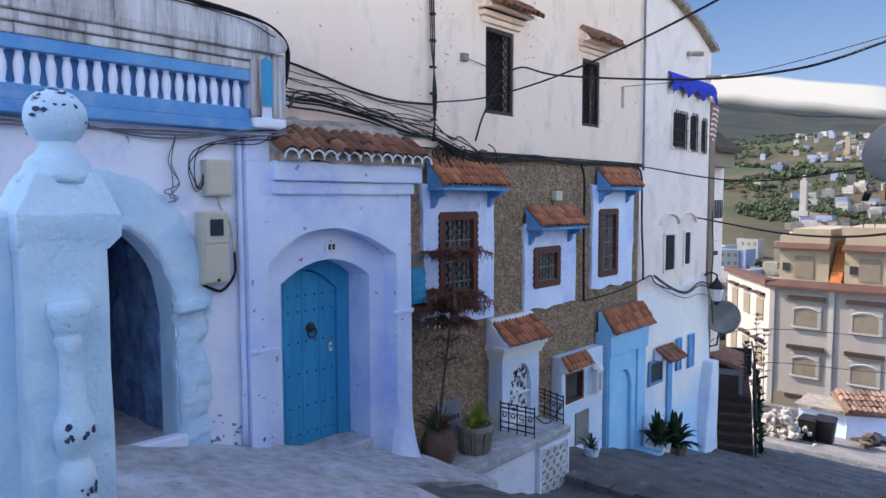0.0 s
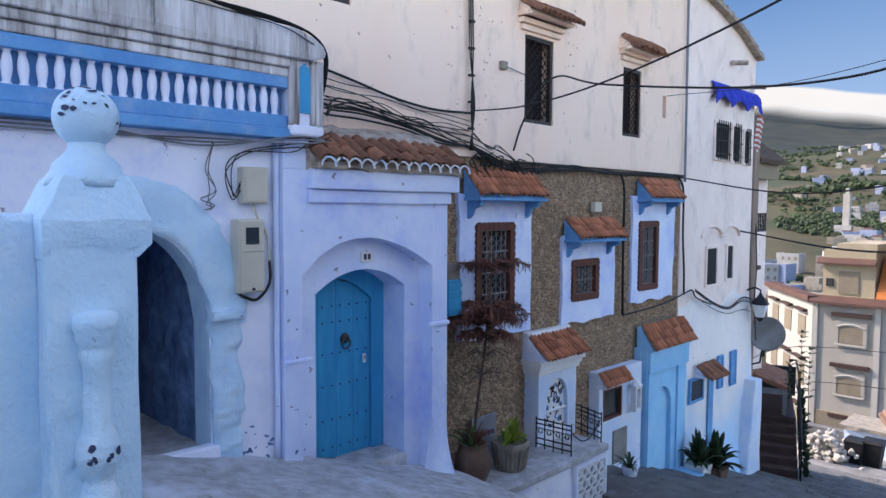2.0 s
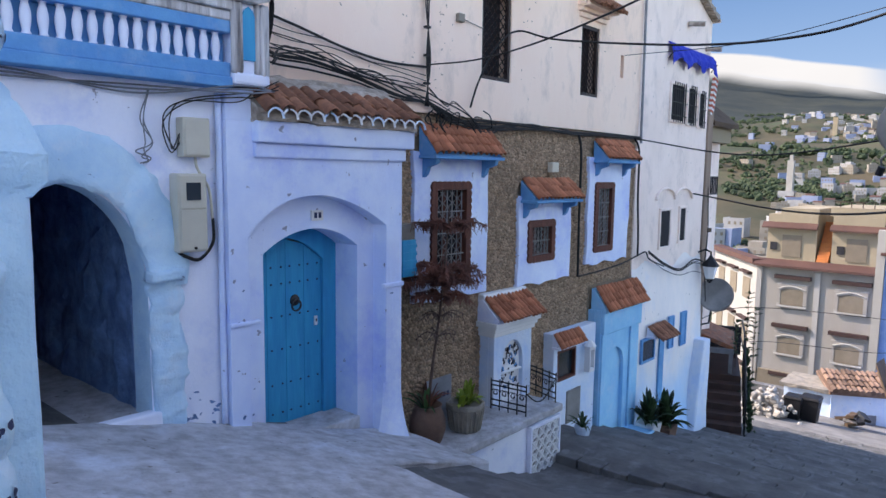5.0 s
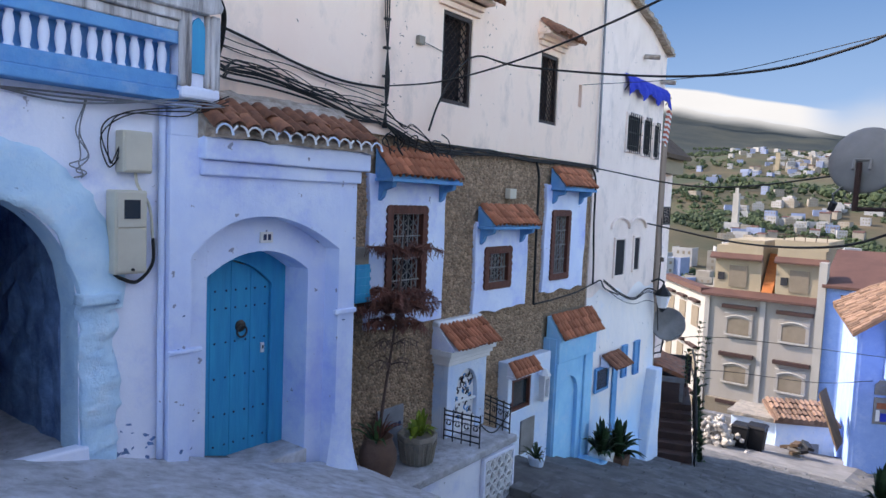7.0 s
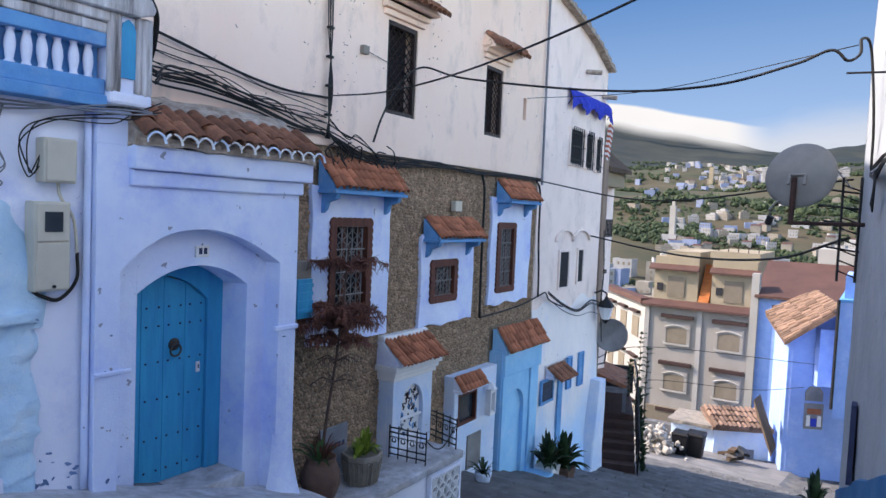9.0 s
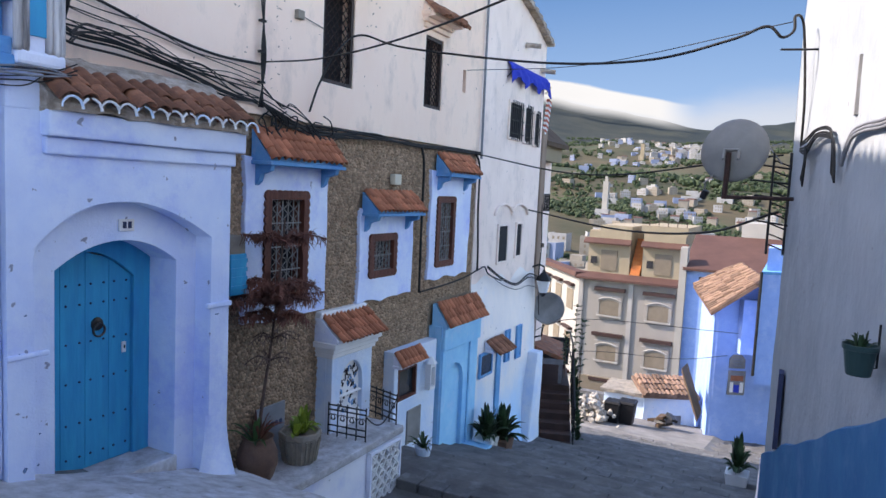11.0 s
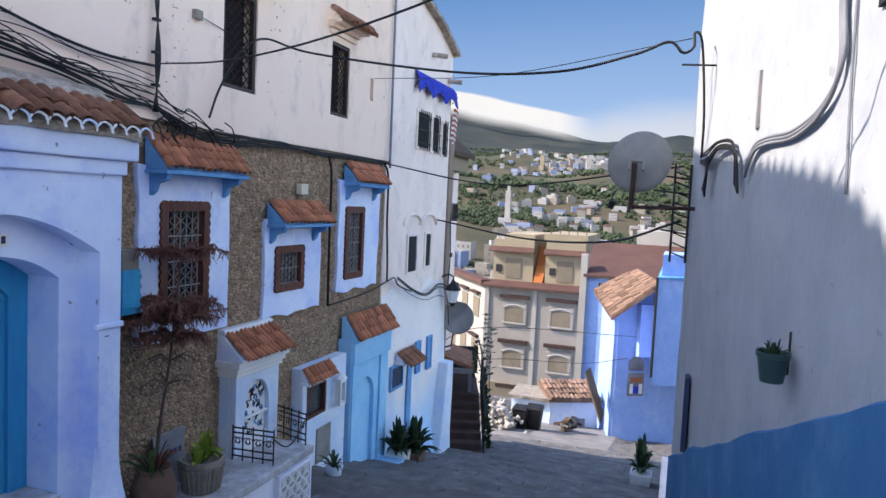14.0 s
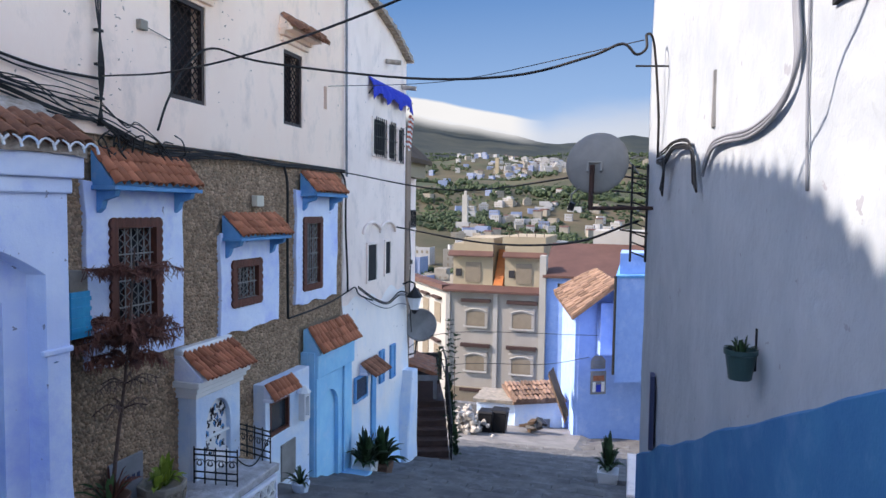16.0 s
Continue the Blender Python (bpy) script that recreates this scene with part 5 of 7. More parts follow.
shed = thing("shed", "low bluish whitewashed shed with a patched tile roof", "shed", at=(27, 0, -7.95))
bm = box(B(), 0.05, 1.5, 5.5, 7.2, 0, 2.62)
roughen(bm, 0.06, 0.8, 2.0, cuts=4)
part("body", bm, "skirt", shed)
bm = box(B(), -0.15, 1.6, 5.55, 7.3, 2.60, 2.74)
roughen(bm, 0.06, 0.35, cuts=5)
part("roof", bm, "stonepot", shed, "flat mud and rubble roof")
skew = Matrix.Translation((0, 5.6, 0)) @ Matrix.Rotation(radians(28), 4, "Z")
bm = box(B(), 0, 1.8, -2.1, 0, 0, 2.74)
roughen(bm, 0.05, 0.7, 2.0, cuts=4)
bm.transform(skew)
part("front_room", bm, "skirt", shed)
bm = prism(B(), [(-0.2, 2.74), (1.5, 3.06), (1.5, 2.94), (-0.2, 2.62)], -2.2, 0.1)
bm.transform(skew)
lean = part("roof", bm, "thatch", shed, "sloping roof of broken orange tiles")
for c in range(12):
    for q in range(4):
        y = -2.1 + 2.1 * (c + 0.5) / 12 + random.uniform(-0.02, 0.02)
        x = -0.26 + 0.42 * q
        z = 2.76 + 0.20 * (x + 0.2) + random.uniform(-0.015, 0.03)
        bm = tube(B(), [(x, y, z + 0.03), (x + 0.46, y, z + 0.10)], 0.10, 7, 0.08)
        bm.transform(skew)
        part("tile", bm, "thatch", lean)
bm = box(B(), -0.04, 0.03, -1.55, -0.9, 1.0, 1.9)
bm.transform(skew)
part("shutter", bm, "cablegrey", shed)

for k, (y, x, s) in enumerate(((5.73, 24.6, 0.95), (6.2, 24.4, 0.88))):
    b = thing("trash_bin", "black plastic rubbish bin by the shed", "bin", "rubbish bins", at=(x, y, street_z(x) + 0.19))
    bm = frustum(B(), 0.24 * s, 0.0, 0.32 * s, 0.85 * s)
    part("tub", bm, "black", b, bevel=0.03)
    part("lid", frustum(B(), 0.35 * s, 0.85 * s, 0.30 * s, 0.95 * s), "black", b, bevel=0.02)
for k in range(210):
    u = random.random()
    x, y = 24.2 + random.uniform(-1.0, 1.0), 6.95 + random.gauss(0, 0.4)
    h = max(0, 0.95 - abs(y - 6.95) * 0.8) * random.random()
    bm = bmesh.new()
    bmesh.ops.create_icosphere(bm, subdivisions=1, radius=random.uniform(0.05, 0.16))
    for v in bm.verts:
        v.co *= random.uniform(0.65, 1.2)
    bm.transform(Matrix.Translation((x, y, street_z(x) + 0.22 + h)))
    if k == 0:
        pile = thing("rubble_pile", "heap of whitish stone rubble in the sun", "rubble")
    part("stone", bm, "rubble", pile)
for k in range(9):
    x, y = 25.6 + random.uniform(-0.4, 0.4), 4.6 + random.uniform(-0.35, 0.35)
    if k == 0:
        junk = thing("scrap_pile", "pile of scrap boards and rubble by the shed", "junk")
    part("scrap", box(B(), -0.25, 0.25, -0.12, 0.12, 0, 0.1, pose(x, y, street_z(x) + 0.21 + 0.05 * k, random.uniform(-20, 20), random.uniform(-15, 15), random.uniform(0, 180))), ("rubble", "timber", "black")[k % 3], junk)
w = part("wall_low", box(B(), 30.6, 31.0, 6.6, 12, -11, -6.6), "concrete")
tagged(w, "low grey parapet wall at the street's end", "wall", kind="structure")

# row house at the bend with canopy and stairs -------------------------------------
row = thing("row_house", "narrow white house with balconies at the bend", "building", at=(0, 0, 0))
part("body", box(B(), 14.32, 17.3, 6.75, 12, -7, 4.2), "white", row)
part("corner_post", box(B(), 14.32, 14.60, 5.97, 6.5, -1.6, 4.0), "tanpost", row, bevel=0.02)
for x, z in ((15.55, 2.12),):
    bal = part("balcony", box(B(), x, x + 0.9, 6.45, 6.75, z - 0.10, z), "white", row)
    part("balcony_rail", slab_with_holes(B(), x, x + 0.9, z, z + 0.45, 6.45, 6.48, [(x + 0.03 + 0.11 * i, x + 0.125 + 0.11 * i, z + 0.04, z + 0.42) for i in range(8)]), "black", bal)
    part("window", box(B(), x + 0.2, x + 0.9, 6.72, 6.76, z + 0.1, z + 1.4), "dark", row)
part("balcony_underside", box(B(), 15.2, 16.2, 6.45, 6.75, 1.2, 1.30), "timber", row)
part("eave", prism(B(), [(6.30, 3.86), (6.9, 4.36), (6.9, 4.24), (6.30, 3.75)], 15.6, 17.3, turn), "timber", row)
part("eave_underside", box(B(), 15.6, 17.2, 6.45, 6.8, 3.4, 3.85), "beige", row)
for i in range(14):
    u = i / 13
    bm = tube(B(), [(14.36, 5.93 + 0.06 * u, 4.66 - 0.72 * u), (14.60, 5.96 + 0.06 * u, 4.62 - 0.72 * u)], 0.040, 6)
    part("striped_tile", bm, ("rust_awn", "ceramic")[i % 2], row)
can = thing("porch_canopy", "rusty tiled canopy over the stair door", "canopy", at=(16.3, 6.5, 0), rz=20)
bm = prism(B(), [(-0.75, -1.70), (0.55, -1.22), (0.55, -1.32), (-0.75, -1.80)], 0, 2.0, turn)
roughen(bm, 0.03, 0.3, cuts=3)
part("roof", bm, "tileold", can)
part("fringe", box(B(), 0, 2.0, -0.75, -0.70, -1.95, -1.75), "rust", can)
part("beam", box(B(), -0.05, 0.05, -0.7, 0.5, -1.85, -1.72), "cablegrey", can)
for y in (-0.68, 0.38):
    part("post", box(B(), 0, 0.09, y, y + 0.09, -3.2, -1.75), "cablegrey", can)
st = thing("outside_stairs", "dark brown tiled steps climbing to a doorway", "stairs", at=(14.55, 5.58, 0), rz=20)
for i in range(7):
    part("step", box(B(), 0.3 * i, 0.3 + 0.3 * i if i < 6 else 5, -0.62, 0.72, -5.6, -3.28 + 0.155 * i), "stairbrown", st, bevel=0.01)
# black block at the stair head: the darkness under the canopy as colour
part("shade_end_wall", box(B(), 4.2, 4.3, -0.7, 0.8, -2.4, -1.62), "dark", st)
hr = thing("stair_railing", "black iron railing beside the brown steps", "railing", at=(14.55, 5.58, 0), rz=20)
for i in range(9):
    x, z = 0.05 + 0.26 * i, -3.23 + 0.134 * i
    part("upright", tube(B(), [(x, -0.66, z - 0.2), (x, -0.66, z + 0.85)], 0.016, 5), "black", hr)
part("rail", tube(B(), [(0.05, -0.66, -2.4), (2.15, -0.66, -1.32), (3.6, -0.66, -1.30)], 0.025, 6), "black", hr)
part("rail", tube(B(), [(0.05, -0.66, -2.85), (2.15, -0.66, -1.77), (3.6, -0.66, -1.75)], 0.018, 6), "black", hr)

# hillside town ---------------------------------------------------------------------
def house_mesh(w, d, h, wall, storeys, roof):
    bm = B()
    box(bm, 0, d, 0, w, -6, h)
    box(bm, 0, d, 0, 0.25, h, h + 0.6)
    box(bm, 0, d, w - 0.25, w, h, h + 0.6)
    box(bm, 0, 0.25, 0.25, w - 0.25, h, h + 0.6)
    if storeys > 2:
        box(bm, d * 0.4, d, w * 0.2, w * 0.7, h, h + 2.4)
    nwall = len(bm.faces)
    for s in range(storeys):
        z = h * (s + 0.35) / storeys
        for i in range(max(2, int(w / 2.2)) if storeys else 0):
            y = 0.7 + i * 2.2
            if y + 0.9 < w:
                box(bm, -0.05, 0.02, y, y + 0.9, z, z + 1.2)
    nwin = len(bm.faces)
    if roof:
        prism(bm, [(-0.3, h + 0.6), (d + 0.3, h + 0.6), (d * 0.5, h + 1.9)], -0.2, w + 0.2)
    me = bpy.data.meshes.new("hillside_house")
    bmesh.ops.recalc_face_normals(bm, faces=bm.faces)
    bm.faces.ensure_lookup_table()
    for i, f in enumerate(bm.faces):
        f.material_index = 0 if i < nwall else (1 if i < nwin else 2)
    bm.to_mesh(me)
    bm.free()
    for m in (wall, "shutter", "brownroof"):
        me.materials.append(M[m])
    return me


rng = random.Random(7)
HM = [house_mesh(*a) for a in ((8, 7, 6.0, "farwhite", 2, False), (11, 8, 8.0, "farwhite", 3, False), (7, 6, 3.4, "farwhite", 1, True), (9, 7, 6.2, "farblue", 2, False), (8, 9, 4.0, "farwhite", 0, False),
                               (10, 8, 7.5, "fartan", 3, False), (14, 9, 5.0, "farwhite", 0, False), (8, 7, 5.5, "fartan", 0, True), (12, 8, 6.0, "farblue", 0, False), (9, 7, 4.5, "fartan", 2, False))]
spots = []
for _ in range(210):                                  # upper town
    spots.append((rng.uniform(560, 860), rng.gauss(0.17, 0.05), 0.52))
for _ in range(50):
    spots.append((rng.uniform(560, 760), rng.gauss(0.05, 0.06), 0.62))
for _ in range(44):                                   # white quarter
    spots.append((rng.uniform(255, 320), rng.gauss(0.15, 0.045), 0.42))
for _ in range(24):
    spots.append((rng.uniform(240, 420), rng.uniform(-0.05, 0.34), 0.42))
for _ in range(16):                                   # houses round the foot of the minaret
    spots.append((rng.uniform(226, 250), rng.uniform(0.20, 0.27), 0.42))
for _ in range(40):                                   # roofs down in the valley
    spots.append((rng.uniform(95, 190), rng.uniform(-0.04, 0.36), 0.6))
for d, slope, sc in spots:
    y = d * slope
    o = new("hillside_house", rng.choice(HM))
    o.matrix_basis = pose(d, y, far_z(d, y) + 0.5, 0, 0, rng.uniform(-25, 25)) @ Matrix.Scale(sc * rng.uniform(0.8, 1.15), 4)
    tagged(o, "small flat-roofed house on the hillside", "house", "hillside town")
mn = thing("minaret", "slender white square minaret above the houses", "minaret", "hillside town", at=(250, 63.3, 1.5))
part("shaft", box(B(), 0, 2.0, 0, 2.0, -8, 6.6), "beigewhite", mn)
part("lantern", box(B(), 0.5, 1.5, 0.5, 1.5, 6.6, 8.4), "beigewhite", mn)
mn = thing("minaret", "distant pale minaret in the upper town", "minaret", "hillside town", at=(600, 122, 36))
part("shaft", box(B(), 0, 3.2, 0, 3.2, -8, 13), "beige", mn)

# scrub and trees on the slopes
def clump_field(name, label, count, dlo, dhi, slo, shi, size, mat, seed):
    r = random.Random(seed)
    base = B()
    bmesh.ops.create_icosphere(base, subdivisions=1, radius=1)
    bv = np.array([v.co[:] for v in base.verts])
    bf = np.array([[v.index for v in f.verts] for f in base.faces])
    base.free()
    V, F = [], []
    for _ in range(count):
        d, s = r.uniform(dlo, dhi), r.uniform(slo, shi)
        y = d * s
        if noise.noise(Vector((d / 60, y / 60, seed))) < -0.02:
            continue
        z = far_z(d, y)
        for q in range(4):
            k = size * r.uniform(0.35, 1.0)
            j = np.array([[r.uniform(0.55, 1.3)] for _ in range(len(bv))])
            off = np.array([d + r.uniform(-1, 1) * size, y + r.uniform(-1, 1) * size, z + k * r.uniform(0.3, 1.0)])
            F.append(bf + len(V) * len(bv))
            V.append(bv * j * k * np.array([1, 1, r.uniform(0.7, 1.3)]) + off)
    me = bpy.data.meshes.new(name)
    me.from_pydata(np.concatenate(V).tolist(), [], np.concatenate(F).tolist())
    me.materials.append(M[mat])
    o = new(name, me)
    return tagged(o, label, "trees", kind="stuff")


clump_field("scrub_trees", "dark green trees scattered over the lower slopes", 3600, 80, 330, -0.08, 0.42, 0.95, "leafscrub", 3)
clump_field("hill_trees", "dark woods and bushes between the hillside houses", 5200, 330, 1150, -0.1, 0.42, 1.7, "leafscrub", 5)

# cloud behind the ridge: a smooth bright roll, and a hazier bank that it melts into
def cloud_sheet(name, label, x, slopes, tops, lows, tone, edge, fade, wisp, base=(-2, -1)):
    """An upright sheet far behind the ridge; its top edge thins out over edge, its ends over the slopes in fade."""
    bm = B()
    uvl = bm.loops.layers.uv.new("UVMap")
    rows = []
    for i in range(61):
        sl = slopes[0] + (slopes[-1] - slopes[0]) * i / 60
        hi, lo = float(np.interp(sl, slopes, tops)), float(np.interp(sl, slopes, lows))
        rows.append([(bm.verts.new((x, x * sl, lo + (hi - lo) * k / 6)), sl, k / 6) for k in range(7)])
    for a, b in zip(rows, rows[1:]):
        for k in range(6):
            f = bm.faces.new((a[k][0], b[k][0], b[k + 1][0], a[k + 1][0]))
            for lp, src in zip(f.loops, (a[k], b[k], b[k + 1], a[k + 1])):
                lp[uvl].uv = (src[1], src[2])
    m = bpy.data.materials.new(name)
    m.use_nodes = True
    nt, n = m.node_tree, m.node_tree.nodes
    n.remove(n["Principled BSDF"])
    uvn, sep, co, mp, nz = n.new("ShaderNodeUVMap"), n.new("ShaderNodeSeparateXYZ"), n.new("ShaderNodeTexCoord"), n.new("ShaderNodeMapping"), n.new("ShaderNodeTexNoise")
    mp.inputs["Scale"].default_value = (1, 0.35, 1)
    nz.inputs["Scale"].default_value, nz.inputs["Detail"].default_value, nz.inputs["Roughness"].default_value = 0.012, 6, 0.55
    nt.links.new(co.outputs["Object"], mp.inputs["Vector"])
    nt.links.new(mp.outputs["Vector"], nz.inputs["Vector"])
    nt.links.new(uvn.outputs["UV"], sep.inputs["Vector"])
    off, up, end, cover = n.new("ShaderNodeMath"), n.new("ShaderNodeMapRange"), n.new("ShaderNodeMapRange"), n.new("ShaderNodeMath")
    foot, both = n.new("ShaderNodeMapRange"), n.new("ShaderNodeMath")
    off.operation = "MULTIPLY_ADD"
    off.inputs[1].default_value = wisp
    nt.links.new(nz.outputs["Fac"], off.inputs[0])
    nt.links.new(sep.outputs["Y"], off.inputs[2])
    for node, (lo, hi), (a, b) in ((up, edge, (1, 0)), (end, fade, (0, 1)), (foot, base, (0, 1))):
        node.interpolation_type = "SMOOTHSTEP"
        node.inputs["From Min"].default_value, node.inputs["From Max"].default_value = lo, hi
        node.inputs["To Min"].default_value, node.inputs["To Max"].default_value = a, b
    nt.links.new(off.outputs["Value"], up.inputs["Value"])
    nt.links.new(sep.outputs["X"], end.inputs["Value"])
    both.operation = cover.operation = "MULTIPLY"
    nt.links.new(off.outputs["Value"], foot.inputs["Value"])
    nt.links.new(up.outputs["Result"], both.inputs[0])
    nt.links.new(foot.outputs["Result"], both.inputs[1])
    nt.links.new(both.outputs["Value"], cover.inputs[0])
    nt.links.new(end.outputs["Result"], cover.inputs[1])
    em, tp, mix, shade = n.new("ShaderNodeEmission"), n.new("ShaderNodeBsdfTransparent"), n.new("ShaderNodeMixShader"), n.new("ShaderNodeMixRGB")
    shade.blend_type = "MULTIPLY"
    shade.inputs["Fac"].default_value = 0.12
    shade.inputs["Color1"].default_value = (*tone, 1)
    nt.links.new(nz.outputs["Fac"], shade.inputs["Color2"])
    nt.links.new(shade.outputs["Color"], em.inputs["Color"])
    em.inputs["Strength"].default_value = 0.29
    nt.links.new(cover.outputs["Value"], mix.inputs["Fac"])
    nt.links.new(tp.outputs["BSDF"], mix.inputs[1])
    nt.links.new(em.outputs["Emission"], mix.inputs[2])
    nt.links.new(mix.outputs["Shader"], n["Material Output"].inputs["Surface"])
    return tagged(part(name, bm, m), label, "cloud", kind="structure")


cloud_sheet("backdrop_cloud", "smooth white roll of cloud lying along the mountain ridge", 1550, [0.10, 0.163, 0.2316, 0.2935, 0.344, 0.42, 0.6],
            [197, 213, 236, 258, 270, 282, 292], [140, 150, 172, 188, 205, 219, 228], (0.90, 0.97, 1.0), (1.03, 1.15), (0.125, 0.19), 0.26, (0.08, 0.55))
cloud_sheet("backdrop_haze", "pale hazy bank of cloud beyond the ridge", 3100, [-0.25, -0.011, 0.06, 0.106, 0.138, 0.2, 0.3],
            [540, 530, 520, 500, 460, 440, 430], [150] * 7, (0.62, 0.74, 0.88), (0.62, 1.12), (-0.6, -0.4), 0.22)


# clear sky far behind the ridge
bm = B()
uvl = bm.loops.layers.uv.new("UVMap")
f = bm.faces.new([bm.verts.new(q) for q in ((3400, -1600, -150), (3400, 3000, -150), (3400, 3000, 2600), (3400, -1600, 2600))])
for lp, uv in zip(f.loops, ((0, 0), (1, 0), (1, 1), (0, 1))):
    lp[uvl].uv = uv
sm_ = bpy.data.materials.new("clear_sky")
sm_.use_nodes = True
nt, n = sm_.node_tree, sm_.node_tree.nodes
n.remove(n["Principled BSDF"])
uvn, sep, rp, em = n.new("ShaderNodeUVMap"), n.new("ShaderNodeSeparateXYZ"), n.new("ShaderNodeValToRGB"), n.new("ShaderNodeEmission")
nt.links.new(uvn.outputs["UV"], sep.inputs["Vector"])
nt.links.new(sep.outputs["Y"], rp.inputs["Fac"])
rp.color_ramp.elements[0].position, rp.color_ramp.elements[1].position = 0.14, 0.48
rp.color_ramp.elements[0].color, rp.color_ramp.elements[1].color = (0.108, 0.175, 0.268, 1), (0.027, 0.076, 0.175, 1)
nt.links.new(rp.outputs["Color"], em.inputs["Color"])
nt.links.new(em.outputs["Emission"], n["Material Output"].inputs["Surface"])
o = part("backdrop_sky", bm, sm_)
tagged(o, "clear blue sky beyond the mountain ridge", "sky", kind="structure")


# white house details -----------------------------------------------------------------
def plain_window(name, label, x0, x1, z0, z1, y, mat="glass", frame="greyiron", bars=0):
    win = thing(name, label, "window", kind="structure")
    part("window_frame", slab_with_holes(B(), x0, x1, z0, z1, y - 0.02, y + 0.03, [(x0 + 0.05, x1 - 0.05, z0 + 0.05, z1 - 0.05)]), frame, win, bevel=0.006)
    part("pane", box(B(), x0 + 0.03, x1 - 0.03, y + 0.0, y + 0.012, z0 + 0.03, z1 - 0.03), mat, win)
    for i in range(bars):
        x = x0 + (x1 - x0) * (i + 1) / (bars + 1)
        part("bar", tube(B(), [(x, y - 0.05, z0), (x, y - 0.05, z1)], 0.012, 5), "black", win)
    for i in range(3 if bars else 0):
        z = z0 + (z1 - z0) * (i + 0.5) / 3
        part("bar", tube(B(), [(x0, y - 0.05, z), (x1, y - 0.05, z)], 0.010, 5), "black", win)
    return win


plain_window("window_9", "dark window with a potted plant in the white wall", 12.03, 12.57, 1.12, 1.93, Y - 0.01, "dark", "white")
plain_window("window_10", "narrow dark window in the white wall", 12.99, 13.36, 1.18, 1.95, Y - 0.01, "dark", "white")
for x0 in (11.90, 12.78):
    bm = B()
    pts = [(x0 + 0.4 - 0.46 * math.cos(math.pi * i / 12), Y - 0.02, 2.1 + 0.22 * math.sin(math.pi * i / 12)) for i in range(13)]
    w = part("trim_window_arch", tube(bm, pts, 0.03, 6), "white")
    tagged(w, "thin arched plaster drip mould over a window", "window trim", kind="structure")
plain_window("window_11", "barred upper window under the blue awning", 12.26, 13.0, 3.62, 4.40, Y - 0.01, "dark", "white", 6)
plain_window("window_12", "barred upper window under the blue awning", 13.10, 13.55, 3.60, 4.40, Y - 0.01, "dark", "white", 4)
plain_window("window_17", "narrow dark window at the house corner", 13.70, 14.05, 3.58, 4.35, Y - 0.01, "dark", "white", 3)
plain_window("window_13", "small blue-framed window low on the white house", 11.24, 11.84, -1.02, -0.54, Y - 0.12, "glass", "trimblue")
plain_window("window_14", "small blue window near the buttress", 12.50, 12.74, -0.95, -0.28, Y - 0.12, "trimblue", "trimblue")
plain_window("window_15", "small blue window near the corner", 13.12, 13.40, -1.0, -0.28, Y - 0.12, "trimblue", "trimblue")
d2 = thing("door_2", "narrow dark blue door in the white wall", "door", kind="structure")
part("door_leaf", box(B(), 12.08, 12.30, Y - 0.13, Y - 0.09, -2.75, -0.60), "trimblue", d2, bevel=0.01)
aw = thing("awning", "scalloped dark blue fabric awning over the barred windows", "awning")
bm = B()
rows = []
for i in range(37):
    x = 12.08 + 2.3 * i / 36
    sag = abs(math.sin(math.pi * i / 12))
    rows.append([bm.verts.new(p) for p in ((x, Y, 5.12), (x, Y - 0.07 - 0.02 * math.sin(i * 1.3), 5.02), (x, Y - 0.10 + 0.02 * math.sin(i * 0.9), 4.93), (x, Y - 0.11 + 0.02 * math.sin(i * 1.7), 4.68 + 0.17 * sag))])
for a, b in zip(rows, rows[1:]):
    for k in range(3):
        bm.faces.new((a[k], b[k], b[k + 1], a[k + 1]))
o = part("canvas", bm, "deepblue", aw)
sol = o.modifiers.new("thick", "SOLIDIFY")
sol.thickness = 0.015
for x in (12.1, 14.36):
    part("arm", tube(B(), [(x, Y, 4.80), (x, Y - 0.12, 4.95)], 0.012, 5), "black", aw)
bm = B()
for k in range(40):
    u = k / 39
    x = 10.95 + 3.4 * u
    zz = np.interp(x, [10.95, 12.4, 13.4, 14.35], [6.75, 6.48, 6.22, 5.84])
    box(bm, x - 0.05, x + 0.05, Y - 0.14, Y + 0.5, zz + 0.0, zz + 0.07 + 0.02 * (k % 3))
w = part("trim_roof_verge", bm, "mortar")
tagged(w, "dark weathered tile verge along the roof edge", "roof edge", kind="structure")
for x, z in ((13.0, 5.25 + 0.35), (14.0, 5.05 + 0.2)):
    sp = thing("roof_spout", "short dark clay water spout in the wall", "spout", "roof spouts")
    part("spout", tube(B(), [(x, Y, z), (x + 0.08, Y - 0.30, z - 0.03)], 0.05, 8), "mortar", sp)
ev = thing("eave", "row of old clay tiles along the eave", "eave")
for k in range(74):
    x = -3.9 + 0.2 * k
    z = TOP if x > 1.35 else float(np.interp(x, [p[0] for p in EAVE[::-1]], [p[1] for p in EAVE[::-1]]))
    o = new("roof_tile", TILE_OLD)
    o.parent = ev
    o.matrix_basis = pose(x, Y + 0.05, z + 0.03, 18, 0, random.uniform(-3, 3)) @ Matrix.Diagonal((1.45, 1.0, 1.45, 1))
part("eave_bed", box(B(), 1.35, 10.95, Y - 0.22, Y + 0.5, TOP, TOP + 0.03), "mortar", ev)
part("eave_bed", prism(B(), EAVE + [(x, z + 0.03) for x, z in EAVE[::-1]], Y - 0.22, Y + 0.5), "mortar", ev)

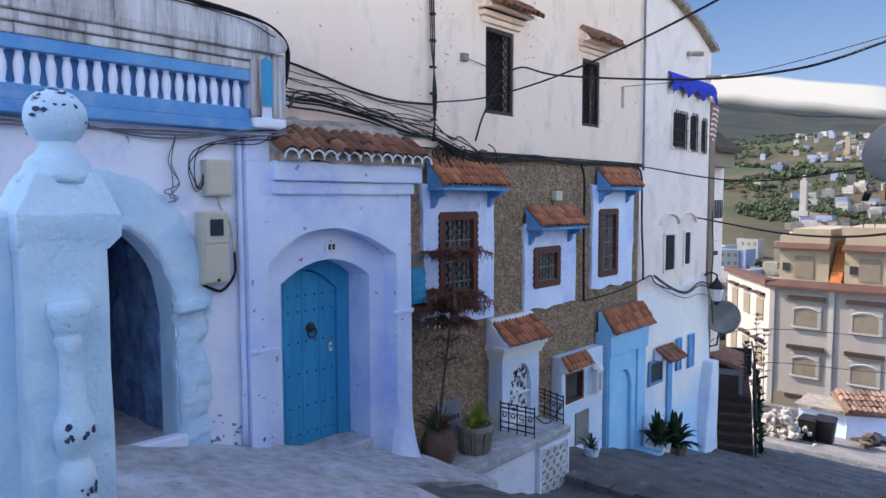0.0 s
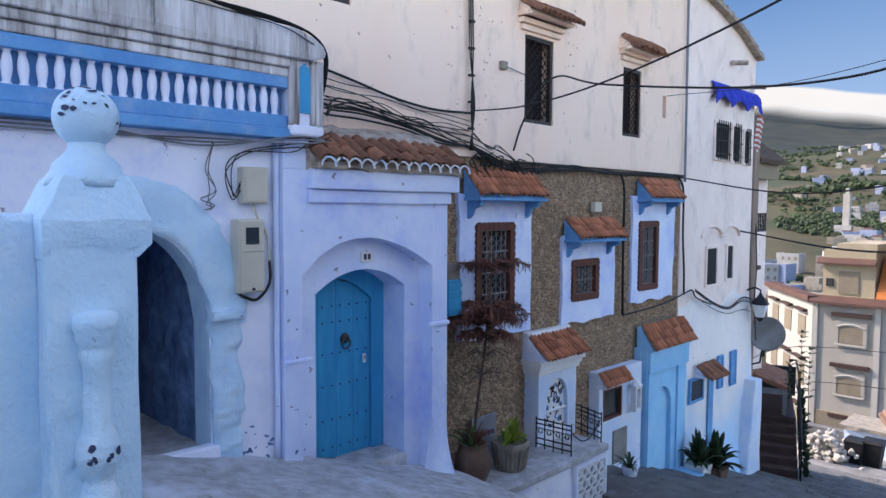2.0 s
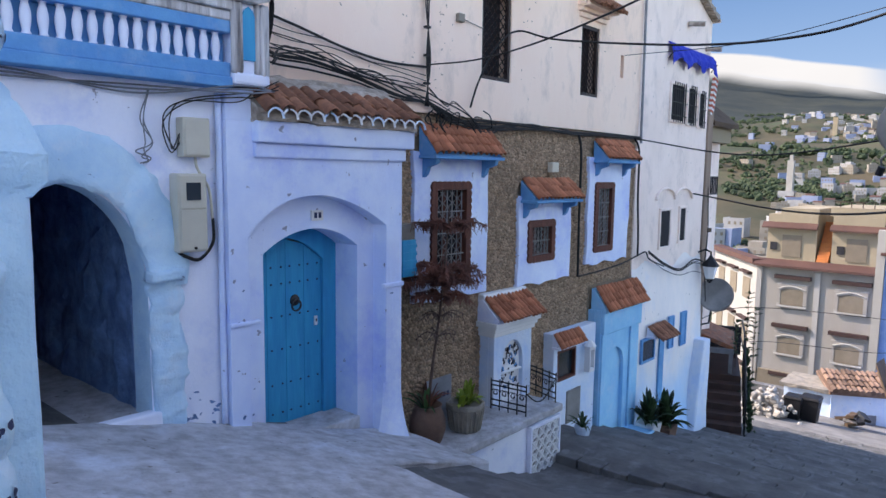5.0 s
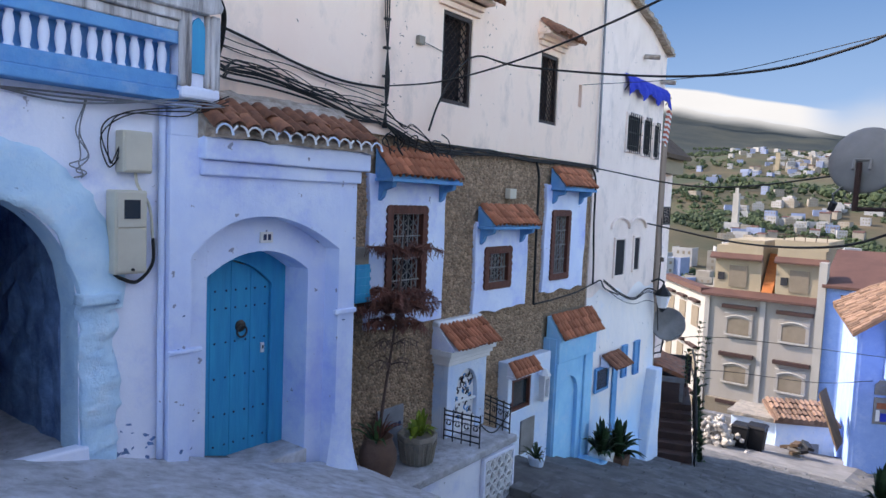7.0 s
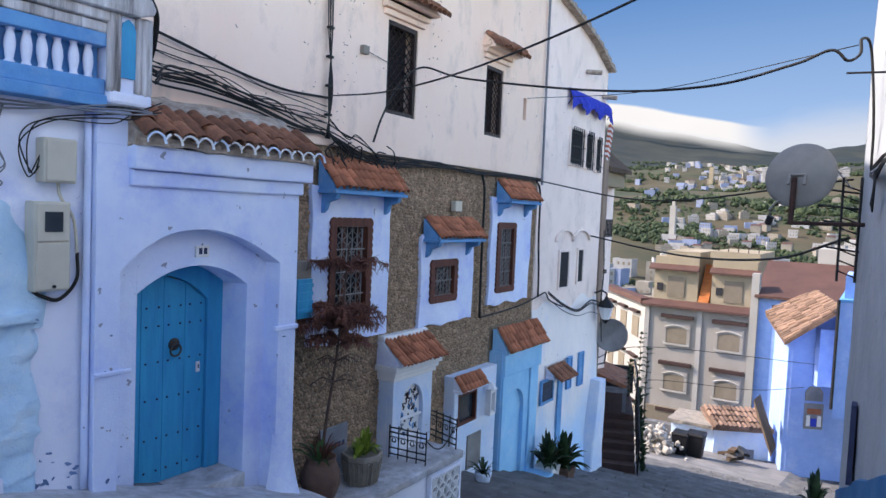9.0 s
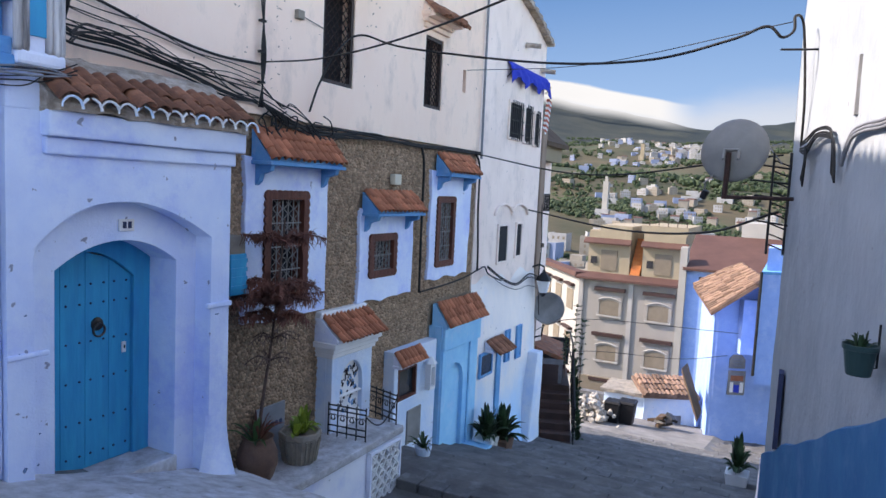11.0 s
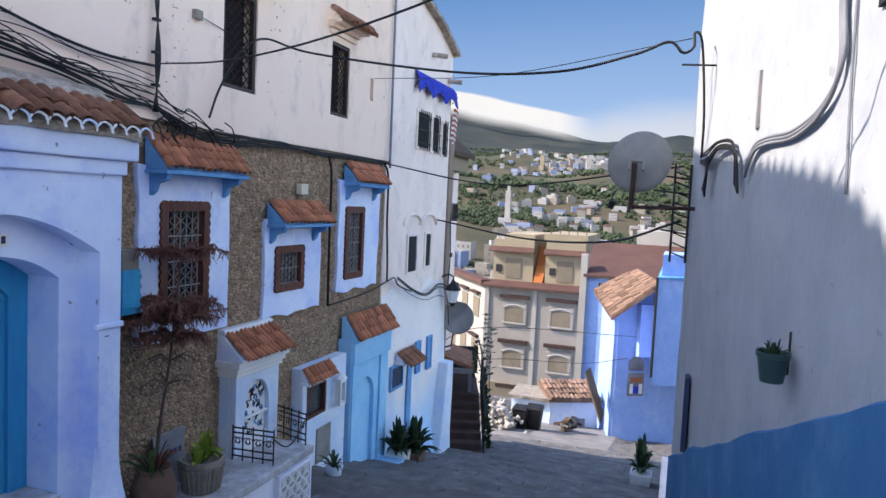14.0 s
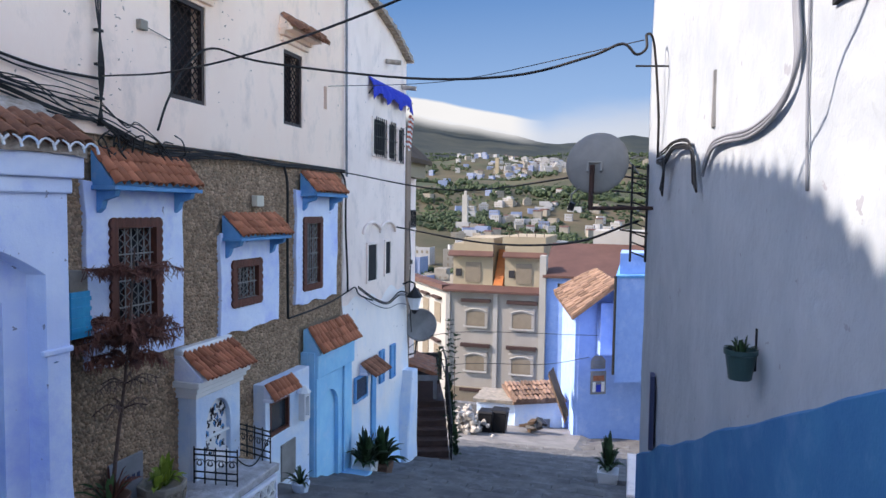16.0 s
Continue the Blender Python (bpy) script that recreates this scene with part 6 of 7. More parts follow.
# meters --------------------------------------------------------------------------------
m1 = thing("junction_box", "cream plastic junction box on the wall", "meter box", "meter boxes", at=(-0.075, 0, -0.005))
part("case", box(B(), 2.03, 2.26, WL - 0.12, WL, 2.68, 2.99), "meter", m1, bevel=0.012)
part("lid", box(B(), 2.045, 2.245, WL - 0.13, WL - 0.12, 2.695, 2.975), "meter", m1, bevel=0.004)
m2 = thing("electric_meter", "tall cream electricity meter box with a small dark window", "meter box", "meter boxes", at=(-0.085, 0, 0.0))
part("case", box(B(), 1.97, 2.22, WL - 0.14, WL, 1.92, 2.545), "meter", m2, bevel=0.015)
part("door", box(B(), 1.985, 2.205, WL - 0.152, WL - 0.14, 1.935, 2.26), "meter", m2, bevel=0.006)
part("door", box(B(), 1.985, 2.205, WL - 0.152, WL - 0.14, 2.27, 2.53), "meter", m2, bevel=0.006)
part("reading_window", box(B(), 2.035, 2.155, WL - 0.16, WL - 0.15, 2.335, 2.475), "glass", m2)
part("lock", tube(B(), [(2.10, WL - 0.165, 1.955), (2.10, WL - 0.15, 1.955)], 0.012, 8), "black", m2)

# number plaque, knocker, lock -----------------------------------------------------------
pl = thing("number_plaque", "small white enamel plaque with blue bars over the door", "plaque", at=(0.11, 0, 0))
part("plate", box(B(), 3.22, 3.36, 5.675, 5.70, 2.10, 2.20), "ceramic", pl, bevel=0.004)
part("bar", box(B(), 3.25, 3.28, 5.668, 5.675, 2.125, 2.18), "ink", pl)
part("bar", box(B(), 3.30, 3.33, 5.668, 5.675, 2.125, 2.18), "ink", pl)
kn = thing("door_knocker", "round iron ring knocker on the blue door", "knocker")
part("rose", lathe(B(), [(0.06, 0), (0.055, 0.012), (0.02, 0.02)], n=16), "brass", kn)
kn.matrix_basis = pose(3.42, 6.085, 1.26, 90, 0, 0)
part("ring", tube(B(), [(0.055 * math.cos(a * math.pi / 8), -0.05 + 0.055 * math.sin(a * math.pi / 8), 0.03) for a in range(17)], 0.010, 6), "brass", kn)
lk = thing("door_lock", "small pale metal lock plate on the door", "lock")
part("plate", box(B(), 3.66, 3.70, 6.07, 6.086, 0.96, 1.06), "ceramic", lk, bevel=0.004)
part("keyhole", box(B(), 3.675, 3.685, 6.062, 6.072, 1.0, 1.03), "black", lk)


# cables ------------------------------------------------------------------------------------
def spline(pts, n=8):
    p = [Vector(q) for q in pts]
    p = [p[0] * 2 - p[1]] + p + [p[-1] * 2 - p[-2]]
    out = []
    for i in range(1, len(p) - 2):
        for k in range(n):
            t = k / n
            out.append(0.5 * ((2 * p[i]) + (p[i + 1] - p[i - 1]) * t + (2 * p[i - 1] - 5 * p[i] + 4 * p[i + 1] - p[i + 2]) * t * t + (3 * p[i] - p[i - 1] - 3 * p[i + 1] + p[i + 2]) * t ** 3))
    out.append(p[-2])
    return out


def cable(label, pts, r=0.012, mat="cable", n=8):
    c = thing("cable", label, "cable", "street cables")
    part("strand", tube(B(), spline(pts, n), r, 6), mat, c, smooth=True)
    return c


YC = Y - 0.05
crng = random.Random(4)
for k in range(7):                                     # bundle along the top of the stone wall
    j = lambda s=0.05: crng.uniform(-s, s)
    cable("black cable of the thick bundle along the wall", [(5.22, YC - 0.02, 3.42 + j()), (5.6, YC - 0.03, 3.26 + j(0.07)), (6.1, YC - 0.04, 3.17 + j(0.08)), (6.7, YC - 0.03, 3.20 + j(0.06)),
           (7.4, YC - 0.02, 3.23 + j(0.04)), (8.1, YC, 3.23 + j(0.03)), (8.76, YC, 3.21 + j(0.02)), (9.8, YC, 3.24 + j(0.03)), (10.9, YC, 3.24 + j(0.02))], crng.uniform(0.009, 0.016))
for k in range(5):                                     # loops near the portal roof
    a, r0 = crng.uniform(5.3, 6.5), crng.uniform(0.12, 0.28)
    cable("loose black cable loop hanging on the wall", [(a + r0 * math.cos(q), YC - 0.06 - 0.03 * math.sin(q * 2), 3.24 - 0.10 * crng.random() + r0 * 0.7 * math.sin(q)) for q in [1.6 + 0.62 * i for i in range(11)]], 0.008)
for k in range(4):                                     # strands over the portal roof
    s = crng.uniform(-0.06, 0.10)
    cable("slack black cable lying over the portal roof", [(2.72, 5.60, 3.72 + s * 2.0), (2.95, 5.76, 3.60 + s), (3.5, 5.86, 3.60 + s), (4.1, 5.88, 3.53 + s * 0.6), (4.7, 5.92, 3.42 + s * 0.5), (5.22, YC, 3.40)], crng.uniform(0.007, 0.011))
cable("heavy black cable sagging across the cream wall", [(2.9, YC, 4.05), (3.4, YC, 3.96), (4.0, YC, 3.84), (4.6, YC, 3.78), (5.22, YC, 3.80)], 0.014)
cable("thin cable sagging across the cream wall", [(2.9, YC, 3.72), (3.6, YC, 3.70), (4.3, YC, 3.58), (5.22, YC, 3.52)], 0.008)
cable("thin cable sagging across the cream wall", [(2.9, YC, 3.88), (3.6, YC, 3.80), (4.2, YC, 3.62), (5.22, YC, 3.58)], 0.006)
wrng = random.Random(31)
for k in range(4):                                     # slack wires over the portal roof
    a, b = wrng.uniform(-0.05, 0.05), wrng.uniform(-0.05, 0.05)
    cable("slack black wire lying over the portal roof", [(2.72, 5.40, 3.52 + a), (3.0, 5.62, 3.66 + b), (3.45, 5.78, 3.68 + a), (3.9, 5.84, 3.62 + b), (4.35, 5.86, 3.60 + a * 1.3), (4.8, 5.93, 3.50 + b), (5.22, YC, 3.42 + a)], wrng.uniform(0.006, 0.011))
for k in range(4):
    a, b = wrng.uniform(-0.06, 0.06), wrng.uniform(-0.08, 0.08)
    cable("thin wire strung over the cream wall", [(2.8, YC, 3.98 - 0.07 * k), (3.3, YC, 3.90 - 0.07 * k + a), (3.8, YC, 3.88 - 0.06 * k), (4.3, YC, 3.76 - 0.05 * k + b * 0.5), (4.8, YC, 3.74 - 0.05 * k), (5.22, YC, 3.70 - 0.06 * k)], 0.005)
for k in range(4):                                     # tangle under the riser
    a, b = wrng.uniform(-0.1, 0.1), wrng.uniform(-0.08, 0.08)
    cable("black cable loop hanging below the riser", [(5.24, YC, 3.5 + a), (5.42 + a, YC - 0.06, 3.42 + b), (5.7 + b, YC - 0.08, 3.34 + a), (6.0 + a, YC - 0.06, 3.26 - abs(b)), (6.25 + b, YC - 0.07, 3.02 + a), (6.45 + a, YC - 0.05, 3.12), (6.6 + b, YC, 3.26)], wrng.uniform(0.005, 0.009))
for k in range(5):                                     # riser
    s = 0.017 * (k - 2)
    cable("black cable of the riser up the cream wall", [(5.16 + s, YC, 7.2), (5.19 + s * 0.8, YC, 6.0), (5.22 + s + 0.01 * (k % 2), YC - 0.01, 4.6), (5.24 - s, YC - 0.02, 3.9), (5.24 + s, YC, 3.35)], 0.007)
for k in range(9):
    cl = thing("cable_clip", "black clip binding the riser cables", "clip", "cable clips")
    part("strap", box(B(), 5.19, 5.265, YC - 0.03, YC + 0.02, 3.6 + 0.32 * k, 3.625 + 0.32 * k), "cable", cl)
cable("black conduit down the stone wall", [(8.76, YC, 3.2), (8.84, YC - 0.01, 2.9), (8.86, YC, 2.0), (8.88, YC, 0.93)], 0.020)
cable("black conduit along the stone wall", [(8.88, YC, 0.93), (9.6, YC, 0.95), (10.4, YC, 1.0), (11.1, YC, 1.10), (11.3, YC - 0.04, 1.14), (11.5, YC - 0.04, 0.98), (11.96, YC - 0.12, 0.82)], 0.014)
cable("black drain cable beside the white house", [(10.7, YC, 3.24), (10.92, YC, 3.0), (10.95, YC, 2.2), (11.03, YC, 1.5), (11.05, YC, 1.08)], 0.018)
cable("grey pipe running up the house joint", [(10.93, YC, 6.9), (10.95, YC, 5.0), (10.97, YC, 3.4), (10.98, YC, 3.15)], 0.022, "cablegrey")
for k in range(5):
    s = crng.uniform(-0.08, 0.08)
    cable("loose cable along the whitewashed wall", [(11.3, YC - 0.1, 1.1 + s), (12.0, YC - 0.14, 0.80 + s), (12.8, YC - 0.12, 0.62 + s), (13.6, YC - 0.10, 0.68 + s * 2), (14.4, YC - 0.1, 0.5 + s * 2)], crng.uniform(0.006, 0.010))
for k in range(3):
    s = crng.uniform(-0.2, 0.2)
    cable("loose cable down the house corner", [(14.30, YC - 0.05, 2.2 + s), (14.34, YC - 0.08, 1.4), (14.2 + s * 0.3, YC - 0.1, 0.7), (14.32, YC - 0.12, -0.2)], 0.010)
cable("black overhead cable rising over the street", [(5.26, YC, 3.83), (4.47, 4.52, 3.66), (3.68, 3.10, 3.62), (2.89, 1.68, 3.71), (2.10, 0.25, 3.94)], 0.008)
cable("black overhead cable sagging across the street", [(6.05, YC, 3.40), (6.16, YC - 0.05, 3.75), (6.5, YC - 0.05, 4.2), (7.05, YC, 4.50), (6.95, 5.2, 4.28), (6.8, 3.4, 4.0), (6.56, 2.2, 3.93), (6.47, 1.45, 4.06), (6.45, 1.15, 4.16), (6.46, 1.02, 4.06), (6.50, 0.93, 4.12), (6.56, 0.93, 4.26), (6.75, 0.86, 4.22), (6.8, 0.80, 3.6), (6.85, 0.79, 3.15)], 0.013)
cable("thin overhead wire across the street", [(10.2, YC, 4.6), (8.6, 3.4, 4.30), (6.6, 0.95, 4.22)], 0.005)
cable("black overhead cable low across the street", [(10.7, YC, 3.22), (9.5, 3.5, 2.88), (7.65, 0.95, 3.1)], 0.011)
cable("black overhead cable from the far corner", [(13.6, YC, 2.2), (11.5, 3.6, 2.02), (9.3, 1.9, 2.15), (7.75, 0.95, 2.5)], 0.016)
cable("thin wire across the street's end", [(14.4, 6.4, -0.9), (20.0, 6.39, -1.23), (26.0, 2.3, -2.12)], 0.010)
cable("thin wire across the street's end", [(14.8, 6.4, -1.6), (20.0, 6.19, -2.21), (24.0, 4.0, -2.92), (26.2, 2.6, -3.02)], 0.010)
for k in range(3):
    s = 0.03 * k
    j = lambda q=0.05: crng.uniform(-q, q)
    cable("dark cable at the meter boxes", [(1.96, WL - 0.06, 2.85 - s + j()), (1.88 + j(0.04), WL - 0.05, 2.76 + j()), (1.86 + j(0.03), WL - 0.05, 2.93 + j()), (2.05 + j(), WL - 0.05, 3.08 + j(0.04)), (2.40, WL - 0.16, 3.16 + j(0.04)), (2.55, 5.42, 3.20 + j(0.03)), (2.75, 5.36, 3.30 + j())], 0.005)
    cable("cable under the balcony", [(-2.0, WL - 0.04, 3.20 - s), (0.5, WL - 0.05, 3.17 + s), (1.6, WL - 0.05, 3.20 - s), (2.4, WL - 0.22, 3.20 + s), (2.72, 5.38, 3.24)], 0.007, "cablegrey")
    cable("worn cable down the passage wall", [(1.70 + j(), WL - 0.03, 3.18), (1.68 + j(0.03), WL - 0.04, 2.95), (1.72 + j(0.03), WL - 0.04, 2.78), (1.64 + j(), WL - 0.05, 2.70 + j(0.03)), (1.74 + j(), WL - 0.05, 2.64 + j(0.03)), (1.66 + j(0.06), WL - 0.04, 2.62)], 0.005, "cablegrey")
cable("white cable below the junction box", [(2.08, WL - 0.06, 2.68), (2.10, WL - 0.06, 2.58), (2.20, WL - 0.05, 2.42), (2.23, WL - 0.05, 2.15)], 0.012, "meter")
cable("black cable curling under the meter", [(2.23, WL - 0.05, 2.18), (2.22, WL - 0.06, 1.98), (2.10, WL - 0.06, 1.85), (1.98, WL - 0.06, 1.88), (1.92, WL - 0.06, 1.92)], 0.014)
cable("lavender pipe beside the portal", [(2.30, WL - 0.05, 3.2), (2.30, WL - 0.05, 1.8), (2.30, WL - 0.05, 0.4)], 0.03, "peri")

for k in range(4):
    s = 0.016 * k
    cable("black cable lying along the balcony capping", [(-0.6, 5.47 + s, 4.36), (0.6, 5.46 + s, 4.33 - s * 0.4), (1.4, 5.44 + s, 4.28 + s * 0.5), (2.0, 5.40 + s, 4.25 - s * 0.6), (2.38, 5.38 + s, 4.205), (2.60, 5.37 + s, 4.13 + s * 0.4), (2.715, 5.38 + s, 4.0), (2.735, 5.42 + s, 3.80), (2.74, 5.50, 3.62 - s)], 0.008)
cable("thin wire along the cement capping", [(-0.6, 5.42, 4.30), (0.6, 5.38, 4.245), (1.5, 5.345, 4.20), (2.2, 5.335, 4.16), (2.55, 5.335, 4.06)], 0.005)
wb = thing("junction_box", "small grey junction box on the cream wall", "junction box", at=(5.80, Y, 4.42))
part("case", box(B(), 0, 0.11, -0.06, 0.01, 0, 0.10), "stonepot", wb, bevel=0.008)
cable("thin wire from the small box to the grille", [(5.90, YC + 0.03, 4.47), (6.1, YC + 0.02, 4.44), (6.34, YC + 0.04, 4.42)], 0.005)
# scars where plaster has fallen from the cream wall
scar = random.Random(9)
for k in range(110):
    if k % 4 == 3:
        x, z = scar.uniform(2.9, 10.6), scar.uniform(3.5, 6.2)
    else:
        x, z = scar.choice((5.48, 5.48, 5.0, 7.3)) + scar.gauss(0, 0.12), scar.uniform(3.55, 6.0)
    if not any(a - 0.05 < x < b + 0.05 and c - 0.05 < z < d + 0.4 for a, b, c, d in ((6.33, 6.97, 3.80, 4.96), (8.84, 9.41, 3.82, 4.91), (2.75, 3.45, 4.72, 5.9), (10.16, 10.28, 4.23, 4.61))):
        flake(x, Y - 0.001, z, scar.uniform(0.004, 0.017), wall_cream, "scar")

# right-hand wall --------------------------------------------------------------------------------
dish = thing("satellite_dish", "grey satellite dish on a rusty iron arm", "satellite dish", at=(7.15, 1.41, 3.13))
R = Matrix.Rotation(radians(-12), 4, "Z") @ Matrix.Rotation(radians(14), 4, "Y")
prof = [(0.004, 0.0)] + [(0.335 * i / 10, 0.075 * (i / 10) ** 2) for i in range(1, 11)]
bm = lathe(B(), prof + [(0.338, 0.082), (0.325, 0.086)] + [(0.32 * i / 10, 0.012 + 0.072 * (i / 10) ** 2) for i in range(9, 0, -1)], n=36)
bm.transform(R @ Matrix.Rotation(radians(90), 4, "Y"))
part("reflector", bm, "dish", dish, smooth=True)
bm = B()
for a, b in (((-0.02, 0.07, -0.02), (-0.10, 0.07, -0.12)), ((-0.02, -0.07, -0.02), (-0.10, -0.07, -0.12)), ((-0.02, 0.07, -0.02), (-0.02, -0.07, -0.02))):
    tube(bm, [a, b], 0.014, 6)
part("mount", bm, "dish", dish)
part("mast", tube(B(), [(-0.08, 0.02, -0.05), (-0.08, 0.03, -0.52)], 0.026, 8), "rust", dish)
part("arm", tube(B(), [(-0.08, 0.04, -0.50), (0.1, -0.64, -0.49)], 0.020, 6), "rust", dish)
part("feed_arm", tube(B(), [(0.02, 0.16, -0.28), (0.05, 0.24, -0.36), (0.25, 0.26, -0.44)], 0.010, 6), "greyiron", dish)
part("feed", tube(B(), [(0.02, 0.22, -0.44), (0.04, 0.25, -0.52)], 0.035, 8), "black", dish)
an = thing("aerial_mast", "black iron lattice bracket with aerial rods", "aerial", at=(7.6, 0.95, 0))
for dy in (-0.08, 0.08):
    part("rod", tube(B(), [(0, dy, 2.05), (0, dy, 3.12)], 0.014, 5), "black", an)
for k in range(9):
    part("rung", tube(B(), [(0, -0.08, 2.1 + 0.11 * k), (0, 0.08, 2.16 + 0.11 * k)], 0.008, 4), "black", an)
for z, l in ((2.62, 0.24), (2.78, 0.30), (2.94, 0.2), (2.35, 0.2)):
    part("element", tube(B(), [(0, -l, z), (0, l, z + 0.05)], 0.010, 4), "black", an)
part("aerial_arm", tube(B(), [(0, 0.0, 3.0), (0, 0.14, 3.18), (-0.02, 0.02, 3.22)], 0.008, 4), "cablegrey", an)

RN = Vector((-0.131, 0.991, 0))
def onw(x, z, d=0.03):
    return Vector((x, RW(x), z)) + RN * d


for k in range(3):
    s = 0.02 * k
    cable("grey pipe bent across the white wall", [onw(3.33 + s, 5.6), onw(3.29 + s, 4.2), onw(3.24 + s, 3.6), onw(3.19 + s, 3.30 - s), onw(3.40 + s, 3.13 - s), onw(3.86, 3.06 - s), onw(4.4, 3.08 - s), onw(4.72, 3.06 - s), onw(4.9, 2.95 - s), onw(4.95, 2.86)], 0.011, "cablegrey")
cable("thin grey wire down the white wall", [onw(3.12, 5.6, 0.015), onw(3.13, 3.5, 0.015), onw(3.07, 2.7, 0.015)], 0.007, "cablegrey")
for k in range(6):
    s = crng.uniform(-0.04, 0.04)
    cable("clump of black cables on the white wall", [onw(6.95, 3.12 + s), onw(6.4, 3.10 + s * 2, 0.05), onw(5.9, 3.16 + s, 0.06), onw(5.4, 3.12 + s, 0.05), onw(5.2 + s, 3.02, 0.05), onw(5.1 + s * 2, 2.78 + s, 0.05)], 0.008)
    cable("dangling black cable end", [onw(6.4 + s, 3.1, 0.06), onw(6.3 + s, 2.95, 0.07), onw(6.45 + s * 2, 2.78 + s, 0.06)], 0.008)
hk = thing("wall_hook", "short iron cable hook at the wall corner", "hook")
part("rod", tube(B(), [(6.62, 0.70, 3.97), (6.45, 1.02, 3.95)], 0.010, 5), "black", hk)
sl = thing("window_slit", "narrow grey slit in the white wall", "slit", kind="structure")
bm = box(B(), 4.76, 4.84, -0.02, 0.006, 3.18, 3.56)
bm.transform(Matrix.Translation((0, RW(4.81) + 0.008, 0)))
part("slit", bm, "greyiron", sl)
dn = thing("door_slit", "tall narrow dark blue slot near the wall corner", "slot", kind="structure")
bm = box(B(), 6.66, 6.86, -0.02, 0.024, 0.27, 1.0)
bm.transform(Matrix.Translation((0, RW(6.76) + 0.03, 0)))
part("slot_leaf", bm, "ink", dn)
uw = thing("window_16", "small dark barred window high in the white wall", "window", kind="structure")
bm = box(B(), 2.35, 2.86, -0.03, 0.012, 3.42, 3.9)
bm.transform(Matrix.Translation((0, RW(2.6) + 0.05, 0)))
part("pane", bm, "dark", uw)


# plants -------------------------------------------------------------------------------------------
def blade(bm, base, tip, w, droop=0.1, n=4):
    """A strap leaf with a fold along its middle."""
    base, tip = Vector(base), Vector(tip)
    side = (tip - base).cross(Vector((0, 0, 1)))
    side = side.normalized() if side.length > 1e-4 else Vector((1, 0, 0))
    rows = []
    for i in range(n + 1):
        u = i / n
        c = base.lerp(tip, u) + Vector((0, 0, droop * math.sin(math.pi * u)))
        ww = w * math.sin(math.pi * (0.15 + 0.83 * u)) * (1 if u < 1 else 0.1)
        rows.append([bm.verts.new(c - side * ww), bm.verts.new(c - Vector((0, 0, ww * 0.5))), bm.verts.new(c + side * ww)])
    for a, b in zip(rows, rows[1:]):
        for k in range(2):
            bm.faces.new((a[k], a[k + 1], b[k + 1], b[k]))


def leafy(parent, c, count, length, w, mat, seed, spread=1.0, up=1.0):
    r = random.Random(seed)
    for i in range(count):
        a, e = r.uniform(0, 6.283), r.uniform(0.15, 1.0)
        l = length * r.uniform(0.6, 1.1)
        tip = Vector(c) + Vector((math.cos(a) * l * spread * (1.1 - e), math.sin(a) * l * spread * (1.1 - e), l * up * e))
        bm = B()
        blade(bm, Vector(c) + Vector((math.cos(a) * 0.03, math.sin(a) * 0.03, 0)), tip, w * r.uniform(0.7, 1.2), l * 0.18)
        part("leaf", bm, mat, parent)


jar = thing("clay_jar", "rounded brown clay jar planter on the terrace", "planter", at=(4.93, 5.60, -0.60))
part("jar", lathe(B(), [(0.13, 0.0), (0.17, 0.06), (0.215, 0.2), (0.21, 0.32), (0.17, 0.42), (0.15, 0.46), (0.17, 0.49), (0.15, 0.49), (0.12, 0.44), (0.02, 0.42)], n=24), "clay", jar, smooth=True)
leafy(jar, (0, 0, 0.44), 16, 0.42, 0.02, "deadleaf", 2, 1.1, 0.9)
leafy(jar, (-0.05, 0, 0.44), 8, 0.38, 0.022, "leaf", 3, 1.1, 0.9)
tub = thing("stone_planter", "fluted grey stone planter with a yellow-green shrub", "planter", at=(5.60, 5.58, -0.60))
bm = lathe(B(), [(0.17 + 0.0, 0.0), (0.185, 0.02), (0.235, 0.28), (0.245, 0.30), (0.245, 0.36), (0.21, 0.36), (0.20, 0.30), (0.02, 0.29)], n=8)
part("tub", bm, "stonepot", tub, bevel=0.01)
for k in range(24):
    a = 6.283 * k / 24
    part("flute", tube(B(), [(0.185 * math.cos(a), 0.185 * math.sin(a), 0.02), (0.228 * math.cos(a), 0.228 * math.sin(a), 0.28)], 0.014, 5), "stonepot", tub)
leafy(tub, (0.04, 0, 0.32), 34, 0.34, 0.035, "leafyellow", 5, 0.8, 1.0)
leafy(tub, (-0.08, 0, 0.32), 14, 0.28, 0.035, "leafyellow", 6, 1.0, 0.8)
plq = thing("stone_plaque", "grey slate plaque leaning on the pebble wall", "plaque", at=(5.45, 5.93, -0.6))
part("slab", box(B(), -0.22, 0.26, -0.03, 0.0, 0.0, 0.62), "cablegrey", plq, bevel=0.01)
for k in range(4):
    part("marking_bar", box(B(), -0.05 + 0.07 * k, -0.01 + 0.07 * k, -0.036, -0.03, 0.36, 0.42), "ink", plq)

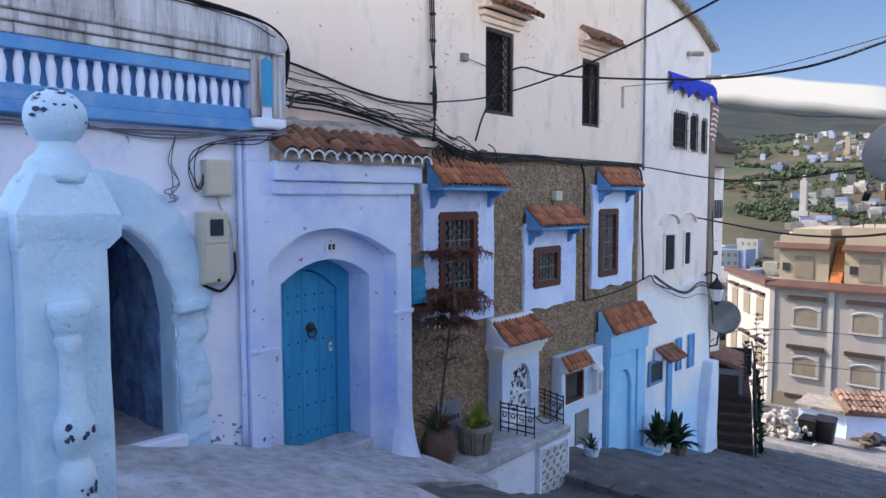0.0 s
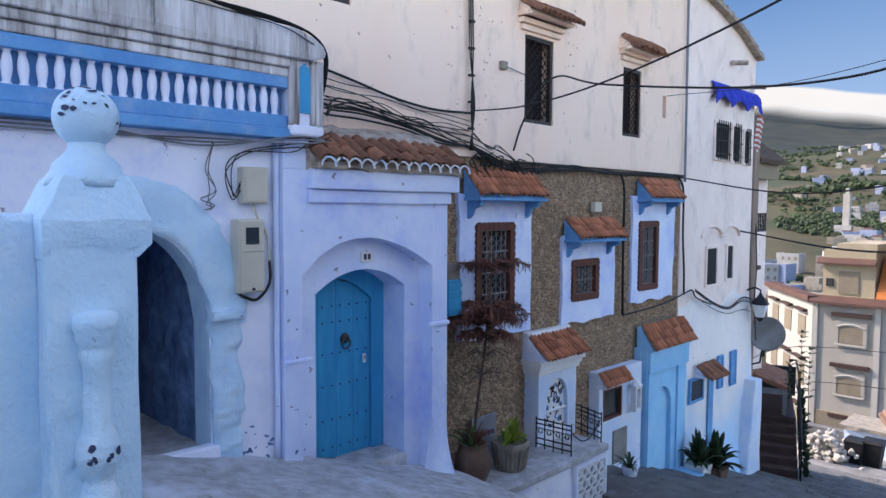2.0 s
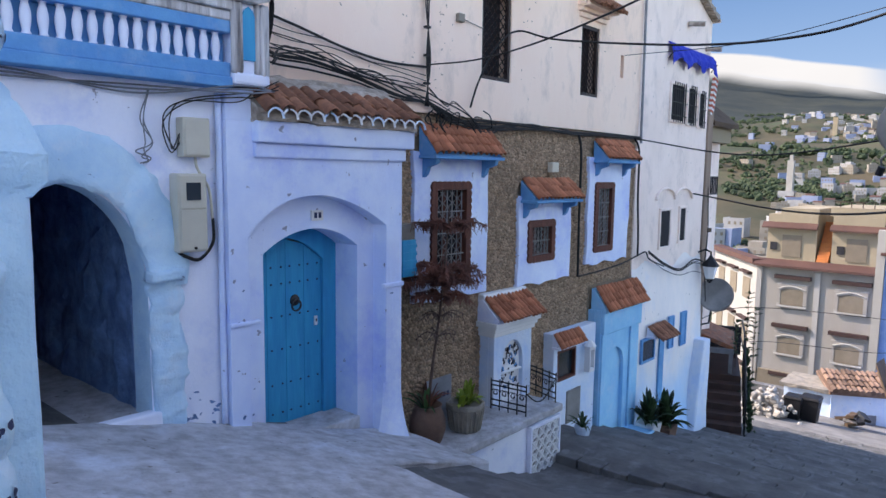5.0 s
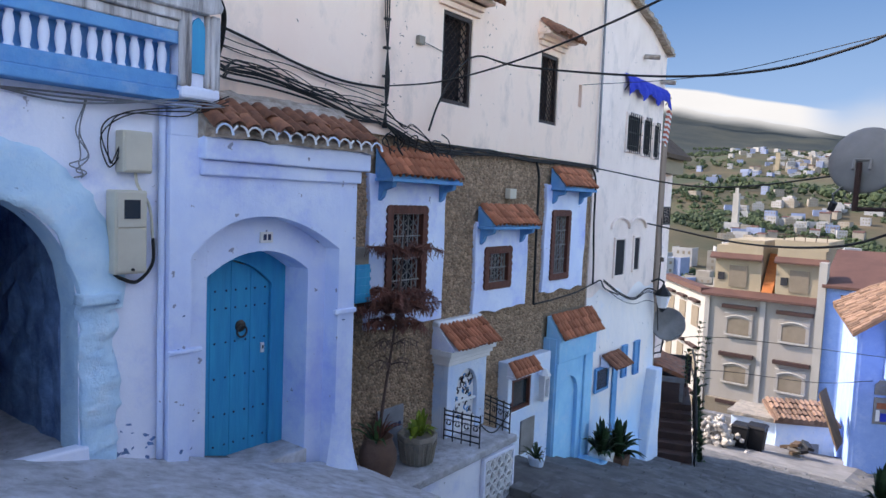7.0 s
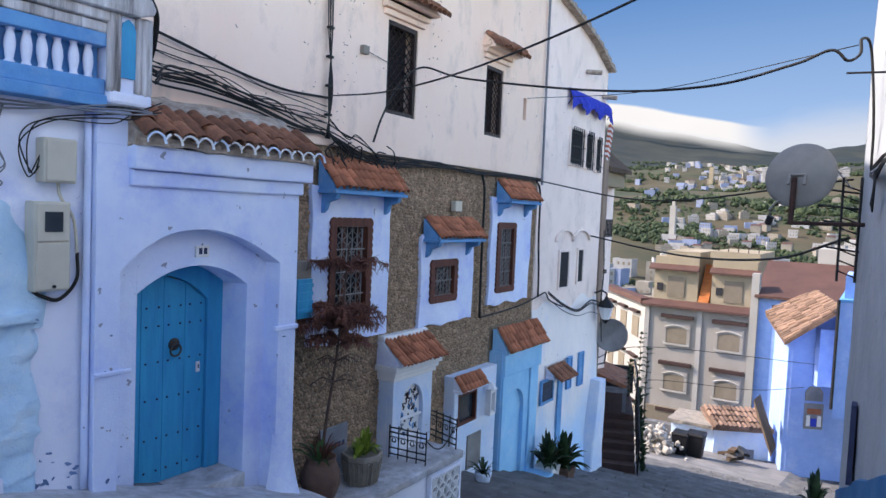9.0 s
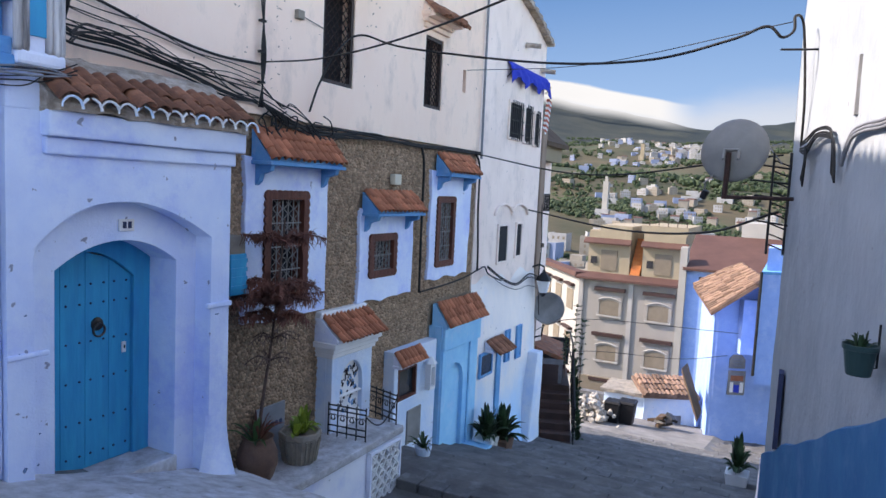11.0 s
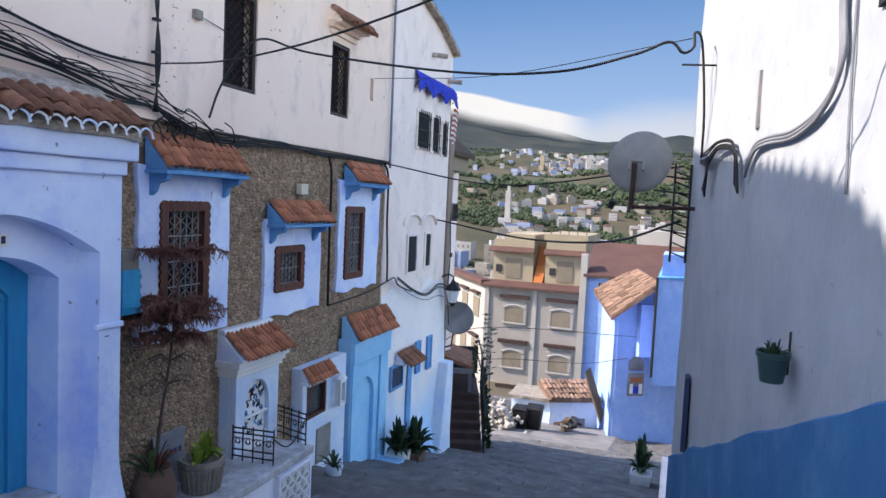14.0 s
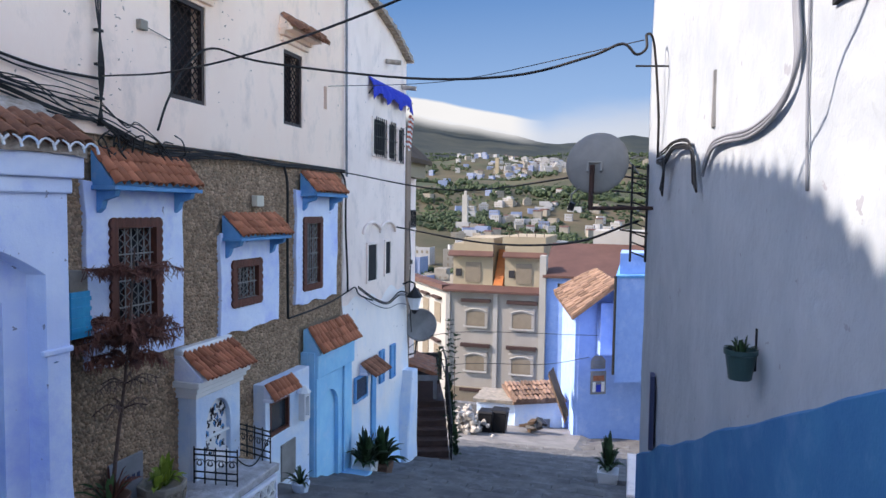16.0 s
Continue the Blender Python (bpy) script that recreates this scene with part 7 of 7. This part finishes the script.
tree = thing("dead_tree", "small dead araucaria with drooping reddish fronds", "tree", at=(4.93, 5.60, -0.16))
tp_ = [(0, 0, 0), (0.05, -0.02, 0.5), (0.13, -0.04, 1.05), (0.20, -0.05, 1.6), (0.27, -0.06, 2.35)]
part("trunk", tube(B(), spline(tp_, 4), 0.020, 6, 0.008), "bark", tree)
tr_rng = random.Random(11)
for zt, rad, cnt, mat in ((2.12, 0.50, 10, "deadleaf"), (1.62, 0.60, 14, "deadleaf"), (1.48, 0.58, 13, "deadleaf"), (1.30, 0.48, 9, "deadleaf"), (1.08, 0.38, 7, "bark"), (0.85, 0.3, 5, "bark")):
    cx = 0.26 * zt / 2.0
    for k in range(cnt):
        a = 6.283 * k / cnt + tr_rng.uniform(-0.3, 0.3)
        l = rad * tr_rng.uniform(0.7, 1.15)
        end = Vector((cx + math.cos(a) * l, -0.05 + math.sin(a) * l * 0.8, zt + tr_rng.uniform(-0.06, 0.08)))
        mid = Vector((cx + math.cos(a) * l * 0.5, -0.05 + math.sin(a) * l * 0.4, zt + 0.05))
        br = part("branch", tube(B(), spline([(cx, -0.05, zt), mid, end], 4), 0.008, 5, 0.004), mat, tree)
        bm = B()
        nd = 95 if mat == "deadleaf" else 12
        for q in range(nd):
            u = 0.15 + 0.85 * q / nd
            c = Vector((cx, -0.05, zt)).lerp(mid, u * 2) if u < 0.5 else mid.lerp(end, u * 2 - 1)
            h = tr_rng.uniform(-0.05, 0.11)
            dx, dy = tr_rng.uniform(-0.08, 0.08), tr_rng.uniform(-0.06, 0.06)
            v = [bm.verts.new(c + Vector((-0.011, 0, 0.01))), bm.verts.new(c + Vector((0.011, 0.004, 0.01))), bm.verts.new(c + Vector((dx + 0.004, dy, -h))), bm.verts.new(c + Vector((dx - 0.004, dy, -h)))]
            bm.faces.new(v)
        part("frond", bm, mat, br)

for x, y, seed, s, mat in ((10.85, 5.50, 21, 1.05, "ceramic"), (11.2, 5.34, 22, 1.2, "clay")):
    z = street_z(x) - 0.06
    pt = thing("potted_plant", "leafy dark green plant in a box pot by the wall", "potted plant", "street plants", at=(x, y, z))
    part("pot", frustum(B(), 0.15, 0.0, 0.19, 0.34), mat, pt, bevel=0.015)
    leafy(pt, (0, 0, 0.3), 60, 0.62 * s, 0.055, "leafdark", seed, 0.85, 1.05)
pt = thing("potted_plant", "small spiky agave in a pale pot by the terrace", "potted plant", "street plants", at=(8.15, 5.35, street_z(8.15)))
part("pot", lathe(B(), [(0.08, 0), (0.13, 0.22), (0.12, 0.24), (0.02, 0.2)], n=14), "skirt", pt)
leafy(pt, (0, 0, 0.2), 26, 0.34, 0.018, "leafdark", 25, 1.2, 0.8)
pt = thing("potted_plant", "tall dark green plant in a white tub at the street edge", "potted plant", "street plants", at=(14.1, 1.40, street_z(14.1) + 0.02))
part("pot", frustum(B(), 0.17, 0.0, 0.22, 0.36), "ceramic", pt, bevel=0.02)
leafy(pt, (0, 0, 0.32), 60, 0.85, 0.055, "leafdark", 26, 0.55, 1.05)
bm = box(B(), 12.4, 14.6, -0.3, 1.02, -4.5, -2.55)
roughen(bm, 0.02, 0.5, cuts=3)
w = part("wall_step", bm, "white", bevel=0.03)
tagged(w, "low whitewashed wall below the white house", "wall", kind="structure")
wp = thing("wall_planter", "dark green hanging pot with a spiky plant", "hanging planter", at=(3.59, 0.43, 1.745))
wp.scale = (0.64, 0.64, 0.64)
part("pot", lathe(B(), [(0.085, 0.0), (0.09, 0.01), (0.118, 0.20), (0.13, 0.205), (0.132, 0.245), (0.118, 0.245), (0.11, 0.21), (0.01, 0.2)], n=24), "potgreen", wp, smooth=False)
part("hanger", tube(B(), [(0.12, -0.13, 0.40), (0.12, -0.13, 0.05), (0.08, -0.04, 0.04)], 0.010, 6), "black", wp)
leafy(wp, (0, 0, 0.2), 26, 0.20, 0.014, "leafdark", 31, 1.0, 0.9)
for k in range(14):
    if k == 0:
        iv = thing("climbing_plant", "dark trailing plants along the stair railing", "plant")
    u = k / 13
    a = Vector((14.55, 5.58, 0)) + Vector((math.cos(0.35) * 2.2 * u + 0.25, math.sin(0.35) * 2.2 * u - 0.70, -3.1 + 1.2 * u))
    leafy(iv, a, 7, 0.4, 0.05, "leafdark", 50 + k, 0.8, 0.6)

for k, (x, y, z0, z1) in enumerate(((16.35, 5.50, -2.2, -0.25), (16.7, 5.42, -2.4, -0.7), (15.9, 5.60, -2.0, -0.9))):
    sh = thing("climbing_plant", "thin leggy shrub with sparse dark leaves beside the steps", "shrub", "stair shrubs", at=(x, y, 0))
    pts = spline([(0, 0, z0), (0.06, 0.03, z0 + (z1 - z0) * 0.4), (-0.05, 0.0, z0 + (z1 - z0) * 0.75), (0.03, 0.02, z1)], 4)
    part("stem", tube(B(), pts, 0.012, 5, 0.005), "bark", sh)
    for q, p in enumerate(pts[3:]):
        leafy(sh, p, 4, 0.20, 0.035, "leafdark", 90 + 20 * k + q, 1.3, 0.4)

# street lamp and second dish at the corner
lamp = thing("street_lamp", "black iron wall lantern with frosted glass panes", "street lamp", at=(14.2, 5.72, 0.56))
part("bracket", tube(B(), [(-0.1, 0.25, 0.35), (-0.05, 0.1, 0.42), (0, 0, 0.36), (0, 0, 0.26)], 0.02, 6), "black", lamp)
part("hood", lathe(B(), [(0.02, 0.30), (0.05, 0.24), (0.17, 0.10), (0.19, 0.06), (0.17, 0.05)], n=6), "black", lamp)
part("glass", lathe(B(), [(0.16, 0.05), (0.09, -0.22)], n=6), "ceramic", lamp)
part("base", lathe(B(), [(0.095, -0.22), (0.06, -0.28), (0.02, -0.32)], n=6), "black", lamp)
d2 = thing("satellite_dish", "pale grey satellite dish on the house corner", "satellite dish", at=(14.62, 5.72, -0.08))
bm = lathe(B(), [(0.004, 0.0)] + [(0.38 * i / 8, 0.08 * (i / 8) ** 2) for i in range(1, 9)] + [(0.37, 0.09)] + [(0.37 * i / 8, 0.015 + 0.075 * (i / 8) ** 2) for i in range(7, 0, -1)], n=28)
bm.transform(Matrix.Rotation(radians(24), 4, "Z") @ Matrix.Rotation(radians(-78), 4, "Y"))
part("reflector", bm, "greyiron", d2, smooth=True)
part("mast", tube(B(), [(0.0, 0.05, -0.1), (-0.05, 0.1, -0.65), (-0.5, 0.35, -0.7)], 0.022, 6), "black", d2)
part("feed_arm", tube(B(), [(-0.1, -0.1, -0.35), (-0.35, -0.45, -0.1)], 0.012, 5), "greyiron", d2)
ub = thing("utility_box", "small white plastic box high on the pebble wall", "junction box", at=(7.98, Y - 0.02, 2.60))
part("case", box(B(), 0, 0.18, -0.06, 0.03, 0, 0.15), "meter", ub, bevel=0.01)
ac = thing("air_vent_box", "turquoise wooden box with louvres beside the portal", "vent box", at=(4.62, 5.72, 1.40))
part("case", box(B(), 0, 0.22, 0, 0.32, 0, 0.42), "doorblue", ac, bevel=0.008)
part("upper_case", box(B(), 0.01, 0.21, 0.02, 0.32, 0.42, 0.60), "stonepot", ac)
for k in range(4):
    part("louvre", box(B(), -0.01, 0.22, -0.012, 0.0, 0.06 + 0.09 * k, 0.10 + 0.09 * k), "doorblue", ac)
lt = thing("wall_lantern", "white iron wall lantern by the lower portal", "lantern", at=(9.0, 5.74, -0.62))
part("cage", slab_with_holes(B(), -0.09, 0.09, 0, 0.42, -0.05, 0.05, [(-0.06, 0.06, 0.05, 0.36)]), "ceramic", lt)
part("roof", lathe(B(), [(0.11, 0.42), (0.02, 0.52)], n=6), "ceramic", lt)

# pebbles of the clad wall, each a rounded lump; past counting --------------------------------
prng = np.random.default_rng(3)
holes = [(5.12, 6.46, 1.02, 3.0), (7.26, 8.64, 0.99, 2.40), (9.24, 10.64, 1.12, 3.0)]
single = []
M["pebble_single"] = material("brown_pebble_single", (0.46, 0.32, 0.215), (0.30, 0.205, 0.135), scale=7, bump=0.3, fine=80, dirt=(0.12, 0.08, 0.05), dirt_amount=0.6, dirt_scale=20, vary=0.32)
V, F, n0 = [], [], 0
lump = np.array([(-1, 0, -0.5), (-0.5, 0, -1), (0.5, 0, -1), (1, 0, -0.4), (1, 0, 0.5), (0.4, 0, 1), (-0.5, 0, 1), (-1, 0, 0.5), (-0.35, -1, -0.3), (0.35, -1, -0.3), (0.3, -1, 0.35), (-0.3, -1, 0.35)], float)
faces = [(0, 1, 8), (1, 2, 9, 8), (2, 3, 9), (3, 4, 10, 9), (4, 5, 10), (5, 6, 11, 10), (6, 7, 11), (7, 0, 8, 11), (8, 9, 10, 11)]
pitch = 0.043
row = 0
z = -1.6
while z < 3.26:
    x = 4.42 + (row % 2) * pitch / 2
    while x < 10.94:
        px, pz = x + prng.uniform(-0.014, 0.014), z + prng.uniform(-0.014, 0.014)
        hid = any(a < px < b and c < pz < d for a, b, c, d in holes) or (pz < -0.6 and px < 7.25) or (8.06 < px < 9.34 and pz < 0.1) or (9.36 < px < 10.9 and pz < 0.72)
        if not hid:
            s = prng.uniform(0.016, 0.027)
            a = prng.uniform(0, 6.28)
            q = lump * prng.uniform(0.75, 1.25, (12, 1)) * (s * prng.uniform(0.8, 1.35), prng.uniform(0.012, 0.028), s)
            if px < 5.0 and 0.15 < pz < 0.98 and len(single) < 290:
                single.append((px, pz, s, a))
                x += pitch
                continue
            c, d = math.cos(a), math.sin(a)
            V.append(np.stack([q[:, 0] * c - q[:, 2] * d + px, q[:, 1] + 6.045, q[:, 0] * d + q[:, 2] * c + pz], 1))
            F += [tuple(i + n0 for i in f) for f in faces]
            n0 += 12
        x += pitch
    z += pitch * 0.9
    row += 1
me = bpy.data.meshes.new("pebbles")
me.from_pydata(np.concatenate(V).tolist(), [], F)
me.materials.append(M["pebble"])
me.polygons.foreach_set("use_smooth", [True] * len(me.polygons))
nt, n = M["pebble"].node_tree, M["pebble"].node_tree.nodes
geo, hsv, mr = n.new("ShaderNodeNewGeometry"), n.new("ShaderNodeHueSaturation"), n.new("ShaderNodeMapRange")
mr.inputs["To Min"].default_value, mr.inputs["To Max"].default_value = 0.65, 1.3
old = n["Principled BSDF"].inputs["Base Color"].links[0].from_socket
nt.links.new(geo.outputs["Random Per Island"], mr.inputs["Value"])
nt.links.new(mr.outputs["Result"], hsv.inputs["Value"])
nt.links.new(old, hsv.inputs["Color"])
nt.links.new(hsv.outputs["Color"], n["Principled BSDF"].inputs["Base Color"])
pb = new("pebbles", me)
pb.parent = wall_stone
pb["kind"] = "stuff"
stones = []
for k in range(8):
    me = bpy.data.meshes.new("pebble")
    me.from_pydata((lump * prng.uniform(0.75, 1.25, (12, 1)) * (prng.uniform(0.8, 1.35), prng.uniform(0.6, 1.3), 1)).tolist(), [], faces)
    me.materials.append(M["pebble_single"])
    me.polygons.foreach_set("use_smooth", [True] * len(me.polygons))
    stones.append(me)
for k, (px, pz, size, a) in enumerate(single):
    o = new("pebble", stones[k % 8])
    o.parent = wall_stone
    o.matrix_basis = pose(px, 6.045, pz, 0, math.degrees(a), 0) @ Matrix.Diagonal((size, 0.02, size, 1))
